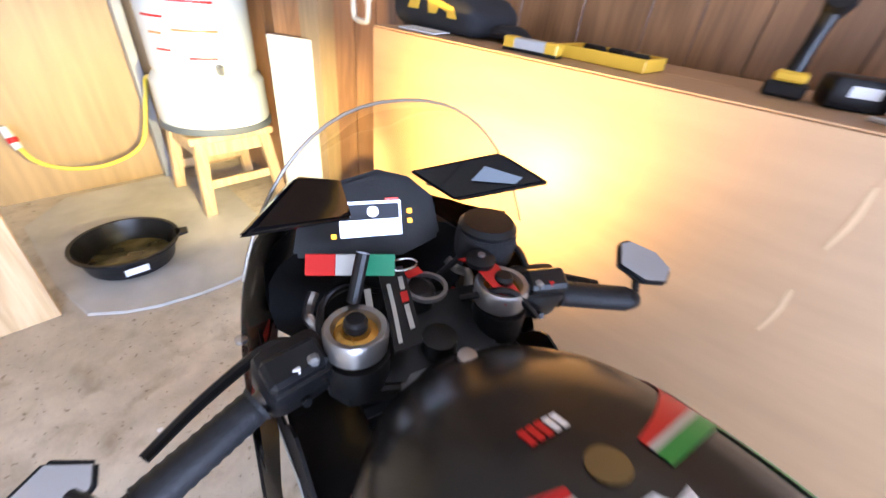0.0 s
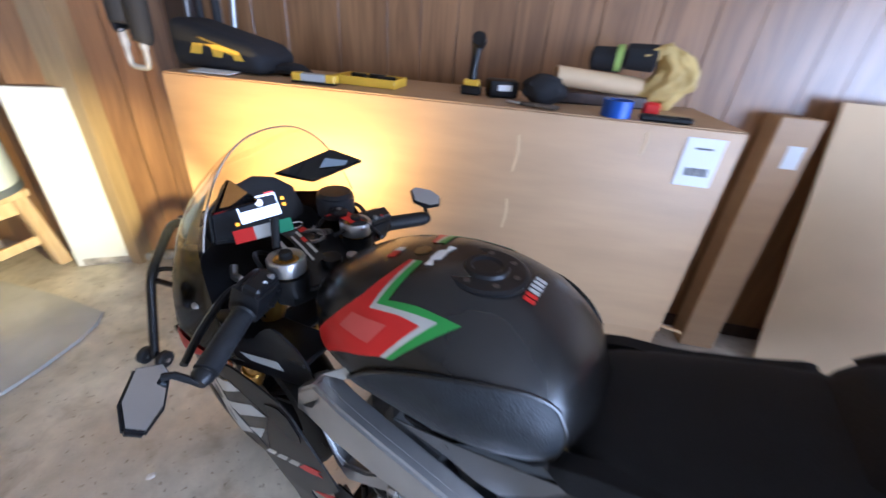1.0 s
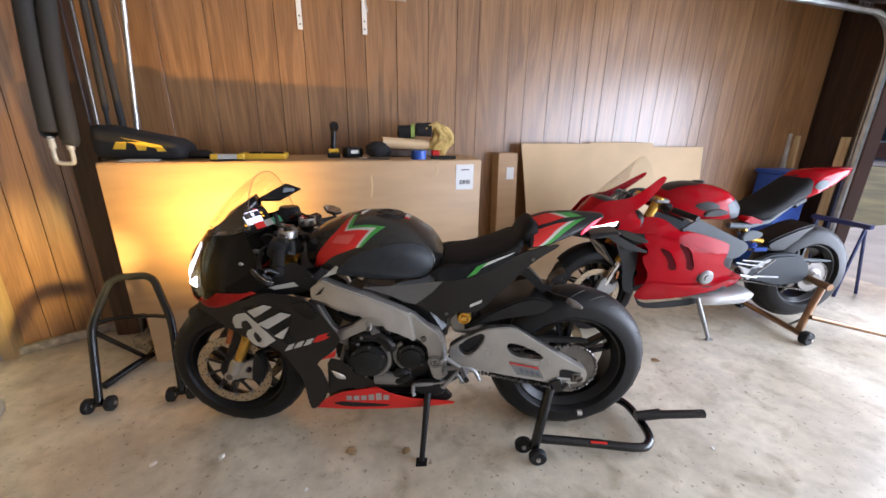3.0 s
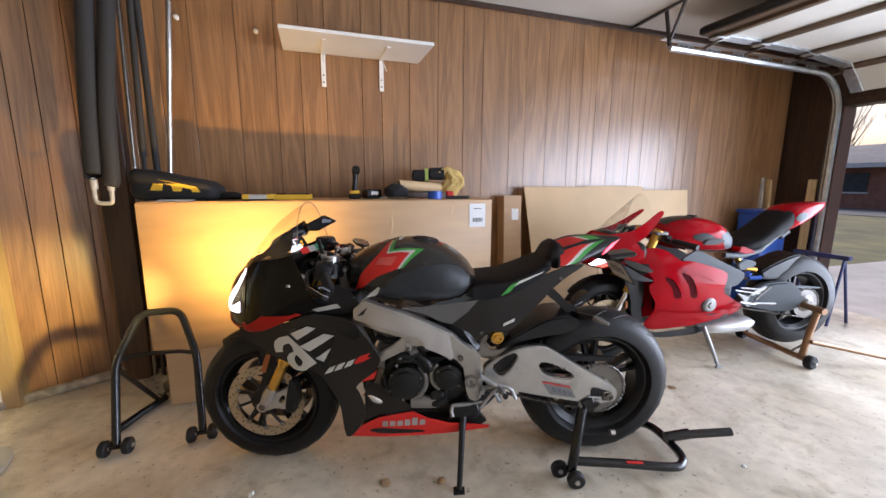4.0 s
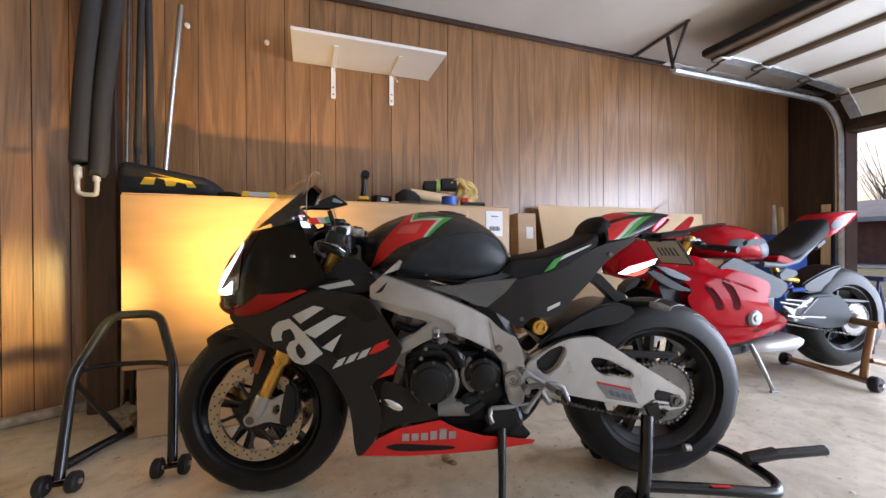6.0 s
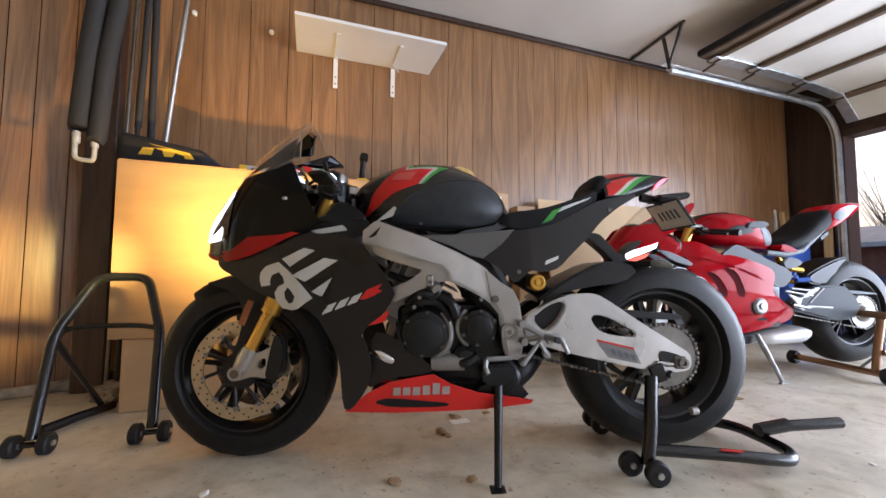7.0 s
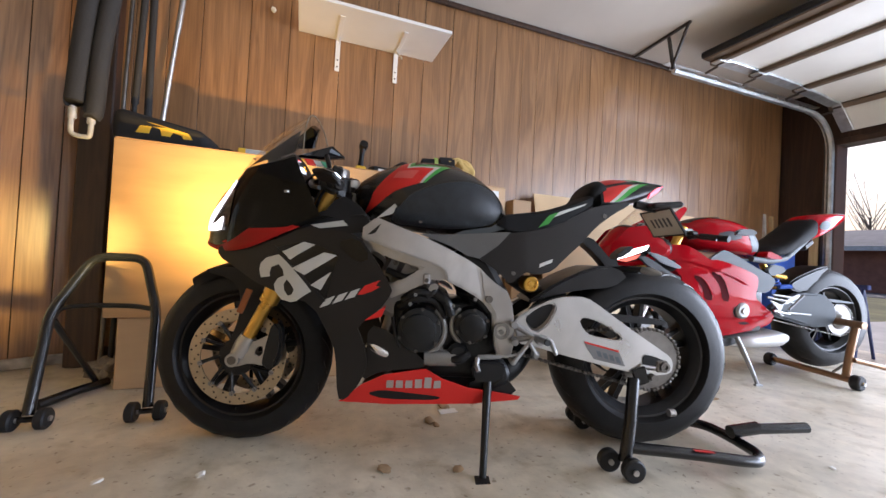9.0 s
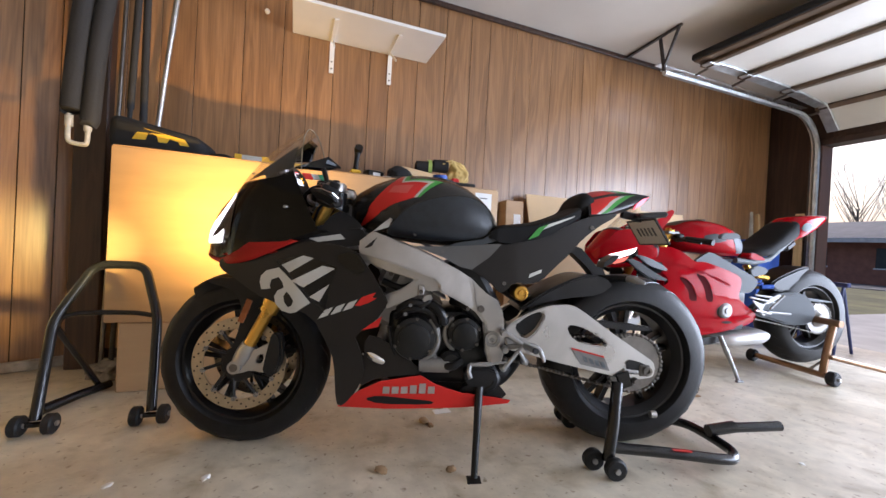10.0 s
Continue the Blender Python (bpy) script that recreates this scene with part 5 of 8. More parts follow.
for s in (-1, 1):
    a, b = Vector((0.288, 0.118 * s, 0.905)), Vector((0.372, 0.315 * s, 0.862 if s < 0 else 0.885))
    lv = lambda t: a + (b - a) * t
    bar = part("handlebar", tube([lv(0), lv(1.0)], 0.011, 14), STEEL, bike, "black clip-on handlebar")
    part("bar_clamp", lathe([(0.027, -0.02), (0.036, -0.02), (0.036, 0.02), (0.027, 0.02)], (0.322, 0.098 * s, 0.893), 24, axis="z", closed=True), BLACK, bar)
    gr = [lv(0.42), lv(0.44)]
    ts_, rs = [0.44], [0.021]
    for k in range(20):
        ts_.append(0.46 + 0.026 * k)
        rs.append(0.0182 + (0.0012 if k % 2 else 0))
    part("grip", tube([lv(t) for t in ts_], rs, 16), GRIP, bar, "black ribbed rubber grip")
    part("bar_end", tube([lv(0.97), lv(1.0), lv(1.05)], [0.017, 0.017, 0.012], 14), BLACK, bar)
    sw = box((0.062, 0.075, 0.068), tuple(lv(0.24)), 0.014, pose(0, 0, 0, 0, 20, -15 * s), seg=2)
    box((0.034, 0.06, 0.022), tuple(lv(0.24) + Vector((0.02, 0, 0.034))), 0.005, pose(0, 0, 0, 0, 20, -15 * s), sw)
    swo = part("switch_block", sw, BLACK, bar, "black switch block")
    for k in range(3):
        part("switch_button", box((0.012, 0.012, 0.012), tuple(lv(0.15 + 0.09 * k) + Vector((0.034 - 0.004 * k, 0, 0.036))), 0.003), ALUD if k != 1 else (REDM if s > 0 else PAPER), swo)
    lvr = smooth_line([lv(0.20) + Vector((-0.035, 0, 0)), lv(0.35) + Vector((-0.062, 0, -0.004)), lv(0.7) + Vector((-0.068, 0, -0.012)), lv(0.98) + Vector((-0.055, 0, -0.012))])
    part("lever", tube(lvr, [0.009 - 0.003 * k / len(lvr) for k in range(len(lvr))], 8), BLACK, bar, "black hand lever")
    me_ = lv(1.04)
    stalk = [me_, me_ + Vector((-0.02, 0.018 * s, 0.02)), Vector((0.345, 0.352 * s if s < 0 else 0.33, 0.880 if s < 0 else 0.915))]
    ms = part("mirror_stalk", tube(stalk, 0.006, 8), BLACK, bar)
    head = slab([(-0.052, -0.018), (-0.040, 0.028), (0.015, 0.038), (0.055, 0.022), (0.058, -0.012), (0.02, -0.034), (-0.035, -0.034)], -0.006, 0.006, 0.004, 0)
    face = slab([(-0.047, -0.016), (-0.036, 0.024), (0.015, 0.033), (0.050, 0.019), (0.053, -0.010), (0.019, -0.029), (-0.033, -0.029)], 0.0062, 0.008, 0.0, 0)
    lx = Vector((0.76, 0.64 * s, -0.2)).normalized()
    ny = Vector((0.6, -0.1 * s, 0.75))
    ny = (ny - lx * ny.dot(lx)).normalized()
    hm = Matrix((lx, ny, lx.cross(ny))).transposed().to_4x4()
    hm.translation = Vector((0.350 if s < 0 else 0.345, 0.379 * s if s < 0 else 0.352, 0.872 if s < 0 else 0.925))
    if s < 0:
        hm = hm @ Matrix.Diagonal((1.0, 1, 0.74, 1))
    if s > 0:
        hm = hm @ Matrix.Diagonal((0.8, 1, 0.85, 1))
    mh = part("mirror_head", head, BLACK, bar, "black bar-end mirror")
    mh.matrix_basis = hm
    part("mirror_glass", face, MIRROR, mh, "mirror glass")
# dash
DASH = pose(0.145, -0.012, 0.965, 0, 0, 0) @ pose(0, 0, 0, 0, 0, 90 - 12) @ pose(0, 0, 0, -28, 0, 0)
dash_bm = slab([(-0.115, -0.045), (-0.10, 0.02), (-0.05, 0.055), (0.01, 0.072), (0.055, 0.06), (0.09, 0.03), (0.10, -0.03), (0.04, -0.055), (-0.06, -0.055)], -0.004, 0.05, 0.006, 0)
dash = part("instrument_panel", dash_bm, BLACK, bike, "black instrument panel with a lit display")
dash.matrix_basis = DASH @ pose(0, 0, 0, 0, 0, 0)
disp = part("display", box((0.088, 0.003, 0.05), (-0.005, -0.0065, 0.002), 0.001), glow("display_white", (0.85, 0.90, 1.0), 1.6), dash, "lit white display")
part("display_field", box((0.082, 0.002, 0.022), (-0.005, -0.0085, 0.012), 0.0005), mat("display_dark", (0.03, 0.035, 0.05), 0.3), disp, "dark upper field")
part("display_dial", lathe([(0.0001, -0.0105), (0.008, -0.0105), (0.008, -0.0095), (0.0001, -0.0095)], (-0.002, 0, 0.012), 18), glow("display_ring", (0.9, 0.9, 0.9), 1.0), disp, "pale round gauge")
part("display_bar", box((0.018, 0.002, 0.004), (0.026, -0.0085, 0.0285), 0), glow("display_red", (0.9, 0.1, 0.08), 0.8), disp, "red top line")
for x, z in ((0.052, 0.01), (0.052, -0.004), (-0.058, -0.02)):
    part("warning_lamp", box((0.007, 0.003, 0.007), (x, -0.006, z), 0.001), glow("lamp_amber", (1.0, 0.45, 0.02), 2.0), dash, "lit amber lamp")
def blade(pts, thick):
    """A bevelled four-cornered plate."""
    bm = bmesh.new()
    q = [Vector(p) for p in pts]
    n = (q[2] - q[0]).cross(q[3] - q[1]).normalized() * thick
    lo, hi = [bm.verts.new(p) for p in q], [bm.verts.new(p + n) for p in q]
    bm.faces.new(lo[::-1])
    bm.faces.new(hi)
    for k in range(4):
        bm.faces.new((lo[k], lo[(k + 1) % 4], hi[(k + 1) % 4], hi[k]))
    bmesh.ops.bevel(bm, geom=bm.edges[:], offset=min(0.004, abs(thick) * 0.3), segments=2, affect="EDGES")
    return bm


for s in (-1, 1):
    w0, w1, w2, w3 = [Vector((a, s * b, c)) for a, b, c in ((0.122, 0.050, 1.024), (0.235, 0.122, 1.088), (0.275, 0.182, 1.056), (0.228, 0.066, 1.026))]
    wg = part("cowl_wing", blade((w0, w1, w2, w3), s * 0.016), GLOSSB, bike, "black wing-shaped trim beside the screen")
    if s > 0:
        lift = (w2 - w0).cross(w3 - w1).normalized()
        lift *= 0.0175 if lift.x > 0 else -0.0015
        f0 = [w1.lerp(w3, 0.30), w1.lerp(w2, 0.72).lerp(w3, 0.16), w2.lerp(w3, 0.34).lerp(w1, 0.10), w1.lerp(w3, 0.60)]
        part("wing_label", blade([p + lift for p in f0], 0.001), GREYP, wg, "pale grey label")
flag = part("flag_strip", box((0.108, 0.004, 0.026), (0, 0, 0), 0.001), SILVERG, bike, "red, white and green strip")
flag.matrix_basis = pose(0.24, -0.078, 0.968, 0, 0, 60) @ pose(0, 0, 0, -38, -6, 0)
part("red_field", box((0.037, 0.0045, 0.0262), (-0.0355, -0.0008, 0), 0.001), REDM, flag)
part("green_field", box((0.037, 0.0045, 0.0262), (0.0355, -0.0008, 0), 0.001), mat("flag_green", (0.03, 0.24, 0.12), 0.4), flag)
res = part("brake_reservoir", lathe([(0.001, 0), (0.036, 0.0), (0.042, 0.02), (0.042, 0.055), (0.036, 0.062), (0.001, 0.063)], (0.235, 0.125, 0.925), 24, axis="z"), BLACK, bike, "black brake fluid reservoir")
part("reservoir_cover", lathe([(0.043, 0.008), (0.045, 0.03), (0.043, 0.05)], (0.235, 0.125, 0.925), 24, axis="z"), BAGBLK, res)
def ribbon(pts, width, thick=0.002):
    """A flat strap along a line, lying across y."""
    bm = bmesh.new()
    q = smooth_line(pts, 4)
    rows = [[bm.verts.new((p.x, p.y + e * width / 2, p.z + h)) for e, h in ((-1, 0), (1, 0), (1, thick), (-1, thick))] for p in q]
    for a, b in zip(rows, rows[1:]):
        for k in range(4):
            bm.faces.new((a[k], a[(k + 1) % 4], b[(k + 1) % 4], b[k]))
    bm.faces.new(rows[0][::-1])
    bm.faces.new(rows[-1])
    return bm


tag = part("key_tag", ribbon([(0.262, 0.078, 0.952), (0.285, 0.084, 0.958), (0.315, 0.089, 0.952), (0.350, 0.095, 0.938)], 0.030), REDM, bike, "red fabric key tag")
part("tag_knob", lathe([(0.0001, 0.0), (0.019, 0.0), (0.020, 0.008), (0.012, 0.012), (0.0001, 0.012)], (0.284, 0.083, 0.957), 20, axis="z"), BLACK, tag, "round black knob")
part("tag_screw", lathe([(0.0001, 0.012), (0.005, 0.012), (0.005, 0.015), (0.0001, 0.015)], (0.284, 0.083, 0.957), 10, axis="z"), ALU, tag)
strap_ = part("key_strap", ribbon([(0.240, -0.026, 0.946), (0.270, -0.033, 0.946), (0.305, -0.040, 0.938), (0.352, -0.050, 0.924)], 0.034), BLACK, bike, "black printed key strap")
part("strap_print", ribbon([(0.270, -0.041, 0.9485), (0.305, -0.048, 0.9405), (0.345, -0.057, 0.9285)], 0.005, 0.001), SILVERG, strap_, "pale printed line")
part("strap_print", ribbon([(0.262, -0.022, 0.9485), (0.282, -0.027, 0.946)], 0.006, 0.001), SILVERG, strap_, "pale printed line")
part("strap_print", ribbon([(0.286, -0.028, 0.9455), (0.300, -0.031, 0.9425)], 0.009, 0.001), REDM, strap_, "red printed square")
part("strap_print", ribbon([(0.304, -0.032, 0.9415), (0.335, -0.038, 0.9335)], 0.006, 0.001), SILVERG, strap_, "pale printed line")
part("second_strap", ribbon([(0.265, -0.066, 0.944), (0.300, -0.074, 0.934), (0.320, -0.079, 0.924)], 0.008), SILVERG, bike, "narrow pale strap")
part("key_ring", tube([(0.247 + 0.012 * math.cos(a), -0.012 + 0.020 * math.sin(a), 0.955) for a in [2 * math.pi * k / 20 for k in range(20)]], 0.0016, 6, closed=True), CHROME, bike, "thin steel key ring")
part("lock_ring", lathe([(0.024, 0.0), (0.029, 0.0), (0.029, 0.006), (0.024, 0.006)], (0.270, 0.012, 0.925), 24, axis="z", closed=True), ALUD, bike, "dull ring round the ignition lock")
part("warning_sticker", box((0.012, 0.024, 0.0015), (0.248, 0.004, 0.938), 0.0004, pose(0, 0, 0, 0, 10, 12)), REDM, bike, "small red sticker")
for s in (-1, 1):
    part("cowl_bracket", tube(smooth_line([(0.165, 0.110 * s, 0.875), (0.180, 0.122 * s, 0.862), (0.205, 0.128 * s, 0.868), (0.225, 0.118 * s, 0.855)]), 0.008, 8), ALU, bike, "pale cast bracket")
    part("cowl_bolt", lathe([(0.0001, 0.0), (0.008, 0.0), (0.008, 0.006), (0.004, 0.008), (0.0001, 0.008)], (0.19, 0.212 * s, 0.845), 12, axis="z"), ALU, bike)
part("damper", rod((0.285, -0.09, 0.95), (0.265, -0.07, 1.0), 0.008, 10), BLACK, bike)
for pts in ([(0.34, -0.14, 0.90), (0.26, -0.12, 0.93), (0.20, -0.07, 0.90), (0.18, -0.02, 0.86)], [(0.33, 0.15, 0.90), (0.27, 0.16, 0.95), (0.22, 0.12, 0.93), (0.20, 0.05, 0.86)], [(0.345, -0.16, 0.885), (0.29, -0.17, 0.86), (0.25, -0.12, 0.80)], [(0.345, 0.16, 0.885), (0.29, 0.17, 0.86), (0.25, 0.12, 0.80)], [(0.30, 0.05, 0.92), (0.34, 0.09, 0.95), (0.36, 0.13, 0.91)]):
    part("control_cable", tube(smooth_line(pts), 0.005, 8), BLACK, bike, "black control cable")

# rear scaled outward from the camera's eye to fit its view; wheelbase 1.44 m
def fit_rear_to_view(root, pivot, rate):
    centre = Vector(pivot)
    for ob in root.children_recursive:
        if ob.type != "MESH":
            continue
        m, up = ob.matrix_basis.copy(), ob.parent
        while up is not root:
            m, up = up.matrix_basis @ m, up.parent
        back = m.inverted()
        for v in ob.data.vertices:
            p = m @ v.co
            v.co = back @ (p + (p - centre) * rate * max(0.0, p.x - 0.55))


# the first point is the camera's eye in bike coordinates
fit_rear_to_view(bike, (0.635, -1.42, 0.68), 0.068)

# headlights: one throws the beam, the other spills wide
beam = new("headlight_beam", bpy.data.lights.new("headlight_beam", "SPOT"))
beam.data.energy, beam.data.spot_size, beam.data.spot_blend, beam.data.shadow_soft_size = 225.0, radians(74), 1.0, 0.02
beam.data.color = (1.0, 0.77, 0.24)
beam.matrix_world = BIKE @ look((-0.150, -0.03, 0.765), (-2.4, -0.14, 0.40)) @ Matrix.Diagonal((1.3, 0.62, 1, 1))
spill = new("headlight_spill", bpy.data.lights.new("headlight_spill", "SPOT"))
spill.data.energy, spill.data.spot_size, spill.data.spot_blend, spill.data.shadow_soft_size = 72.0, radians(134), 1.0, 0.015
spill.data.color = (1.0, 0.62, 0.14)
spill.matrix_world = BIKE @ look((-0.142, 0.03, 0.745), (-0.42, 0.78, 1.05))


# ---- the red motorcycle ----
RED = pose(2.08, 0.325, 0, 0, 0, -10)
rbike = thing("motorcycle", "gloss red sport motorcycle with grey frame on a single-sided stand", "motorcycle", RED)
RFW, RRW = (0.02, 0.0, 0.30), (1.515, 0.0, 0.393)
rf = wheel(rbike, "front_wheel", RFW, 0.30, 0.122, 0.212, 5, RIM)
for s in (-1, 1):
    brake_disc(rf, RFW, 0.162, 0.072 * s)
rr = wheel(rbike, "rear_wheel", RRW, 0.334, 0.20, 0.214, 5, RIM)
part("sprocket", lathe([(0.05, -0.125), (0.10, -0.125), (0.10, -0.119), (0.05, -0.119)], RRW, 44, closed=True), STEEL, rr, "dull rear sprocket")
part("wheel_hub", lathe([(0.001, -0.15), (0.03, -0.15), (0.045, -0.135), (0.06, -0.13), (0.06, -0.10)], RRW, 24), STEEL, rr, "round dull metal hub")
chain(rbike, (0.98, 0.42), 0.036, (RRW[0], RRW[2]), 0.104, -0.122)
for s in (-1, 1):
    top, foot = Vector((0.33, 0.10 * s, 0.93)), Vector((0.03, 0.10 * s, 0.305))
    at = lambda t: top + (foot - top) * t
    leg = part("fork_leg", rod(at(0), at(0.66), 0.027, 16), GOLD, rbike, "gold fork leg")
    part("stanchion", rod(at(0.65), at(0.9), 0.021, 14), CHROME, leg)
    ftb = slab([(-0.005, 0.27), (0.05, 0.28), (0.14, 0.33), (0.14, 0.40), (0.09, 0.36), (0.06, 0.42), (0.03, 0.41), (-0.005, 0.33)], 0.10 * s - 0.018, 0.10 * s + 0.018, 0.005)
    part("fork_foot", ftb, ALUD, leg)
    part("reflector", box((0.02, 0.006, 0.05), (0.12, 0.13 * s, 0.44), 0.003), AMBER, leg, "amber reflector")
rmg = bmesh.new()
rows = []
for k in range(14):
    a = radians(140 - 120 * k / 13)
    rows.append([rmg.verts.new((RFW[0] + (0.322 - 0.05 * abs(t) ** 3) * math.cos(a), 0.068 * t, RFW[2] + (0.322 - 0.05 * abs(t) ** 3) * math.sin(a))) for t in [-1 + 0.25 * j for j in range(9)]])
for a, b in zip(rows, rows[1:]):
    for j in range(8):
        rmg.faces.new((a[j], a[j + 1], b[j + 1], b[j]))
bmesh.ops.solidify(rmg, geom=rmg.faces[:], thickness=0.003)
part("front_mudguard", rmg, BLACK, rbike, "black front mudguard")
# nose
RN = [(-0.175, 0.775, 0.765, 0.755, 0.03), (-0.14, 0.818, 0.75, 0.70, 0.082), (-0.07, 0.893, 0.75, 0.675, 0.125), (-0.03, 0.922, 0.76, 0.67, 0.142), (0.02, 0.922, 0.76, 0.67, 0.155), (0.10, 0.90, 0.77, 0.68, 0.168), (0.19, 0.865, 0.78, 0.70, 0.17)]
rn = part("nose_cowl", loft(RN, 32, 22, 2.3), REDG, rbike, "gloss red nose cowl", 60)
RNW = [(-0.18, 0.030), (-0.14, 0.090), (-0.07, 0.133), (0.0, 0.160), (0.10, 0.182), (0.20, 0.194), (0.36, 0.200)]


def red_nose(a, b):
    """Half width of the red cowl's side, leaning in towards the screen."""
    return max(0.02, lerp_table(RNW, a)[0] - 0.42 * max(0, b - 0.82) - 0.12 * max(0, 0.74 - b))


RCOWL = [(-0.172, 0.755), (-0.158, 0.785), (-0.10, 0.850), (-0.05, 0.905), (0.04, 0.918), (0.12, 0.932), (0.199, 0.974), (0.275, 1.025), (0.330, 1.058), (0.350, 1.050), (0.335, 1.025), (0.262, 0.955), (0.205, 0.905), (0.150, 0.868), (0.100, 0.850), (0.088, 0.815), (0.150, 0.790), (0.150, 0.755), (0.04, 0.725), (-0.02, 0.695), (-0.11, 0.690), (-0.160, 0.725)]
for s in (-1, 1):
    side = part("cowl_side", sheet(RCOWL, bend(red_nose, s), 0.008, 0.02, 1), REDG, rbike, "gloss red cowl side rising to a point beside the screen")
    lay = lambda o: bend(lambda a, b: red_nose(a, b) + o, s)
    part("light_mask", sheet([(-0.150, 0.725), (-0.09, 0.757), (0.05, 0.800), (0.055, 0.765), (0.0, 0.715), (-0.07, 0.694), (-0.12, 0.695)], lay(0.002), 0.001, 0.02, 0), GLOSSB, side, "dark headlamp opening")
    part("daytime_light", sheet([(-0.146, 0.714), (-0.10, 0.754), (0.042, 0.802), (0.030, 0.774), (-0.05, 0.736), (-0.115, 0.708)], lay(0.006), 0.002, 0.02, 0), glow("red_bike_led", (1.0, 0.97, 0.95), 5.0), side, "lit white daytime light")
    # Red glow below the strip, made by emission though it is no lamp.
    part("lower_light", sheet([(-0.112, 0.704), (-0.05, 0.729), (0.0, 0.748), (-0.022, 0.718), (-0.07, 0.698)], lay(0.005), 0.002, 0.02, 0), glow("led_lit_red", (1.0, 0.20, 0.14), 1.0), side, "red patch below the light, lit look made by emission")
    part("winglet", slab([(-0.05, 0.735), (0.02, 0.735), (0.15, 0.66), (0.27, 0.61), (0.13, 0.62), (0.02, 0.68)], s * 0.185, s * 0.205, 0.003), BLACK, rbike, "black winglet")
    part("winglet", slab([(0.0, 0.765), (0.10, 0.750), (0.235, 0.690), (0.225, 0.670), (0.10, 0.700)], s * 0.190, s * 0.212, 0.003), GLOSSB, rbike, "black winglet")
rs = bmesh.new()
rows = []
for k in range(17):
    t = -1 + 2 * k / 16
    w_ = abs(t) ** 2.2
    ring = []
    for j in range(9):
        q = j / 8
        cx, cz = -0.045 + 0.286 * q, 0.917 + 0.249 * q ** 0.92
        ex, ez = 0.02 + 0.235 * q, 0.912 + 0.098 * q ** 1.4
        ring.append(rs.verts.new((cx + (ex - cx) * w_, t * (0.085 + 0.055 * q), cz + (ez - cz) * w_)))
    rows.append(ring)
for a, b in zip(rows, rows[1:]):
    for j in range(8):
        rs.faces.new((a[j], a[j + 1], b[j + 1], b[j]))
rsc = part("windscreen", rs, SCREEN, rbike, "clear windscreen", 80)
rsc.visible_shadow = False
part("screen_lining", top_sheet([(-0.045, -0.05), (0.0, -0.10), (0.08, -0.125), (0.17, -0.12), (0.17, 0.12), (0.08, 0.125), (0.0, 0.10), (-0.045, 0.05)], body_top(RN, 2.3, 0.004)), BLACK, rn, "black lining under the screen")
rdash = part("instrument_panel", box((0.03, 0.17, 0.085), (0.165, 0, 0.915), 0.012, pose(0, 0, 0, 0, -25, 0), seg=2), BLACK, rbike, "black instrument panel")
for y_, z_ in ((-0.055, 0.95), (0.0, 0.965), (0.055, 0.95)):
    part("cluster_bracket", rod((0.10, y_, 0.90), (0.16, y_ * 0.8, z_), 0.008, 8), STEEL, rdash)
part("cockpit", loft([(0.17, 0.875, 0.79, 0.69, 0.165), (0.197, 0.87, 0.79, 0.70, 0.165), (0.23, 0.85, 0.79, 0.72, 0.14)], 28, 6, 2.3), BLACK, rbike, "black dash and cockpit lining")
# flanks
def red_flank(a, b):
    w = 0.165 + 0.045 * min(1, max(0, (a - 0.0) / 0.3))
    w -= 0.16 * max(0, 0.42 - b) ** 1.2 + 0.05 * max(0, a - 0.65)
    return w + 0.012 - 0.9 * (b - 0.56) ** 2 - 0.22 * (a - 0.5) ** 2


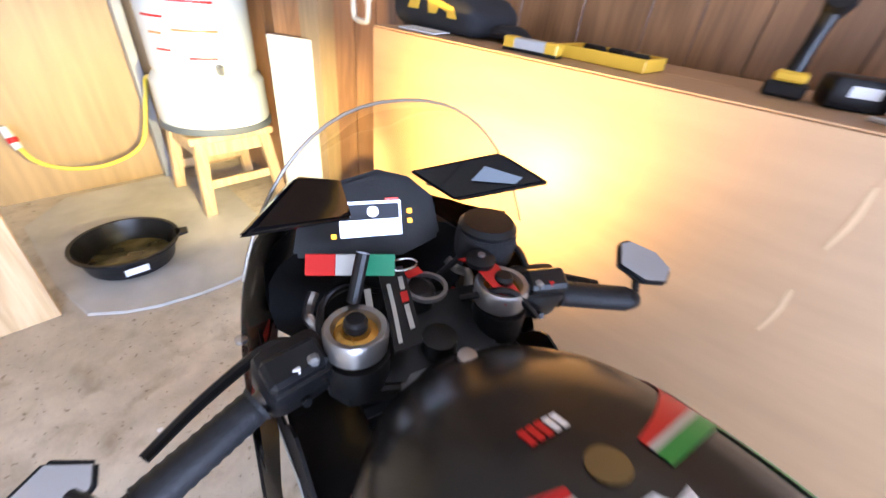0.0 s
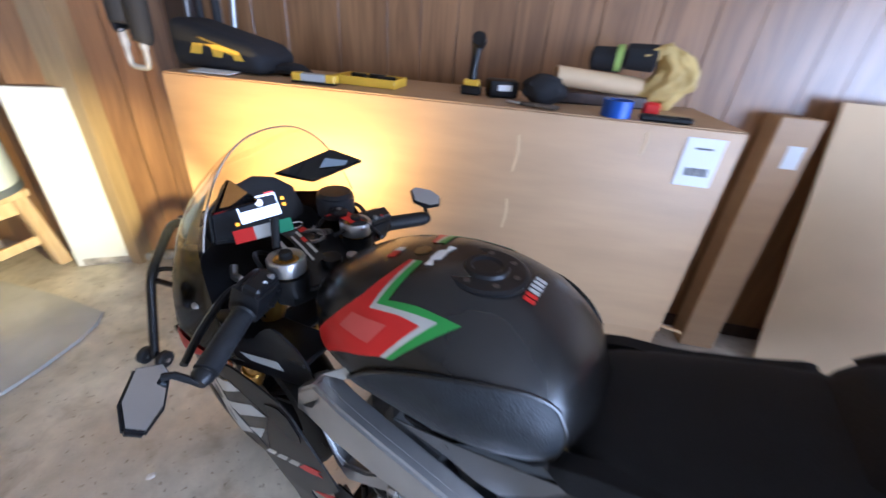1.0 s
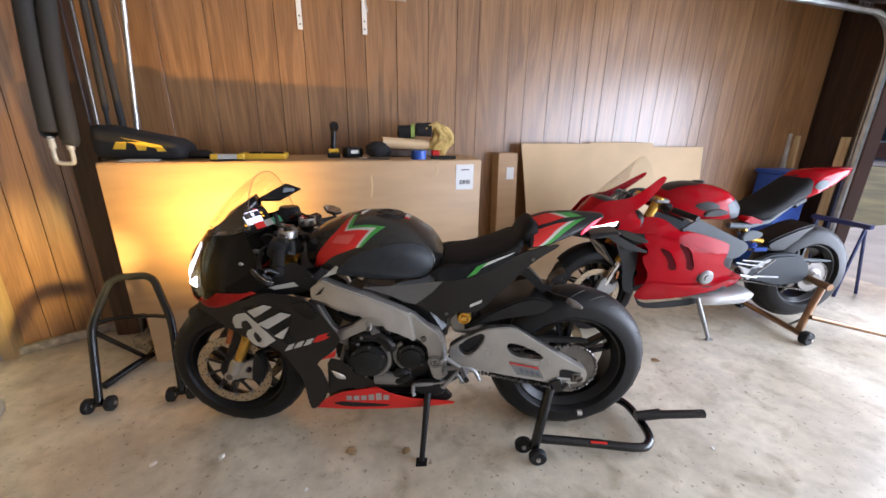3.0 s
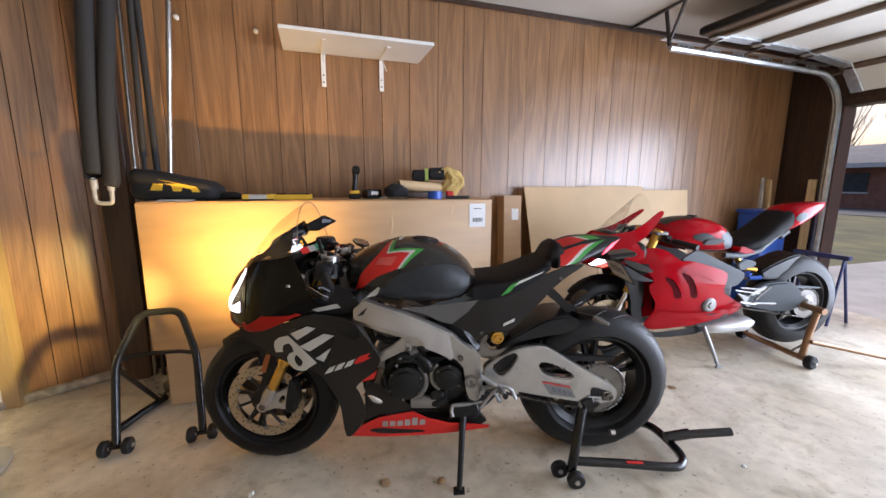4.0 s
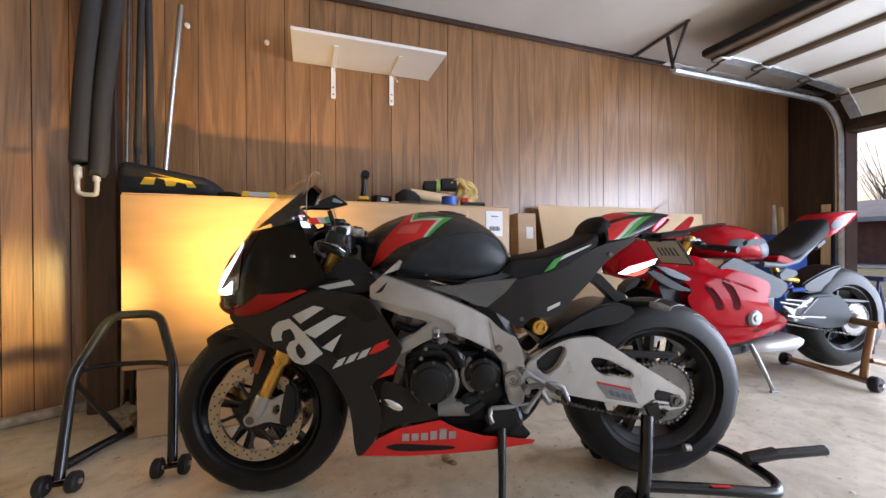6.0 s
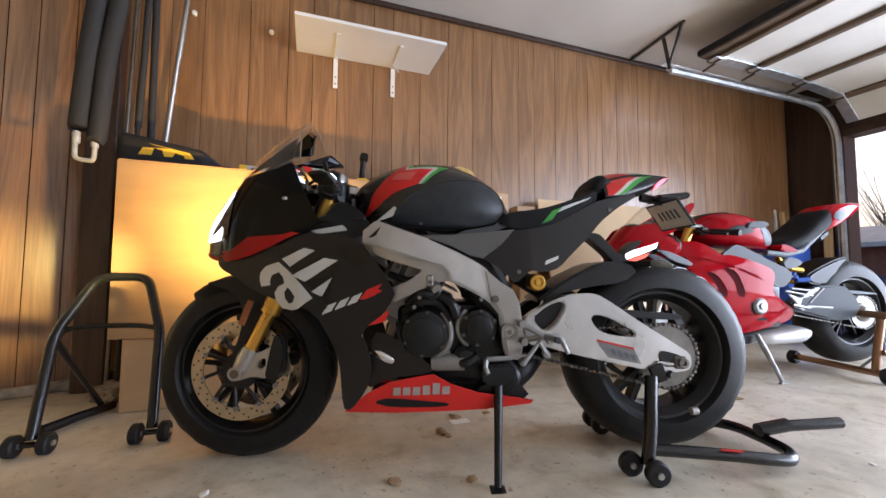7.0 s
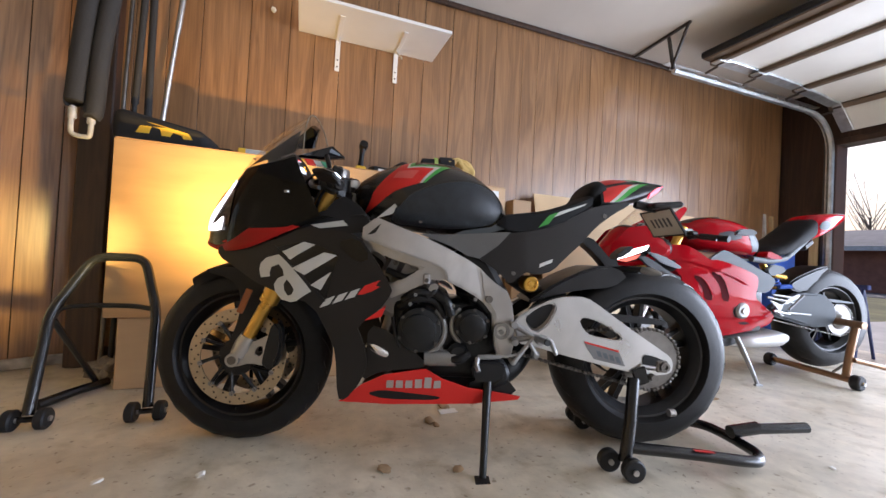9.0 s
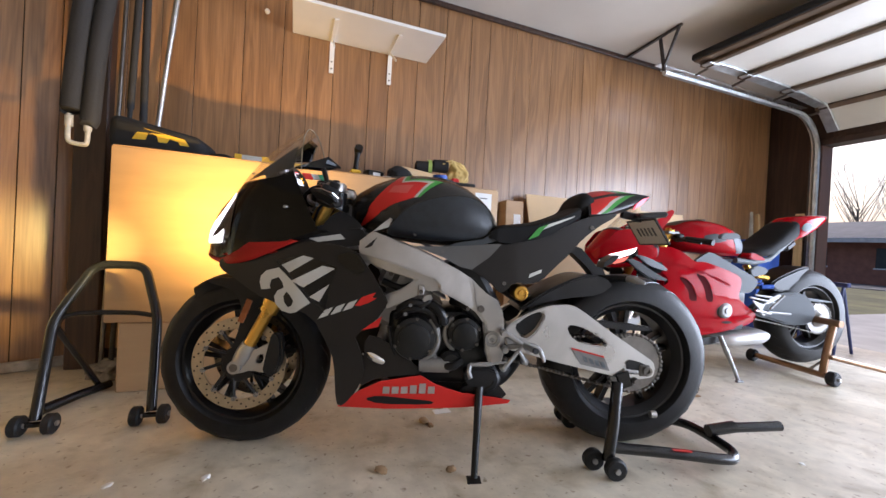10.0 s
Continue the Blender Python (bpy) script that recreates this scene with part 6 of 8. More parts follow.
RSIDE = [(0.085, 0.80), (0.20, 0.815), (0.295, 0.822), (0.359, 0.80), (0.44, 0.735), (0.498, 0.742), (0.628, 0.709), (0.782, 0.660), (0.792, 0.62), (0.757, 0.526), (0.85, 0.475), (1.012, 0.398), (0.975, 0.345), (0.898, 0.325), (0.68, 0.285), (0.475, 0.258), (0.31, 0.25), (0.25, 0.295), (0.29, 0.45), (0.216, 0.571), (0.26, 0.616), (0.205, 0.68), (0.10, 0.73)]
for s in (-1, 1):
    rsf = part("side_fairing", sheet(RSIDE, bend(red_flank, s), 0.005, 0.03, 1), REDG, rbike, "gloss red side fairing with two vents")
    on = lambda nm, pts, m, lab="", r=1, out=0.002: part(nm, sheet(pts, bend(lambda a, b: red_flank(a, b) + out, s), 0.001, 0.03, r), m, rsf, lab)
    # The shade inside each vent is a flat dark red patch on the panel.
    DKRED = mat("vent_shadow_red", (0.075, 0.003, 0.005), 0.6, spec=0.05)
    on("side_vent", [(0.305, 0.645), (0.375, 0.63), (0.452, 0.50), (0.39, 0.50), (0.375, 0.565)], DKRED, "flat dark red vent patch, recess shade in the colour")
    on("side_vent", [(0.42, 0.675), (0.505, 0.65), (0.565, 0.495), (0.505, 0.50), (0.49, 0.58)], DKRED, "flat dark red vent patch, recess shade in the colour")
    on("vent_lip", [(0.325, 0.64), (0.385, 0.655), (0.455, 0.53), (0.445, 0.515), (0.375, 0.625)], REDG, "", 1, 0.012)
    on("vent_lip", [(0.43, 0.665), (0.515, 0.668), (0.57, 0.525), (0.555, 0.51), (0.50, 0.645)], REDG, "", 1, 0.012)
    # Slot and clutch opening are flat black patches, their dark inside only colour.
    on("slot", [(0.66, 0.365), (0.72, 0.375), (0.78, 0.36), (0.72, 0.352)], BLACK, "dark slot")
    on("clutch_opening", [(0.60, 0.47), (0.70, 0.485), (0.72, 0.465), (0.69, 0.42), (0.63, 0.40), (0.60, 0.43)], BLACK, "flat black patch drawn for the engine cover opening")
    part("engine_cover", lathe([(0.048, s * 0.19), (0.048, s * 0.215), (0.036, s * 0.225), (0.02, s * 0.225), (0.018, s * 0.232), (0.0001, s * 0.233)], (0.66, 0, 0.444), 28), ALUD, rsf, "round grey engine cover")
    on("flank_ridge", [(0.10, 0.745), (0.28, 0.745), (0.46, 0.70), (0.60, 0.655), (0.70, 0.605), (0.70, 0.595), (0.59, 0.638), (0.45, 0.685), (0.28, 0.725), (0.10, 0.725)], REDG, "raised fold", 1, 0.014)
    on("flank_ridge", [(0.30, 0.42), (0.55, 0.385), (0.80, 0.40), (0.97, 0.39), (0.96, 0.375), (0.80, 0.382), (0.55, 0.365), (0.30, 0.40)], REDG, "raised fold", 1, 0.012)
    part("inner_black", sheet([(0.06, 0.68), (0.21, 0.655), (0.235, 0.53), (0.215, 0.41), (0.25, 0.30), (0.16, 0.34), (0.14, 0.50)], bend(lambda a, b: 0.14, s), 0.005, 0.04, 1), BLACK, rbike, "black inner fairing")
    part("upper_duct", sheet([(0.05, 0.70), (0.215, 0.75), (0.235, 0.66), (0.085, 0.65)], bend(lambda a, b: red_flank(a, b) + 0.004, s), 0.002, 0.04, 1), BLACK, rbike, "black duct behind the headlight")
    part("frame_cover", sheet([(0.45, 0.738), (0.52, 0.785), (0.571, 0.806), (0.70, 0.750), (0.80, 0.705), (0.93, 0.650), (0.94, 0.61), (0.88, 0.550), (0.80, 0.56), (0.775, 0.62), (0.70, 0.66), (0.55, 0.70)], bend(lambda a, b: 0.172, s), 0.02, 0.04, 1), GREYP, rbike, "grey frame cover")
    part("subframe_rail", tube([(0.80, s * 0.13, 0.76), (0.95, s * 0.12, 0.75), (1.10, s * 0.10, 0.78), (1.22, s * 0.08, 0.86), (1.33, s * 0.06, 0.93)], 0.018, 10), GREYP, rbike, "grey subframe rail")
    part("belly_pan", sheet([(0.25, 0.30), (0.31, 0.24), (0.475, 0.247), (0.72, 0.27), (0.70, 0.22), (0.45, 0.20), (0.30, 0.21)], bend(lambda a, b: 0.14, s), 0.006, 0.04, 1), BLACK, rbike, "black lower belly")
REXH = loft([(0.70, 0.262, 0.23, 0.20, 0.10), (0.80, 0.285, 0.24, 0.195, 0.15), (1.03, 0.312, 0.26, 0.205, 0.16), (1.10, 0.30, 0.27, 0.23, 0.14), (1.13, 0.275, 0.27, 0.265, 0.12)], 24, 16, 3.5)
part("exhaust_shroud", REXH, mat("satin_shroud", (0.50, 0.50, 0.50), 0.35, 0.3, 0.08, 8), rbike, "satin grey exhaust shroud under the engine")
part("engine", box((0.42, 0.26, 0.30), (0.70, 0, 0.45), 0.03, seg=2), ENGINE, rbike, "dark engine behind the fairing")
rkick = tube([(0.685, -0.16, 0.275), (0.70, -0.19, 0.20), (0.74, -0.215, 0.09), (0.77, -0.225, 0.012)], [0.013, 0.016, 0.012, 0.010], 10)
box((0.05, 0.02, 0.012), (0.775, -0.228, 0.007), 0.003, None, rkick)
part("side_stand", rkick, ALUD, rbike, "bare metal side stand")
RT = [(0.33, 0.90, 0.88, 0.86, 0.05), (0.38, 0.955, 0.88, 0.83, 0.12), (0.46, 0.995, 0.88, 0.80, 0.16), (0.56, 1.012, 0.88, 0.79, 0.18), (0.68, 1.005, 0.87, 0.78, 0.185), (0.78, 0.975, 0.86, 0.775, 0.165), (0.85, 0.92, 0.84, 0.775, 0.13), (0.90, 0.84, 0.81, 0.77, 0.07)]
rtank = part("fuel_tank", loft(RT, 36, 30, 2.5), REDG, rbike, "gloss red fuel tank", 60)
rts, rtt = body_side(RT, 2.5), body_top(RT, 2.5)
for s in (-1, 1):
    part("tank_panel", sheet([(0.72, 0.90), (0.80, 0.93), (0.85, 0.87), (0.86, 0.81), (0.80, 0.80), (0.75, 0.84)], bend(rts, s), 0.001, 0.02, 0), GREYP, rtank, "grey tank panel")
    # Black patch put on the tank where the dark grip end shows.
    part("tank_dark", sheet([(0.50, 0.90), (0.60, 0.925), (0.68, 0.885), (0.60, 0.86), (0.54, 0.87)], bend(rts, s), 0.001, 0.02, 1), BLACK, rtank, "flat black patch drawn for the dark grip end")
part("tank_top", top_sheet([(0.40, -0.06), (0.56, -0.09), (0.62, -0.05), (0.62, 0.05), (0.56, 0.09), (0.40, 0.06)], rtt), BLACK, rtank, "black top cover")
part("filler_cap", lathe([(0.001, 0.02), (0.03, 0.02), (0.036, 0.014), (0.036, 0)], (0.64, 0, 1.0), 24, axis="z"), BLACK, rtank)
RSEAT = [(0.90, 0.82, 0.80, 0.77, 0.06), (0.97, 0.845, 0.81, 0.775, 0.12), (1.06, 0.875, 0.83, 0.785, 0.135), (1.15, 0.93, 0.87, 0.82, 0.13), (1.25, 1.01, 0.93, 0.87, 0.12), (1.32, 1.06, 0.98, 0.91, 0.115), (1.37, 1.07, 1.01, 0.94, 0.10)]
part("seat", loft(RSEAT, 28, 24, 3.2), SEATM, rbike, "black seat rising to the tail", 60)
RTAIL = [(1.30, 1.05, 0.99, 0.90, 0.10), (1.36, 1.085, 1.01, 0.92, 0.118), (1.44, 1.10, 1.03, 0.955, 0.11), (1.53, 1.108, 1.06, 1.0, 0.09), (1.62, 1.112, 1.085, 1.055, 0.065), (1.66, 1.112, 1.10, 1.088, 0.04)]
rtl = part("tail_cowl", loft(RTAIL, 28, 18, 3.4), REDG, rbike, "gloss red tail", 60)
part("tail_pad", sheet([(1.33, 0.99), (1.36, 1.04), (1.42, 1.04), (1.44, 1.01), (1.40, 0.975)], bend(body_side(RTAIL, 3.4, 0.003), -1), 0.001, 0.03, 1), GREYP, rtl, "pale grey tail inlet")
part("under_tail", box((0.10, 0.09, 0.05), (1.36, 0, 0.885), 0.015, pose(0, 0, 0, 0, -35, 0)), BLACK, rbike, "black undertail")
part("seat_red_panel", slab([(0.90, 0.785), (0.93, 0.82), (1.02, 0.79), (1.05, 0.77), (0.95, 0.765)], -0.135, 0.135, 0.006), REDG, rbike, "red panel under the seat")
part("swingarm", slab([(0.94, 0.46), (1.10, 0.53), (1.17, 0.56), (1.36, 0.565), (1.44, 0.50), (1.47, 0.42), (1.42, 0.35), (1.25, 0.345), (1.10, 0.38), (0.96, 0.41)], -0.15, -0.09, 0.014, 1), GREYF, rbike, "single-sided grey swingarm")
part("chain_guard", slab([(1.38, 0.535), (1.60, 0.515), (1.61, 0.505), (1.40, 0.51)], -0.145, -0.125, 0.003), GREYP, rbike)
part("rear_hugger", slab([(1.15, 0.62), (1.25, 0.675), (1.40, 0.735), (1.50, 0.75), (1.40, 0.67), (1.36, 0.59), (1.28, 0.56), (1.18, 0.57)], -0.09, 0.09, 0.012), BLACK, rbike, "black rear hugger")
shk = part("shock_absorber", tube([(0.965, -0.06, 0.735), (1.045, -0.085, 0.585)], 0.020, 14), GOLD, rbike, "gold rear shock")
coil = [(0.985 + 0.05 * t + 0.034 * math.cos(t * 31) * 0.88, -0.066 - 0.015 * t + 0.034 * math.sin(t * 31), 0.70 - 0.095 * t + 0.034 * math.cos(t * 31) * 0.46) for t in [k / 60 for k in range(61)]]
part("spring", tube(coil, 0.007, 6), BLUE, shk, "blue coil spring")
part("preload_knob", rod((1.03, -0.12, 0.592), (1.10, -0.14, 0.60), 0.014, 12), BLUE, shk, "blue adjuster knob")
part("reservoir", rod((0.98, -0.125, 0.665), (1.055, -0.135, 0.655), 0.017, 14), GOLD, shk, "gold reservoir")
part("subframe_bracket", slab([(0.88, 0.70), (0.93, 0.735), (1.02, 0.72), (1.03, 0.69), (0.96, 0.665), (0.90, 0.66)], -0.165, -0.14, 0.006, 1), GREYP, rbike, "grey cast subframe bracket")
for p_, q_ in (((0.86, -0.19, 0.53), (1.05, -0.195, 0.50)), ((0.90, -0.19, 0.545), (1.08, -0.195, 0.53)), ((1.02, -0.195, 0.46), (1.12, -0.20, 0.55)), ((1.0, -0.2, 0.44), (1.17, -0.205, 0.43))):
    part("footrest_bar", rod(p_, q_, 0.007, 8), ALUD, rbike, "machined rod of the foot controls")
part("footrest", slab([(0.86, 0.52), (0.98, 0.48), (1.10, 0.54), (1.09, 0.56), (0.99, 0.52), (0.95, 0.44), (0.99, 0.42), (0.96, 0.41), (0.92, 0.47)], -0.20, -0.188, 0.003), ALUD, rbike, "machined footrest plate")
part("gear_rod", rod((0.90, -0.2, 0.45), (1.02, -0.2, 0.43), 0.006, 8), ALU, rbike)
for s in (-1, 1):
    rb = part("handlebar", rod((0.33, 0.10 * s, 0.885), (0.40, 0.33 * s, 0.855), 0.011, 12), STEEL, rbike, "black handlebar")
    part("grip", rod((0.36, 0.20 * s, 0.872), (0.405, 0.345 * s, 0.853), 0.018, 14), GRIP, rb, "black rubber grip")
    part("switch_block", box((0.05, 0.05, 0.05), (0.345, 0.155 * s, 0.88), 0.01), BLACK, rb)
    part("lever", tube(smooth_line([(0.30, 0.15 * s, 0.875), (0.30, 0.25 * s, 0.86), (0.33, 0.34 * s, 0.845)]), 0.007, 8), BLACK, rb)
    part("bar_mirror", slab([(0.40, 0.875), (0.43, 0.91), (0.52, 0.915), (0.56, 0.895), (0.50, 0.875)], 0.36 * s, 0.385 * s, 0.006, 1), BLACK, rb, "black bar-end mirror")
part("top_yoke", box((0.09, 0.26, 0.025), (0.335, 0, 0.91), 0.008), ALUD, rbike)

# red bike's stand
def roller(parent, at, r=0.045, w=0.035, axis="y"):
    h = part("roller", lathe([(r * 0.3, -w / 2), (r * 0.85, -w / 2), (r, -w / 3), (r, w / 3), (r * 0.85, w / 2), (r * 0.3, w / 2)], at, 22, axis=axis), GRIP, parent, "black rubber roller")
    part("roller_axle", lathe([(0.0001, -w * 0.75), (r * 0.25, -w * 0.75), (r * 0.25, w * 0.75), (0.0001, w * 0.75)], at, 10, axis=axis), ALU, h)
    return h


bst = thing("paddock_stand", "bronze painted single-sided stand under the red motorcycle", "paddock stand")
part("cross_bar", rod((3.495, 0.27, 0.05), (3.395, -0.20, 0.05), 0.02, 12), BRONZE, bst)
part("upright", tube([(3.405, -0.165, 0.05), (3.44, -0.165, 0.20), (3.50, -0.165, 0.385)], 0.021, 12), BRONZE, bst)
part("spindle", rod((3.475, -0.215, 0.385), (3.535, 0.03, 0.392), 0.022, 14), BRONZE, bst)
part("handle", rod((3.43, -0.19, 0.17), (4.0, -0.42, 0.05), 0.016, 12), BRONZE, bst, "long bronze handle")
part("brace", rod((3.41, -0.10, 0.07), (3.44, -0.16, 0.15), 0.008, 8), ALUD, bst)
roller(bst, (3.50, 0.30, 0.045), 0.045, 0.05)
roller(bst, (3.385, -0.228, 0.045), 0.045, 0.05)

# ---- rear stand of the black motorcycle ----
def roller_at(parent, at, r, w, yaw):
    m = pose(*at, 0, 0, yaw)
    h = part("roller", lathe([(r * 0.3, -w / 2), (r * 0.85, -w / 2), (r, -w / 3), (r, w / 3), (r * 0.85, w / 2), (r * 0.3, w / 2)], (0, 0, 0), 24), GRIP, parent, "black rubber roller")
    h.matrix_basis = m
    part("roller_axle", lathe([(0.0001, -w * 0.7), (r * 0.26, -w * 0.7), (r * 0.26, w * 0.7), (0.0001, w * 0.7)], (0, 0, 0), 12), ALU, h)
    return h


def bent(pts, r, n=5):
    """A line with its corners rounded."""
    p = [Vector(a) for a in pts]
    out = [p[0]]
    for a, b, c in zip(p, p[1:], p[2:]):
        u, v = (a - b).normalized(), (c - b).normalized()
        q0, q1 = b + u * r, b + v * r
        out += [(q0 * (1 - t) + b * t) * (1 - t) + (b * (1 - t) + q1 * t) * t for t in [k / n for k in range(n + 1)]]
    return out + [p[-1]]


rst = thing("paddock_stand", "black tubular rear paddock stand holding the black motorcycle", "paddock stand")
part("u_tube", tube(smooth_line([(1.225, -0.575, 0.085), (1.45, -0.64, 0.065), (1.63, -0.692, 0.045), (1.70, -0.69, 0.04), (1.755, -0.63, 0.04), (1.79, -0.47, 0.04), (1.76, -0.40, 0.04), (1.66, -0.345, 0.05), (1.32, -0.235, 0.085)], 8), 0.0185, 14), STANDB, rst, "bent black tube")
for (x, y), tip in (((1.215, -0.585), (1.290, -0.535)), ((1.315, -0.225), (1.385, -0.205))):
    part("upright", tube([(x, y, 0.045), (x + 0.02, y + 0.005, 0.16), (tip[0], tip[1], 0.29)], 0.02, 14), STANDB, rst)
    part("spool_fork", box((0.05, 0.012, 0.06), (tip[0] + 0.03, tip[1], 0.298), 0.004, pose(0, 0, 0, 0, -20, -18)), STANDB, rst)
for x, y in ((1.213, -0.622), (1.185, -0.548), (1.318, -0.262), (1.335, -0.19)):
    roller_at(rst, (x, y, 0.036), 0.036, 0.03, -18)
part("handle_socket", rod((1.735, -0.57, 0.078), (1.84, -0.60, 0.095), 0.023, 14), STANDB, rst)
part("handle", rod((1.80, -0.59, 0.09), (2.03, -0.655, 0.10), 0.019, 14), STANDB, rst, "straight black handle")
part("reach_bolt", rod((1.40, -0.585, 0.185), (1.42, -0.59, 0.185), 0.012, 12), ALU, rst)
part("paint_scuff", box((0.07, 0.012, 0.002), (1.47, -0.662, 0.083), 0, pose(0, 0, 0, 0, 5, -15)), REDM, rst, "worn red sticker")

# ---- front stand by the wall ----
fst = thing("paddock_stand", "black tubular front stand with castors beside the boxes", "paddock stand")
part("hoop", tube(bent([(-0.655, 0.19, 0.05), (-0.665, 0.30, 0.385), (-0.575, 0.385, 0.60), (-0.405, 0.38, 0.60), (-0.33, 0.29, 0.395), (-0.31, 0.19, 0.05)], 0.05), 0.0175, 14), STANDB, fst, "bent black tube hoop")
part("cross_bar", tube(smooth_line([(-0.66, 0.305, 0.36), (-0.64, 0.32, 0.40), (-0.56, 0.33, 0.41), (-0.42, 0.32, 0.41), (-0.345, 0.305, 0.40)]), 0.010, 10), STANDB, fst)
part("brace", rod((-0.655, 0.30, 0.36), (-0.63, 0.60, 0.04), 0.012, 10), STANDB, fst)
part("floor_bar", tube([(-0.72, 0.37, 0.02), (-0.66, 0.50, 0.025), (-0.60, 0.64, 0.02)], [0.02, 0.018, 0.018], 10), STANDB, fst)
for x in (-0.702, -0.612, -0.358, -0.270):
    roller_at(fst, (x, 0.19, 0.036), 0.036, 0.032, 90 - 4)
for x0, x1 in ((-0.702, -0.612), (-0.358, -0.270)):
    part("castor_axle", rod((x0, 0.19, 0.036), (x1, 0.19, 0.036), 0.010, 10), STANDB, fst)

# ---- shelf ----
shelf = thing("wall_shelf", "white laminate shelf on two white metal brackets", "shelf")
part("board", box((0.915, 0.40, 0.02), (0.562, 0.935, 2.09), 0.002), WHITE, shelf)
for x in (0.355, 0.749):
    br = part("bracket", box((0.03, 0.006, 0.21), (x, WALL_Y - 0.006, 1.975), 0.001), WHITE, shelf, "white pressed steel bracket")
    part("bracket_arm", box((0.026, 0.30, 0.006), (x, 0.985, 2.076), 0.001), WHITE, br)
    part("bracket_web", box((0.006, 0.25, 0.012), (x, 1.04, 2.03), 0.001, pose(0, 0, 0, 35, 0, 0)), WHITE, br)
    for z in (1.90, 1.945):
        part("screw", lathe([(0.0001, -0.012), (0.005, -0.011), (0.006, -0.008), (0.006, 0)], (x, WALL_Y, z), 10), STEEL, br)
for x, z in ((-0.482, 2.2), (-0.049, 2.172)):
    solid("wall_hook", lathe([(0.0001, -0.03), (0.012, -0.027), (0.016, -0.015), (0.009, -0.004), (0.012, 0.0)], (x, WALL_Y, z), 14), WHITE, "small white knob screwed to the panelling", "hook", "wall knobs")

# ---- pipes and poles in the corner ----
# Very dark upright filling the dark gap between panelling and boxes.
post = setting("corner_post", box((0.14, 0.08, CEIL_Z), (-0.84, 1.0, CEIL_Z / 2), 0.006), DARKWOOD, "very dark brown post filling the dark gap in the corner", "post")
hose = thing("hanging_pipes", "two grey foam-wrapped pipes joined by a white plastic bend", "pipe")
part("pipe", tube(smooth_line([(-0.772, 0.60, 1.262), (-0.770, 0.603, 1.30), (-0.755, 0.605, 1.6), (-0.722, 0.62, 2.05), (-0.68, 0.63, 2.55)]), [0.030] + [0.037] * 23 + [0.036], 16), FOAMT, hose, "dark grey foam-wrapped pipe")
part("pipe", tube(smooth_line([(-0.712, 0.615, 1.222), (-0.706, 0.616, 1.26), (-0.690, 0.622, 1.6), (-0.645, 0.64, 2.05), (-0.60, 0.65, 2.55)]), [0.028] + [0.036] * 23 + [0.035], 16), FOAMT, hose, "dark grey foam-wrapped pipe")
part("bend", tube(smooth_line([(-0.775, 0.60, 1.245), (-0.778, 0.60, 1.16), (-0.772, 0.602, 1.125), (-0.735, 0.61, 1.118), (-0.715, 0.614, 1.13), (-0.714, 0.615, 1.22)]), 0.0100, 12), PVC, hose, "white plastic pipe bend")
part("collar", rod((-0.775, 0.60, 1.19), (-0.775, 0.60, 1.24), 0.015, 12), PVC, hose)
part("collar", rod((-0.714, 0.615, 1.18), (-0.714, 0.615, 1.22), 0.015, 12), PVC, hose)
for pts, r, m, lab in (([(-0.655, 0.80, 0.0), (-0.640, 0.85, 1.36), (-0.639, 0.85, 1.37), (-0.62, 0.87, 2.35)], [0.011, 0.011, 0.016, 0.016], FOAMT, "dark sleeved pole standing beside the boxes"), ([(-0.695, 0.80, 0.0), (-0.665, 0.85, 2.45)], [0.010, 0.010], STEEL, "slim dark metal pole standing beside the boxes"), ([(-0.590, 0.88, 1.125), (-0.605, 0.90, 2.38)], [0.017, 0.017], FOAMT, "black sleeved pole standing on the box"), ([(-0.548, 0.90, 1.125), (-0.500, 0.93, 1.80), (-0.498, 0.93, 1.81), (-0.468, 0.95, 2.22)], [0.0125, 0.0125, 0.0145, 0.0145], ALU, "bright telescopic metal pole leaning on the wall")):
    solid("pole", tube(pts, r, 12), m, lab, "pole", "corner poles")

# ---- boxes ----
BIGM = pose(0.385, 0.79, 0.7225, 0, 0, 1.6)
big = thing("large_cardboard_box", "large flat brown cardboard box lying on a lower box", "box", BIGM)
L, W, T = 1.985, 0.44, 0.795
part("carton", box((L, W, T), (0, 0, 0), 0.006, seg=2), CARD, big)
lab = part("shipping_label", box((0.115, 0.002, 0.155), (0.885, -W / 2 - 0.002, 0.295), 0), PAPER, big, "white shipping label with a bar code")
for k in range(9):
    part("bar_code", box((0.004 if k % 3 else 0.007, 0.001, 0.026), (0.855 + 0.008 * k, -W / 2 - 0.0036, 0.265), 0), PRINT, lab)
part("label_line", box((0.05, 0.001, 0.006), (0.885, -W / 2 - 0.0036, 0.34), 0), PRINT, lab)
for x, z, h in ((0.30, 0.19, 0.13), (0.295, -0.03, 0.12), (0.695, 0.30, 0.075)):
    part("scuff", sheet([(x, z), (x + 0.008, z + h * 0.5), (x + 0.003, z + h), (x + 0.012, z + h), (x + 0.018, z + h * 0.5), (x + 0.008, z)], lambda a, b: -W / 2 - 0.0012, 0.001, 0, 1), CARDP, big, "pale torn scuff in the cardboard")
part("top_flap", box((L - 0.01, W / 2 - 0.004, 0.004), (0, -W / 4, T / 2 + 0.003), 0.001), CARD, big)
part("top_flap", box((L - 0.01, W / 2 - 0.004, 0.004), (0, W / 4, T / 2 + 0.003), 0.001), CARD, big)
part("side_seam", box((0.004, W - 0.02, T - 0.01), (L / 2 + 0.002, 0, 0), 0.001), CARDP, big)
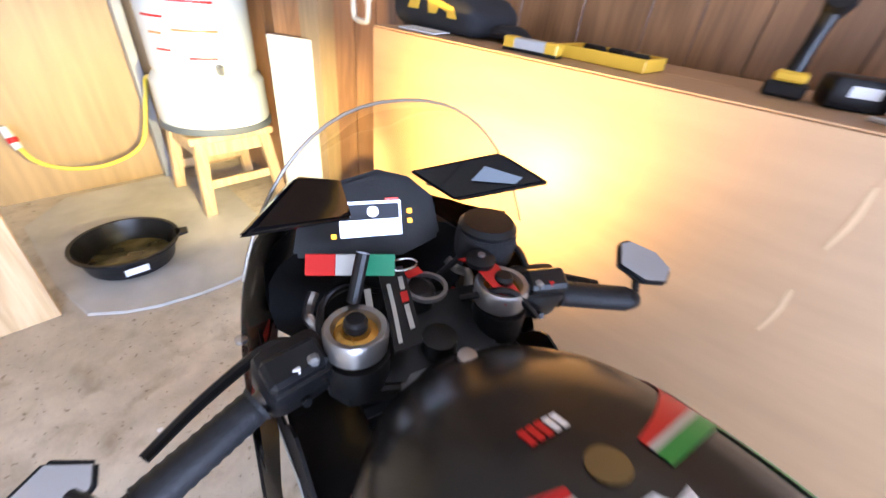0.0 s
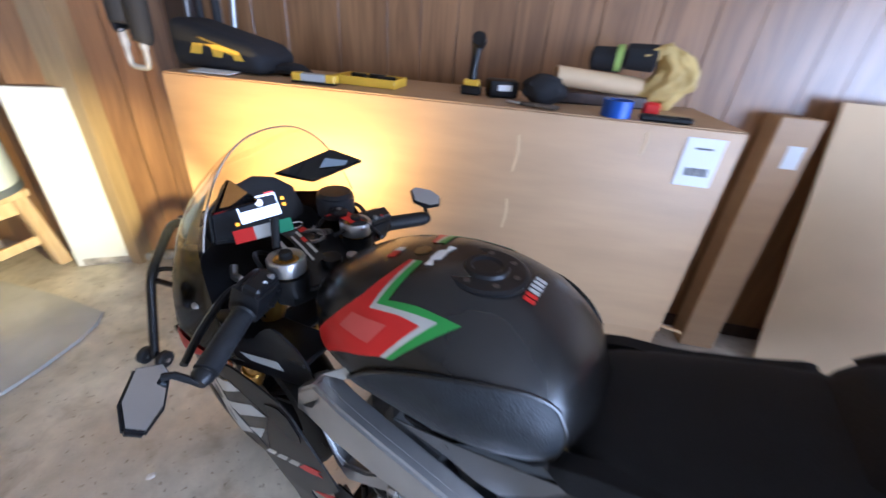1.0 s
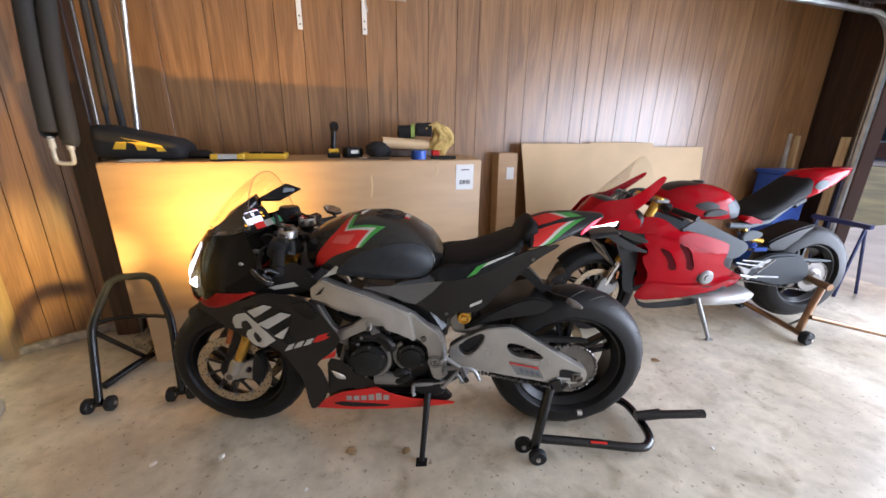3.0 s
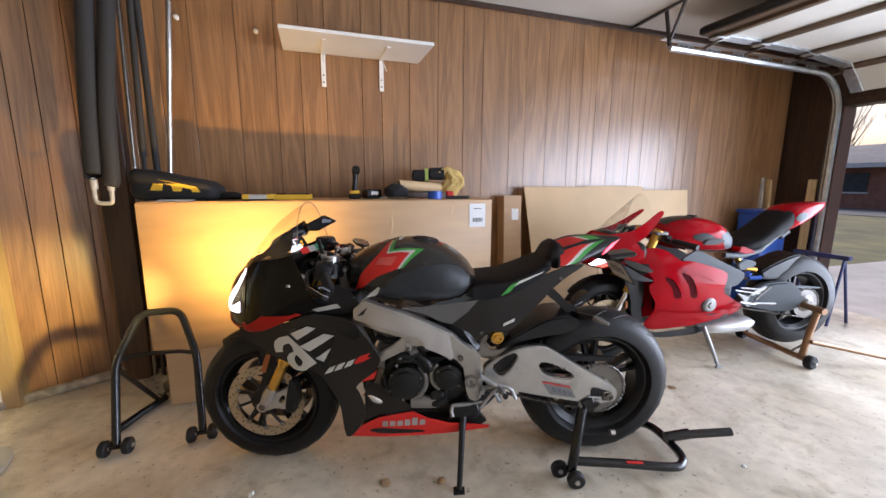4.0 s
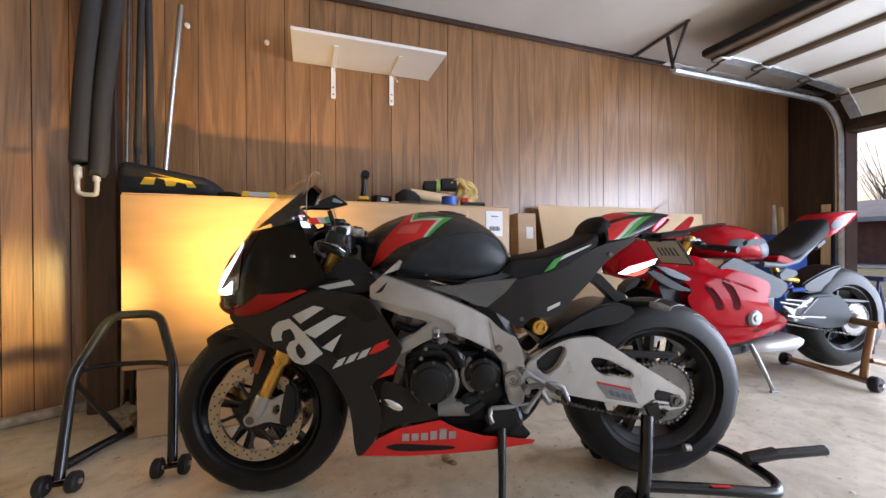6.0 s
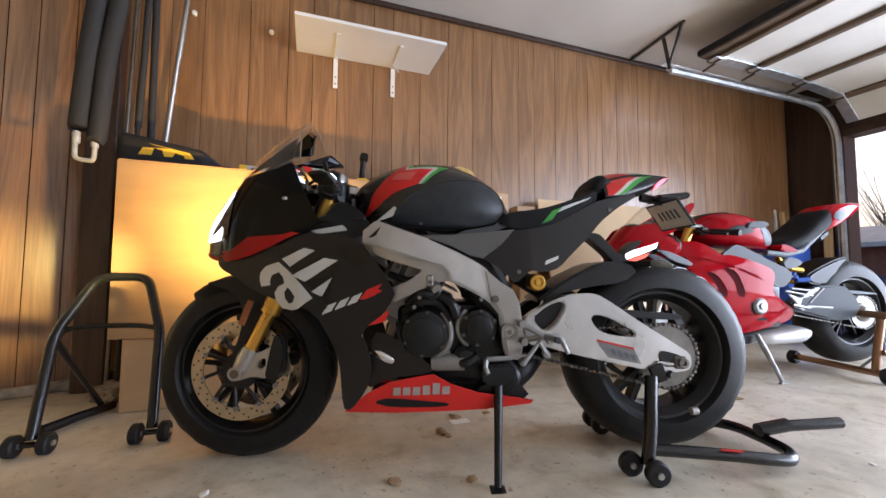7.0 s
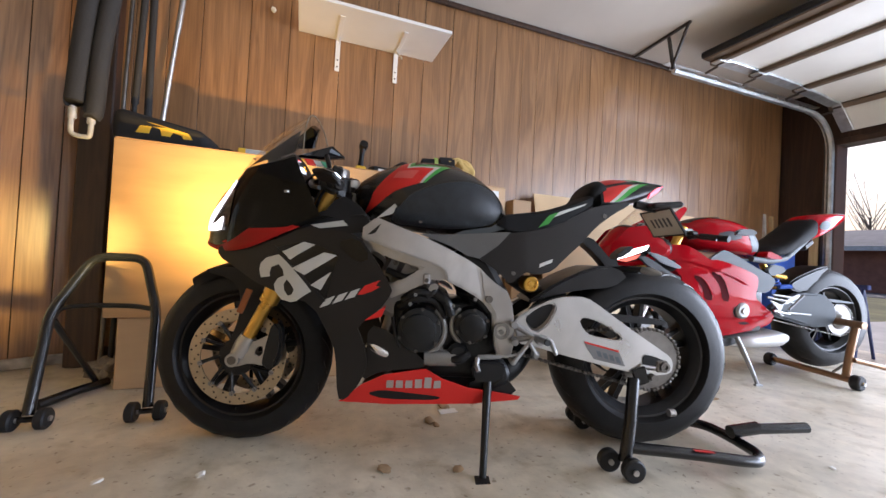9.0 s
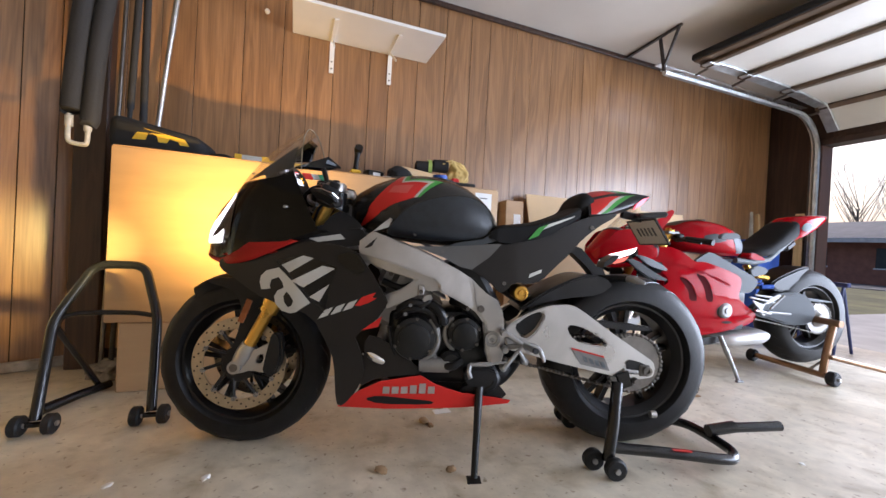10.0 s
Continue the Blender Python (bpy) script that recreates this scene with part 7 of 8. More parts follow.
low = thing("lower_cardboard_box", "brown cardboard box on the floor under a larger box", "box", pose(0.41, 0.80, 0.162, 0, 0, 1.6))
part("carton", box((1.94, 0.42, 0.324), (0, 0, 0), 0.006), CARD, low)
part("flap", box((0.12, 0.02, 0.004), (1.02, -0.18, 0.155), 0.001, pose(0, 0, 0, 0, 12, 0)), CARDP, low, "pale torn flap")
part("tape", box((0.05, 0.002, 0.3), (-0.7, -0.2115, 0.0), 0), mat("packing_tape", (0.45, 0.33, 0.20), 0.25), low)
# Set on the box front along the camera's line of sight.
ring = solid("blue_clamp", lathe([(0.022, -0.012), (0.032, -0.012), (0.032, 0.012), (0.022, 0.012)], (1.33, 0.6035, 0.19), 18, closed=True), NAVY, "small dark blue ring placed against the lower box to fit the view", "clamp")

# ---- tools on the box ----
TOPZ = 1.1265
bag = thing("tool_bag", "black nylon tool bag with a yellow panel", "tool bag", pose(-0.455, 0.77, TOPZ, 0, 0, -6))
bb = box((0.42, 0.23, 0.175), (0, 0, 0.0875), 0.05, seg=4)
for v in bb.verts:
    v.co.z += 0.012 * math.sin(v.co.x * 22 + 1) * (1 if v.co.z > 0.05 else 0)
    v.co.z *= 1 - 0.55 * max(0, v.co.x - 0.06) / 0.15
part("body", bb, BAGBLK, bag)
part("yellow_panel", sheet([(-0.10, 0.055), (-0.07, 0.115), (0.12, 0.075), (0.14, 0.045), (0.10, 0.045), (0.095, 0.06), (0.055, 0.07), (0.045, 0.05), (0.01, 0.05), (0.0, 0.082), (-0.035, 0.09), (-0.045, 0.055)], lambda a, b: -0.119 + 0.10 * max(0, b - 0.05), 0.006, 0, 0), YELLOW, bag, "yellow panel with dark shapes")
part("paper", box((0.16, 0.07, 0.003), (0.03, -0.15, 0.004), 0, pose(0, 0, 0, 3, 0, 6)), PAPER, bag, "crumpled white paper")
glove = loft([(-0.22, 1.0 * 0.015, 0.012, 0.002, 0.03), (-0.19, 0.04, 0.02, 0.002, 0.05), (-0.12, 0.045, 0.02, 0.002, 0.05), (-0.06, 0.02, 0.01, 0.002, 0.03)], 14, 10, 2.2)
go = solid("work_glove", glove, BAGBLK, "black work glove lying on the box", "glove")
go.matrix_basis = pose(-0.06, 0.72, TOPZ, 0, 0, -12)
lv = thing("spirit_level", "yellow and white small spirit level", "level", pose(-0.045, 0.625, TOPZ, 0, 0, 2))
part("body", box((0.16, 0.035, 0.032), (0, 0, 0.016), 0.004), mat("level_grey", (0.45, 0.45, 0.44), 0.4), lv)
for x in (-0.062, 0.062):
    part("end_cap", box((0.038, 0.037, 0.034), (x, 0, 0.0165), 0.004), YELLOW, lv)
part("foot_strip", box((0.162, 0.038, 0.008), (0, 0, 0.004), 0.001), BLACK, lv)
tray = thing("tool_tray", "yellow plastic tray with small black tools", "tray", pose(0.12, 0.74, TOPZ, 0, 0, -3))
part("base", box((0.24, 0.13, 0.012), (0, 0, 0.006), 0.003), YELLOW, tray)
for sx, sy, lx, ly in ((0, 0.062, 0.24, 0.008), (0, -0.062, 0.24, 0.008), (0.117, 0, 0.008, 0.13), (-0.117, 0, 0.008, 0.13)):
    part("rim", box((lx, ly, 0.03), (sx, sy, 0.015), 0.002), YELLOW, tray)
for x, y in ((-0.05, 0.01), (0.02, 0.02), (0.07, -0.01)):
    part("small_tool", box((0.07, 0.022, 0.022), (x, y, 0.024), 0.006, pose(0, 0, 0, 0, 0, 25 * x * 10)), BLACK, tray)
tor = thing("work_light", "black upright hand lamp with a yellow battery base", "hand lamp", pose(0.50, 0.77, TOPZ))
part("battery", box((0.075, 0.055, 0.03), (0, 0, 0.015), 0.006), BLACK, tor)
part("base", box((0.06, 0.05, 0.022), (0, 0, 0.04), 0.006), YELLOW, tor, "yellow base band")
part("stem", tube([(0, 0, 0.05), (0.003, 0, 0.10), (0.008, 0, 0.16)], [0.017, 0.014, 0.017], 14), BLACK, tor)
part("head", tube([(0.008, 0.01, 0.155), (0.012, 0, 0.175), (0.012, -0.02, 0.185)], [0.020, 0.027, 0.024], 14), BLACK, tor)
ba = thing("battery_pack", "black tool battery lying on the box", "battery", pose(0.61, 0.78, TOPZ, 0, 0, 20))
part("body", box((0.11, 0.08, 0.06), (0, 0, 0.03), 0.012, seg=2), BLACK, ba)
part("label", box((0.05, 0.002, 0.02), (0.0, -0.041, 0.035), 0), PAPER, ba)
gl = bmesh.new()
bmesh.ops.create_icosphere(gl, subdivisions=3, radius=1)
for v in gl.verts:
    k = 1 + 0.2 * noise.noise(v.co * 2.5)
    v.co = Vector((v.co.x * 0.075 * k, v.co.y * 0.05 * k, max(0, 0.045 + v.co.z * 0.05 * k)))
solid("dust_mask", gl, BAGBLK, "black cloth bundle on the box", "cloth").matrix_basis = pose(0.76, 0.72, TOPZ)
pl2 = thing("pliers", "metal pliers with dark grips lying on the box", "pliers", pose(0.72, 0.62, TOPZ, 0, 0, -15))
part("jaw", box((0.05, 0.014, 0.010), (-0.06, 0, 0.008), 0.003), ALU, pl2)
for y in (-0.012, 0.012):
    part("handle", tube([(-0.035, 0, 0.008), (0.0, y, 0.008), (0.09, y * 1.8, 0.008)], 0.006, 8), STEEL, pl2)
tw = bmesh.new()
lathe([(0.03, -0.18), (0.034, -0.18), (0.034, 0.18), (0.03, 0.18)], (0, 0, 0), 28, tw, axis="x", closed=True)
ct = solid("cardboard_tube", tw, CARDP, "short pale cardboard tube lying on the box", "tube")
ct.matrix_basis = pose(0.97, 0.86, TOPZ + 0.075, 0, 4, 12)
# Dark block stands in for the shaded inside of an open carton.
bx = solid("wood_block", box((0.34, 0.10, 0.04), (0, 0, 0.02), 0.004), DARKWOOD, "dark block drawn for an open carton's dark inside", "block")
bx.matrix_basis = pose(0.97, 0.86, TOPZ, 0, 0, 12)
tg = thing("welding_gloves", "pale yellow leather work gloves with black cuffs", "gloves", pose(1.17, 0.88, TOPZ, 0, 0, -10))
g = bmesh.new()
bmesh.ops.create_icosphere(g, subdivisions=5, radius=1)
for v in g.verts:
    c = v.co.copy()
    q = 1 + 0.30 * noise.noise(c * 1.5 + Vector((4, 2, 0))) + 0.12 * noise.noise(c * 4.5)
    lobe = 0.025 * math.sin(3.2 * c.z + 1.1)
    v.co = Vector((0.02 + lobe + c.x * (0.085 - 0.02 * c.z) * q, c.y * 0.055 * q, max(0.0, 0.105 + c.z * 0.105 * q)))
part("glove", g, LEATHER, tg)
th = bmesh.new()
bmesh.ops.create_icosphere(th, subdivisions=4, radius=1)
for v in th.verts:
    q = 1 + 0.25 * noise.noise(v.co * 2.2)
    v.co = Vector((-0.055 + v.co.x * 0.07 * q, -0.015 + v.co.y * 0.035 * q, 0.178 + 0.3 * (v.co.x * 0.07) + v.co.z * 0.026 * q))
part("thumb", th, LEATHER, tg)
part("cuff", lathe([(0.03, -0.05), (0.042, -0.045), (0.045, 0.05), (0.036, 0.055)], (-0.09, -0.01, 0.165), 20, axis="x", closed=True), BAGBLK, tg, "black cuff")
part("strap", lathe([(0.043, -0.012), (0.047, -0.012), (0.047, 0.012), (0.043, 0.012)], (-0.16, 0.0, 0.155), 18, axis="x", closed=True), mat("lime_strap", (0.35, 0.5, 0.12), 0.6), tg, "lime strap")
part("cuff", lathe([(0.02, -0.06), (0.04, -0.05), (0.043, 0.05), (0.03, 0.06)], (-0.20, 0.0, 0.15), 18, axis="x", closed=True), BAGBLK, tg, "black cuff")
tc = thing("tape_roll", "blue tape roll lying on the box", "tape", pose(0.99, 0.625, TOPZ))
part("roll", lathe([(0.03, 0), (0.045, 0.0), (0.045, 0.05), (0.03, 0.05)], (0, 0, 0), 28, axis="z", closed=True), BLUE, tc)
solid("red_clamp", box((0.05, 0.03, 0.05), (1.10, 0.65, TOPZ + 0.025), 0.008), REDM, "small red clamp on the box", "clamp")
solid("file", box((0.16, 0.03, 0.02), (1.14, 0.61, TOPZ + 0.010), 0.006), BLACK, "black tool lying on the box edge", "tool")

# ---- cardboard sheets behind the red motorcycle ----
for k, (x0, x1, h, y, yb, skew) in enumerate(((1.875, 2.508, 1.203, 1.04, 0.93, 0.15), (2.515, 3.13, 1.212, 1.08, 0.97, 0.20), (3.10, 3.69, 1.176, 1.085, 0.98, 0.04))):
    b = slab([(x0 + skew, 0), (x1 + skew, 0), (x1, h), (x0, h)], 0, 0.008, 0.001, 0)
    ob = solid("cardboard_sheet", b, CARDP, "pale flattened cardboard sheet leaning on the wall", "cardboard", "leaning cardboard sheets")
    ob.matrix_basis = pose(0, yb, 0.001, -math.degrees(math.atan2(y - yb, h)), 0, 0)
nb = thing("narrow_box", "narrow brown cardboard box standing against the wall", "box", pose(1.765, 1.02, 0, -3, 0, 0))
part("carton", box((0.16, 0.12, 1.13), (0, 0, 0.565), 0.005), CARD, nb)
part("label", box((0.06, 0.002, 0.09), (0.02, -0.0615, 0.98), 0), PAPER, nb)

# ---- corner behind the front stand ----
rag = bmesh.new()
bmesh.ops.create_icosphere(rag, subdivisions=4, radius=1)
for v in rag.verts:
    k = 1 + 0.45 * noise.noise(v.co * 2.1 + Vector((3, 1, 0))) + 0.18 * noise.noise(v.co * 6.0)
    v.co = Vector((v.co.x * 0.085 * k, v.co.y * 0.10 * k, max(0.0, 0.035 + v.co.z * 0.055 * k)))
solid("crumpled_rag", rag, mat("dusty_cloth", (0.21, 0.18, 0.14), 0.9, 0, 0.3, 25, 0.4, 90), "crumpled dusty grey rag on the floor by the post", "rag").matrix_basis = pose(-0.66, 0.80, 0, 0, 0, 30)
sill = setting("wall_footing", box((0.84, 0.05, 0.05), (0, 0, 0.025), 0.012, seg=2), mat("crumbling_footing", (0.45, 0.41, 0.35), 0.9, 0, 0.3, 18, 0.6, 40, stain=0.4, stain_scale=9), "crumbling pale concrete footing under the panelling", "footing")
sill.matrix_basis = pose(-1.25, 0.93, 0, 0, 0, 28.4) @ pose(0, -0.022, 0)

# ---- stool corner ----
white_board = setting("insulation_board", box((0.30, 0.025, 0.96), (0, 0, 0.48), 0.003), FOAM, "white board standing against the wall", "board")
white_board.matrix_basis = pose(-1.50, 0.762, 0, 0, 0, 28.4)
mat_board = solid("floor_sheet", slab([(-2.40, -0.48), (-1.16, -0.42), (-1.07, -0.28), (-1.05, 0.02), (-1.10, 0.28), (-1.24, 0.48), (-2.38, 0.52)], 0, 0.014, 0.004, 1), mat("grey_white_sheet", (0.55, 0.54, 0.50), 0.45, 0, 0.12, 4, 0.1, 40, stain=0.18, stain_scale=3), "stained pale plastic sheet lying on the floor", "sheet")
mat_board.matrix_basis = pose(0, 0, 0.001, 90, 0, 0) @ Matrix.Diagonal((1, 1, 1, 1))
dp = thing("drain_pan", "round black oil drain pan with a little oil", "drain pan", pose(-1.50, -0.20, 0.016))
part("pan", lathe([(0.0001, 0.004), (0.17, 0.006), (0.20, 0.10), (0.215, 0.105), (0.215, 0.112), (0.20, 0.112), (0.175, 0.012), (0.0001, 0.010)], (0, 0, 0), 48, axis="z"), BLACK, dp)
part("spout", slab([(0.19, 0.09), (0.25, 0.105), (0.25, 0.112), (0.19, 0.112)], -0.03, 0.03, 0.002, 0), BLACK, dp).matrix_basis = pose(0, 0, 0, 0, 0, 75)
part("oil", lathe([(0.0001, 0.017), (0.165, 0.017), (0.16, 0.0155)], (0, 0, 0), 40, axis="z"), mat("oil_film", (0.10, 0.08, 0.03), 0.15, 0, 0.3, 8, stain=0.6, stain_scale=8), dp, "thin film of oil")
part("label", box((0.002, 0.09, 0.04), (0.197, -0.02, 0.06), 0, pose(0, 0, 0, 0, 16, 0)), PAPER, dp, "white label")
stool = thing("wooden_stool", "pale wooden stool with angled legs under a water jug", "stool", pose(-1.95, 0.46, 0.016))
part("seat", box((0.44, 0.46, 0.04), (0, 0, 0.42), 0.006), PINE, stool)
for sx in (-1, 1):
    part("apron", box((0.02, 0.40, 0.08), (sx * 0.185, 0, 0.36), 0.003), PINE, stool)
    part("rail", box((0.02, 0.40, 0.05), (sx * 0.20, 0, 0.16), 0.003), PINE, stool)
    for sy in (-1, 1):
        lg = box((0.05, 0.06, 0.42), (0, 0, 0.21), 0.004)
        for v in lg.verts:
            v.co.x += sx * (0.24 - 0.12 * v.co.z)
            v.co.y += sy * (0.22 - 0.10 * v.co.z)
        part("leg", lg, PINE, stool)
for sy in (-1, 1):
    part("apron", box((0.36, 0.02, 0.08), (0, sy * 0.19, 0.36), 0.003), PINE, stool)
jug = thing("water_jug", "large translucent plastic water jug with red measure marks", "jug", pose(-1.95, 0.475, 0.458))
part("body", lathe([(0.0001, 0.0), (0.24, 0.0), (0.275, 0.02), (0.285, 0.06), (0.28, 0.25), (0.25, 0.29), (0.255, 0.31), (0.255, 0.85), (0.22, 0.92), (0.0001, 0.93)], (0, 0, 0), 56, axis="z"), mat("jug_plastic", (0.60, 0.65, 0.66), 0.25, 0, 0.05, 4, coat=0.3), jug)
for k, (z, a, w) in enumerate(((0.62, -62, 0.10), (0.55, -62, 0.10), (0.48, -62, 0.06), (0.41, -60, 0.06), (0.62, -20, 0.16), (0.50, -20, 0.16), (0.38, -22, 0.10))):
    mk = lathe([(0.2555, -0.005), (0.2570, -0.005), (0.2570, 0.005), (0.2555, 0.005)], (0, 0, z), 64, axis="z", closed=True)
    for f in [f for f in mk.faces if abs((math.degrees(math.atan2(f.calc_center_median().y, f.calc_center_median().x)) - a)) > w * 140]:
        mk.faces.remove(f)
    part("measure_mark", mk, REDM if k % 3 != 2 else mat("orange_mark", (0.7, 0.2, 0.05), 0.5), jug, "red measure mark")
part("spigot", box((0.05, 0.03, 0.05), (0.262, -0.03, 0.33), 0.008), ALUD, jug, "grey tap")
part("base_band", lathe([(0.27, 0.0), (0.292, 0.008), (0.292, 0.03), (0.286, 0.04)], (0, 0, 0), 56, axis="z"), GREYP, jug, "grey base band")
solid("grey_upright", box((0.06, 0.05, 1.9), (-2.40, 0.245, 0.95), 0.004), mat("grey_metal", (0.35, 0.36, 0.38), 0.4, 0.5), "grey metal upright standing by the wall", "upright")
cord = thing("extension_cord", "bright yellow extension cord hanging by the wall", "cord")
part("cable", tube(smooth_line([(-2.05, 0.27, 0.66), (-2.30, 0.26, 0.65), (-2.33, 0.23, 0.52), (-2.33, 0.14, 0.27), (-2.31, -0.04, 0.19), (-2.31, -0.22, 0.20), (-2.33, -0.34, 0.26), (-2.36, -0.38, 0.34)]), 0.011, 10), CORD, cord)
part("plug", tube([(-2.36, -0.38, 0.33), (-2.39, -0.39, 0.38), (-2.40, -0.40, 0.44)], [0.018, 0.022, 0.016], 12), PAPER, cord, "white plug")
part("plug_collar", rod((-2.375, -0.385, 0.36), (-2.385, -0.388, 0.385), 0.024, 12), REDM, cord, "red plug collar")
solid("leaning_plank", box((0.04, 0.26, 1.3), (-1.30, -0.635, 0.65), 0.004), PINE, "pale wooden plank standing on the floor", "plank")
solid("cardboard_scrap", box((0.22, 0.10, 0.30), (-1.10, -0.86, 0.15), 0.004), CARDP, "piece of yellowish cardboard box on the floor", "cardboard")

# ---- east corner ----
tote = thing("blue_tote", "blue plastic tote by the door corner", "tote", pose(4.55, 0.93, 0))
part("body", box((0.34, 0.26, 0.95), (0, 0, 0.475), 0.02, seg=2), BLUE, tote)
part("lid", box((0.37, 0.29, 0.03), (0, 0, 0.965), 0.008), BLUE, tote)
for k, (x, y, h, m, lab_) in enumerate(((4.88, 1.07, 1.28, PINE, "pale board leaning in the corner"), (4.80, 1.09, 1.30, GALV, "grey metal strip leaning in the corner"), (4.98, 0.80, 1.28, PINE, "yellowish board leaning in the corner"))):
    solid("leaning_board", box((0.03, 0.07, h), (0, 0, h / 2), 0.003), m, lab_, "board", "boards in the corner").matrix_basis = pose(x, y, 0, -3 if k < 2 else 0, 2 if k == 2 else 0, 8 * k)
bar = thing("blue_trestle", "low navy blue folding trestle near the door", "trestle", pose(4.62, 0.44, 0))
part("top", box((0.05, 0.42, 0.04), (0, 0, 0.60), 0.006), NAVY, bar)
for sy in (-1, 1):
    for sx in (-1, 1):
        part("leg", tube([(0, sy * 0.17, 0.59), (sx * 0.14, sy * 0.19, 0.0)], 0.012, 8), NAVY, bar)

# ---- overhead door ----
RIBM = mat("rail_brown", (0.16, 0.115, 0.08), 0.45, 0.3, 0.2, 8)
door = thing("garage_door", "open white sectional garage door on overhead tracks", "garage door")
# four sections hang level from the track, the fifth follows the bend down to the header
for k, (x0, x1, z0, z1) in enumerate(((3.19, 3.64, 2.375, 2.375), (3.65, 4.23, 2.375, 2.362), (4.24, 4.80, 2.362, 2.31), (4.81, 5.035, 2.31, 2.09))):
    run = math.hypot(x1 - x0, z1 - z0)
    sec = part("section", box((run, 4.86, 0.04), (0, 0, 0), 0.004), DOORW, door, "white ribbed door section")
    sec.matrix_basis = pose((x0 + x1) / 2, -1.80, (z0 + z1) / 2 - 0.01, 0, math.degrees(math.atan2(z0 - z1, x1 - x0)), 0)
    part("rib", box((0.05, 4.86, 0.034), (0.024 - run / 2, 0, -0.034), 0.004), RIBM, sec, "dull brown metal rib across the door")
    part("stile", box((run - 0.02, 0.09, 0.02), (0, 2.38, -0.028), 0.003), GALV, sec, "galvanised end stile")
    for y in (2.36, 0.7):
        part("hinge", box((0.11, 0.07, 0.012), (0.02 - run / 2, y, -0.055), 0.002), GALV, sec, "galvanised hinge plate")
        part("hinge_knuckle", rod((0.02 - run / 2, y - 0.03, -0.062), (0.02 - run / 2, y + 0.03, -0.062), 0.009, 8), STEEL, sec)
    part("track_roller", rod((0.05 - run / 2, 2.40, -0.06), (0.05 - run / 2, 2.50, -0.075), 0.010, 10), STEEL, sec)
part("bottom_rail", box((0.085, 4.86, 0.07), (3.15, -1.80, 2.372), 0.006), RIBM, door, "brown bottom rail of the door")
part("weather_strip", box((0.03, 4.86, 0.05), (3.095, -1.80, 2.366), 0.01), GRIP, door, "dark rubber weather strip")
trk = thing("door_track", "galvanised steel door track bending down to the floor", "track")
prof_pts = [(2.97, 0.775, 2.283), (3.6, 0.752, 2.268), (4.3, 0.722, 2.245), (4.62, 0.708, 2.232)]
for k in range(9):
    a = radians(90 * k / 8)
    prof_pts.append((4.67 + 0.33 * math.sin(a), 0.705 - 0.012 * k / 8, 1.90 + 0.33 * math.cos(a)))
prof_pts += [(5.0, 0.69, 1.5), (5.005, 0.688, 0.02)]
part("rail", tube(prof_pts, 0.024, 6), GALV, trk, "bright galvanised rail")
part("angle", tube([(p[0], p[1] + 0.035, p[2] + (0.03 if p[0] < 4.65 else 0)) for p in prof_pts], 0.008, 4), GALV, trk)
# The track's shadow, put in as a dark coloured bar beside it.
part("wall_angle", box((0.05, 0.05, 2.0), (5.042, 0.735, 1.0), 0.003), mat("track_shadow", (0.10, 0.10, 0.105), 0.5, 0.5), trk, "dark strip beside the track, standing in for its shade")
for k in range(6):
    part("slot_plate", box((0.16, 0.012, 0.05), (3.16 + 0.29 * k, 0.80 - 0.013 * k, 2.315 - 0.008 * k), 0.002), GALV, trk, "slotted steel angle piece")
    for dx in (-0.05, 0.0, 0.05):
        part("slot", box((0.028, 0.003, 0.010), (3.16 + 0.29 * k + dx, 0.7925 - 0.013 * k, 2.318 - 0.008 * k), 0.001), STEEL, trk)
part("upper_angle", box((1.95, 0.05, 0.006), (3.92, 0.80, 2.345), 0.001, pose(0, 0, 0, 0, 1.2, -1.8)), GALV, trk, "galvanised angle above the rail")
hg = thing("track_hanger", "dark steel angle hanger holding the door track", "hanger")
DKST = mat("hanger_steel", (0.08, 0.075, 0.07), 0.45, 0.6)
part("ceiling_angle", rod((2.90, 1.13, 2.535), (2.86, 0.55, 2.545), 0.014, 4), DKST, hg)
part("drop", rod((2.90, 0.77, 2.54), (2.95, 0.76, 2.29), 0.014, 4), DKST, hg)
part("diagonal", rod((2.86, 0.57, 2.54), (2.945, 0.755, 2.33), 0.012, 4), DKST, hg)

# ---- litter on the floor ----
random.seed(4)
for x, y, r in ((0.725, -0.06, 0.022), (0.702, -0.418, 0.016), (0.478, -0.361, 0.02), (-0.044, -0.253, 0.012), (-0.299, -0.22, 0.012), (0.831, 0.065, 0.024), (0.984, 0.079, 0.015), (2.273, -0.138, 0.02), (1.05, -0.85, 0.014), (0.74, -0.10, 0.014), (0.15, -0.72, 0.008), (1.9, -0.2, 0.012), (-0.5, -0.4, 0.008), (2.0, -0.75, 0.009), (0.3, -0.5, 0.007), (1.6, 0.1, 0.012)):
    lf = bmesh.new()
    bmesh.ops.create_icosphere(lf, subdivisions=2, radius=1)
    for v in lf.verts:
        q = 1 + 0.5 * noise.noise(v.co * 2 + Vector((x * 9, y * 7, 0)))
        v.co = Vector((v.co.x * r * q * 1.2, v.co.y * r * q, max(0, r * 0.22 + v.co.z * r * 0.3 * q + 0.25 * r * v.co.x * abs(v.co.x))))
    solid("dry_leaf", lf, LEAF if r > 0.013 else FOAM, "curled dry leaf on the concrete" if r > 0.013 else "small pale chip on the concrete", "litter", "floor litter").matrix_basis = pose(x, y, 0, 0, 0, random.uniform(0, 360))
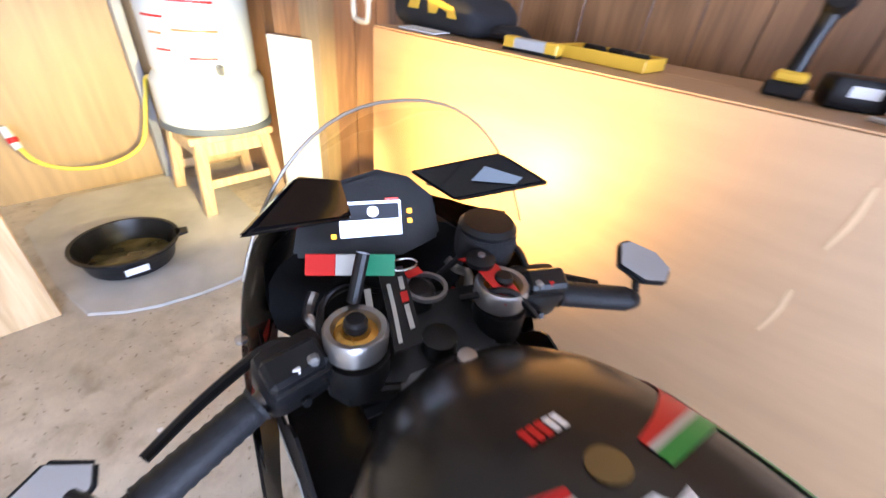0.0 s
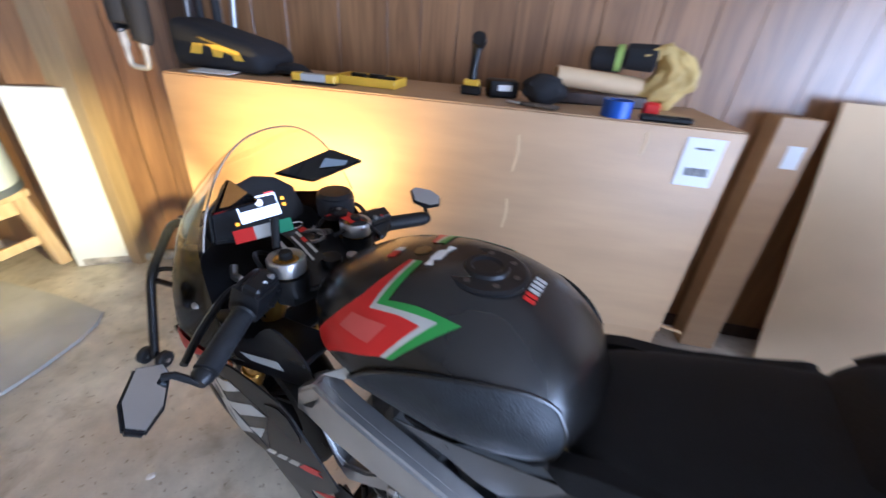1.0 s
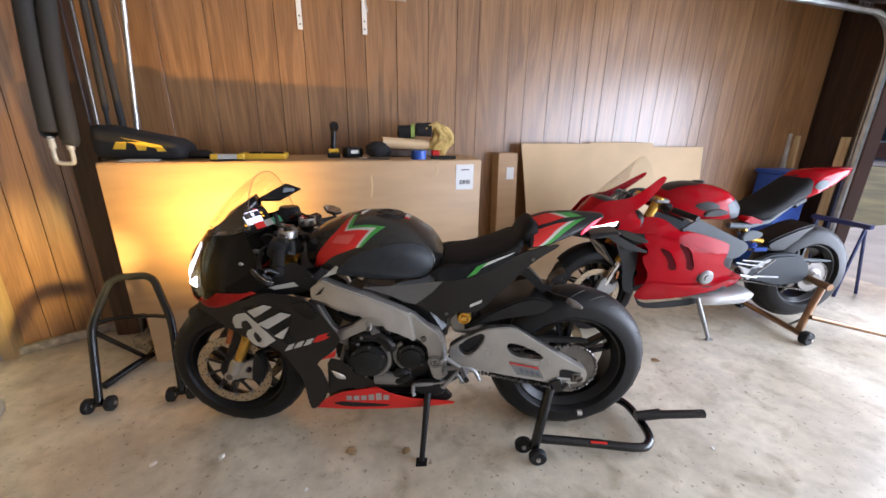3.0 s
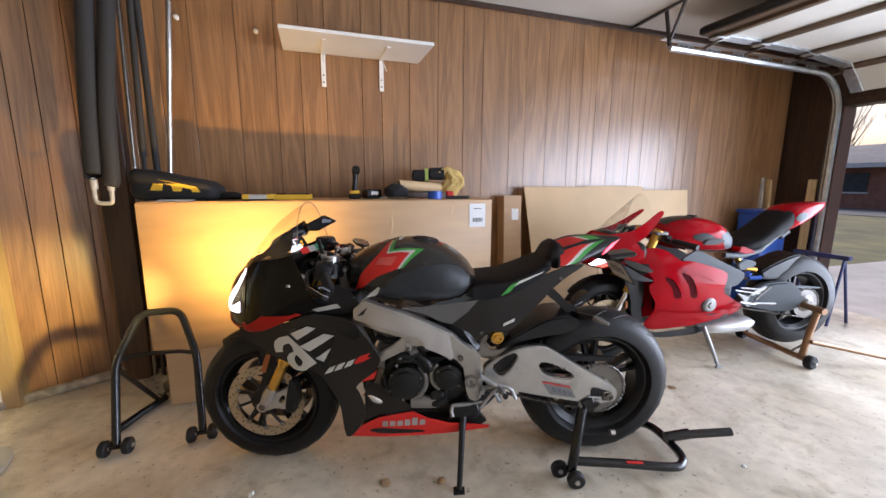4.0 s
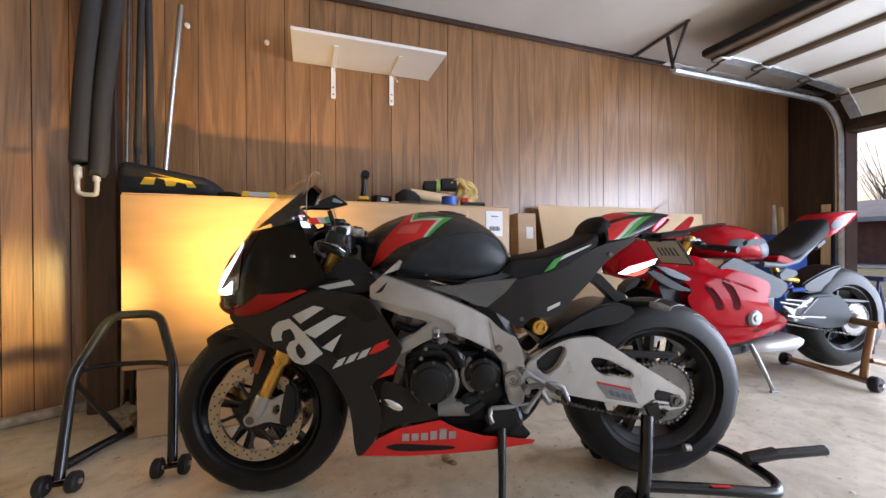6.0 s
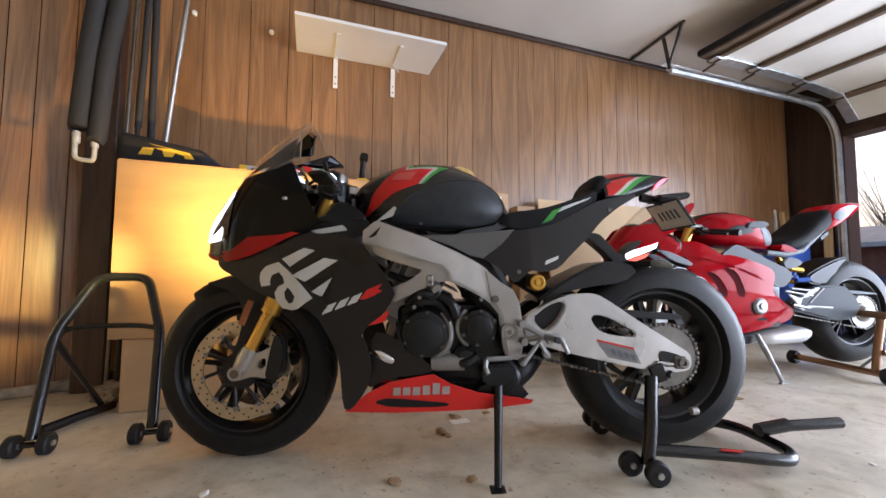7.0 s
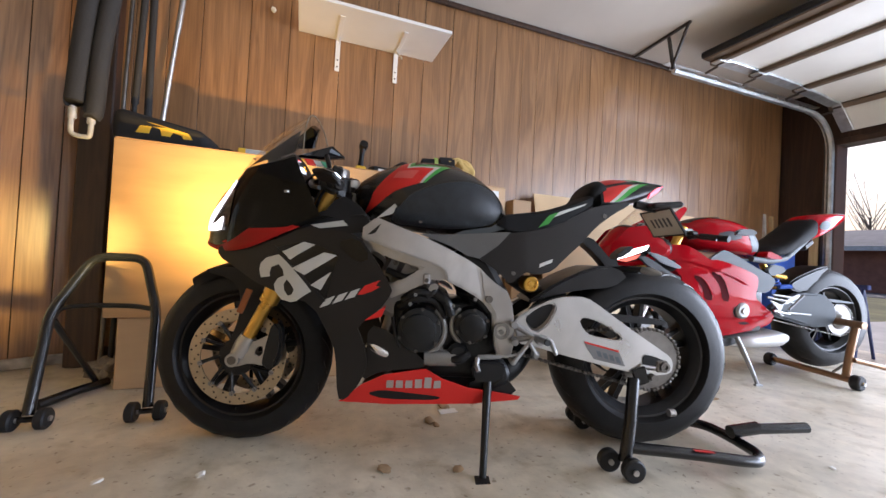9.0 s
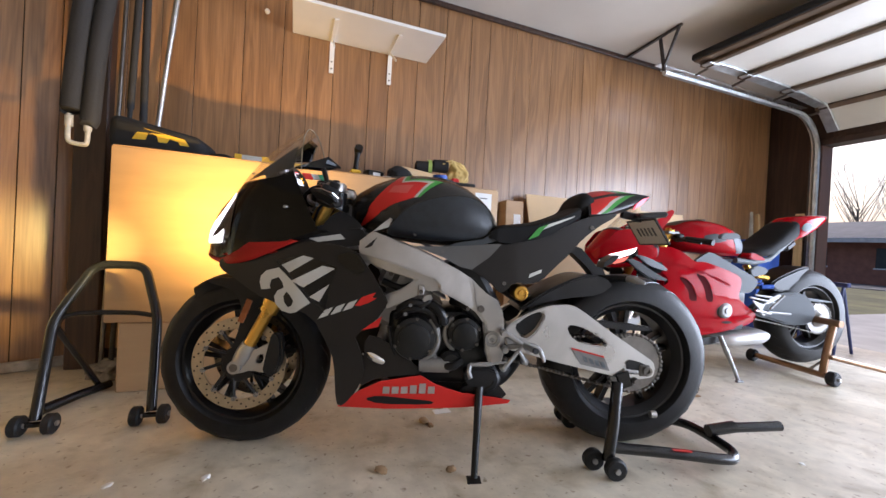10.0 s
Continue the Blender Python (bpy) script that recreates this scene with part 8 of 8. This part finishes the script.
solid("paper_scrap", box((0.08, 0.045, 0.002), (0.835, 0.02, 0.002), 0), PAPER, "small white paper scrap on the floor", "litter")
solid("wood_offcut", box((0.09, 0.05, 0.05), (1.72, 0.02, 0.025), 0.004), PINE, "small pale wood offcut on the floor", "wood offcut")

# ---- outside ----
house = thing("brick_house", "low red brick house with a grey roof across the street", "house", pose(34, 10, -0.15))
part("wall", box((8, 26, 2.6), (0, 0, 1.3), 0), BRICKM, house)
rf_ = slab([(-5.0, 2.55), (0, 3.9), (5.0, 2.55), (4.9, 2.40), (-4.9, 2.40)], -13.6, 13.6, 0, 0)
part("roof", rf_, ROOFM, house)
part("fascia", box((0.1, 27, 0.25), (-4.95, 0, 2.45), 0), mat("fascia_white", (0.6, 0.6, 0.6), 0.6), house)
for y in (-9, -5, -1, 2.5, 6, 10):
    wnd = part("window", box((0.06, 1.4, 1.1), (-4.03, y, 1.5), 0.01), mat("window_dark", (0.05, 0.06, 0.07), 0.15), house, "dark window")
    part("window_frame", box((0.04, 1.55, 0.07), (-4.05, y, 0.92), 0), WHITE, wnd)
for k, (x, y, h) in enumerate(((44, 13.5, 9), (46, 17, 11), (43, 20.5, 8), (48, 10, 10), (52, 24, 12), (45, 6, 9))):
    tr = thing("bare_tree", "leafless winter tree behind the brick house", "tree", pose(x, y, -0.15), "bare trees")
    part("trunk", tube([(0, 0, 0), (0.05, 0.03, h * 0.3), (0, 0.1, h * 0.55)], [0.16, 0.12, 0.07], 8), BARK, tr)
    cr = bmesh.new()
    rnd = random.Random(k)
    for b_ in range(26):
        z0 = h * rnd.uniform(0.25, 0.55)
        a = rnd.uniform(0, 6.28)
        ln = h * rnd.uniform(0.25, 0.45)
        p1 = Vector((math.cos(a) * ln * 0.25, math.sin(a) * ln * 0.25, z0 + ln * 0.5))
        p2 = Vector((math.cos(a) * ln * 0.45, math.sin(a) * ln * 0.45, z0 + ln))
        tube([(0, 0, z0), p1, p2], [0.035, 0.022, 0.008], 5, cr)
        for q in range(4):
            t = rnd.uniform(0.3, 1)
            s0 = p1.lerp(p2, t)
            tube([s0, s0 + Vector((rnd.uniform(-0.7, 0.7), rnd.uniform(-0.7, 0.7), rnd.uniform(0.5, 1.3)))], [0.010, 0.004], 4, cr)
    part("crown", cr, BARK, tr, "bare branches", kind="stuff")

# ---- wall planks ----
def planks(wall, edges, y, h, m, gap=0.0035, fine_from=99):
    """Boards between the grooves; past fine_from the grooves are hairlines, but for the joints of the sheets."""
    for n_, (a, b) in enumerate(zip(edges, edges[1:])):
        w_ = b - a - (gap if a < fine_from or n_ % 6 == 2 else 0.0016)
        bm_ = box((w_, 0.008, h), (0, 0, 0), 0.0012)
        ob_ = part("plank", bm_, m, wall)
        ob_.matrix_basis = pose((a + b) / 2, y, h / 2)


edges = [-1.20, -1.05, -0.925, -0.76, -0.602, -0.43, -0.173, 0.055, 0.208, 0.369, 0.612, 0.75, 0.955, 1.171, 1.375]
pattern = [0.16, 0.24, 0.14, 0.20, 0.22, 0.11, 0.15]
k = 0
while edges[-1] < 5.0:
    edges.append(min(5.07, edges[-1] + pattern[k % 7]))
    k += 1
planks(wall_north, edges, WALL_Y + 0.005, CEIL_Z, PANEL, 0.0035, 1.3)
planks(wall_nw, [-0.43, -0.27, -0.13, 0.02, 0.13, 0.27, 0.43], 0.006, CEIL_Z, PANEL)
planks(wall_alcove, [-2.47, -2.22, -2.06, -1.85, -1.66, -1.55], 0.795, CEIL_Z, PANEL)
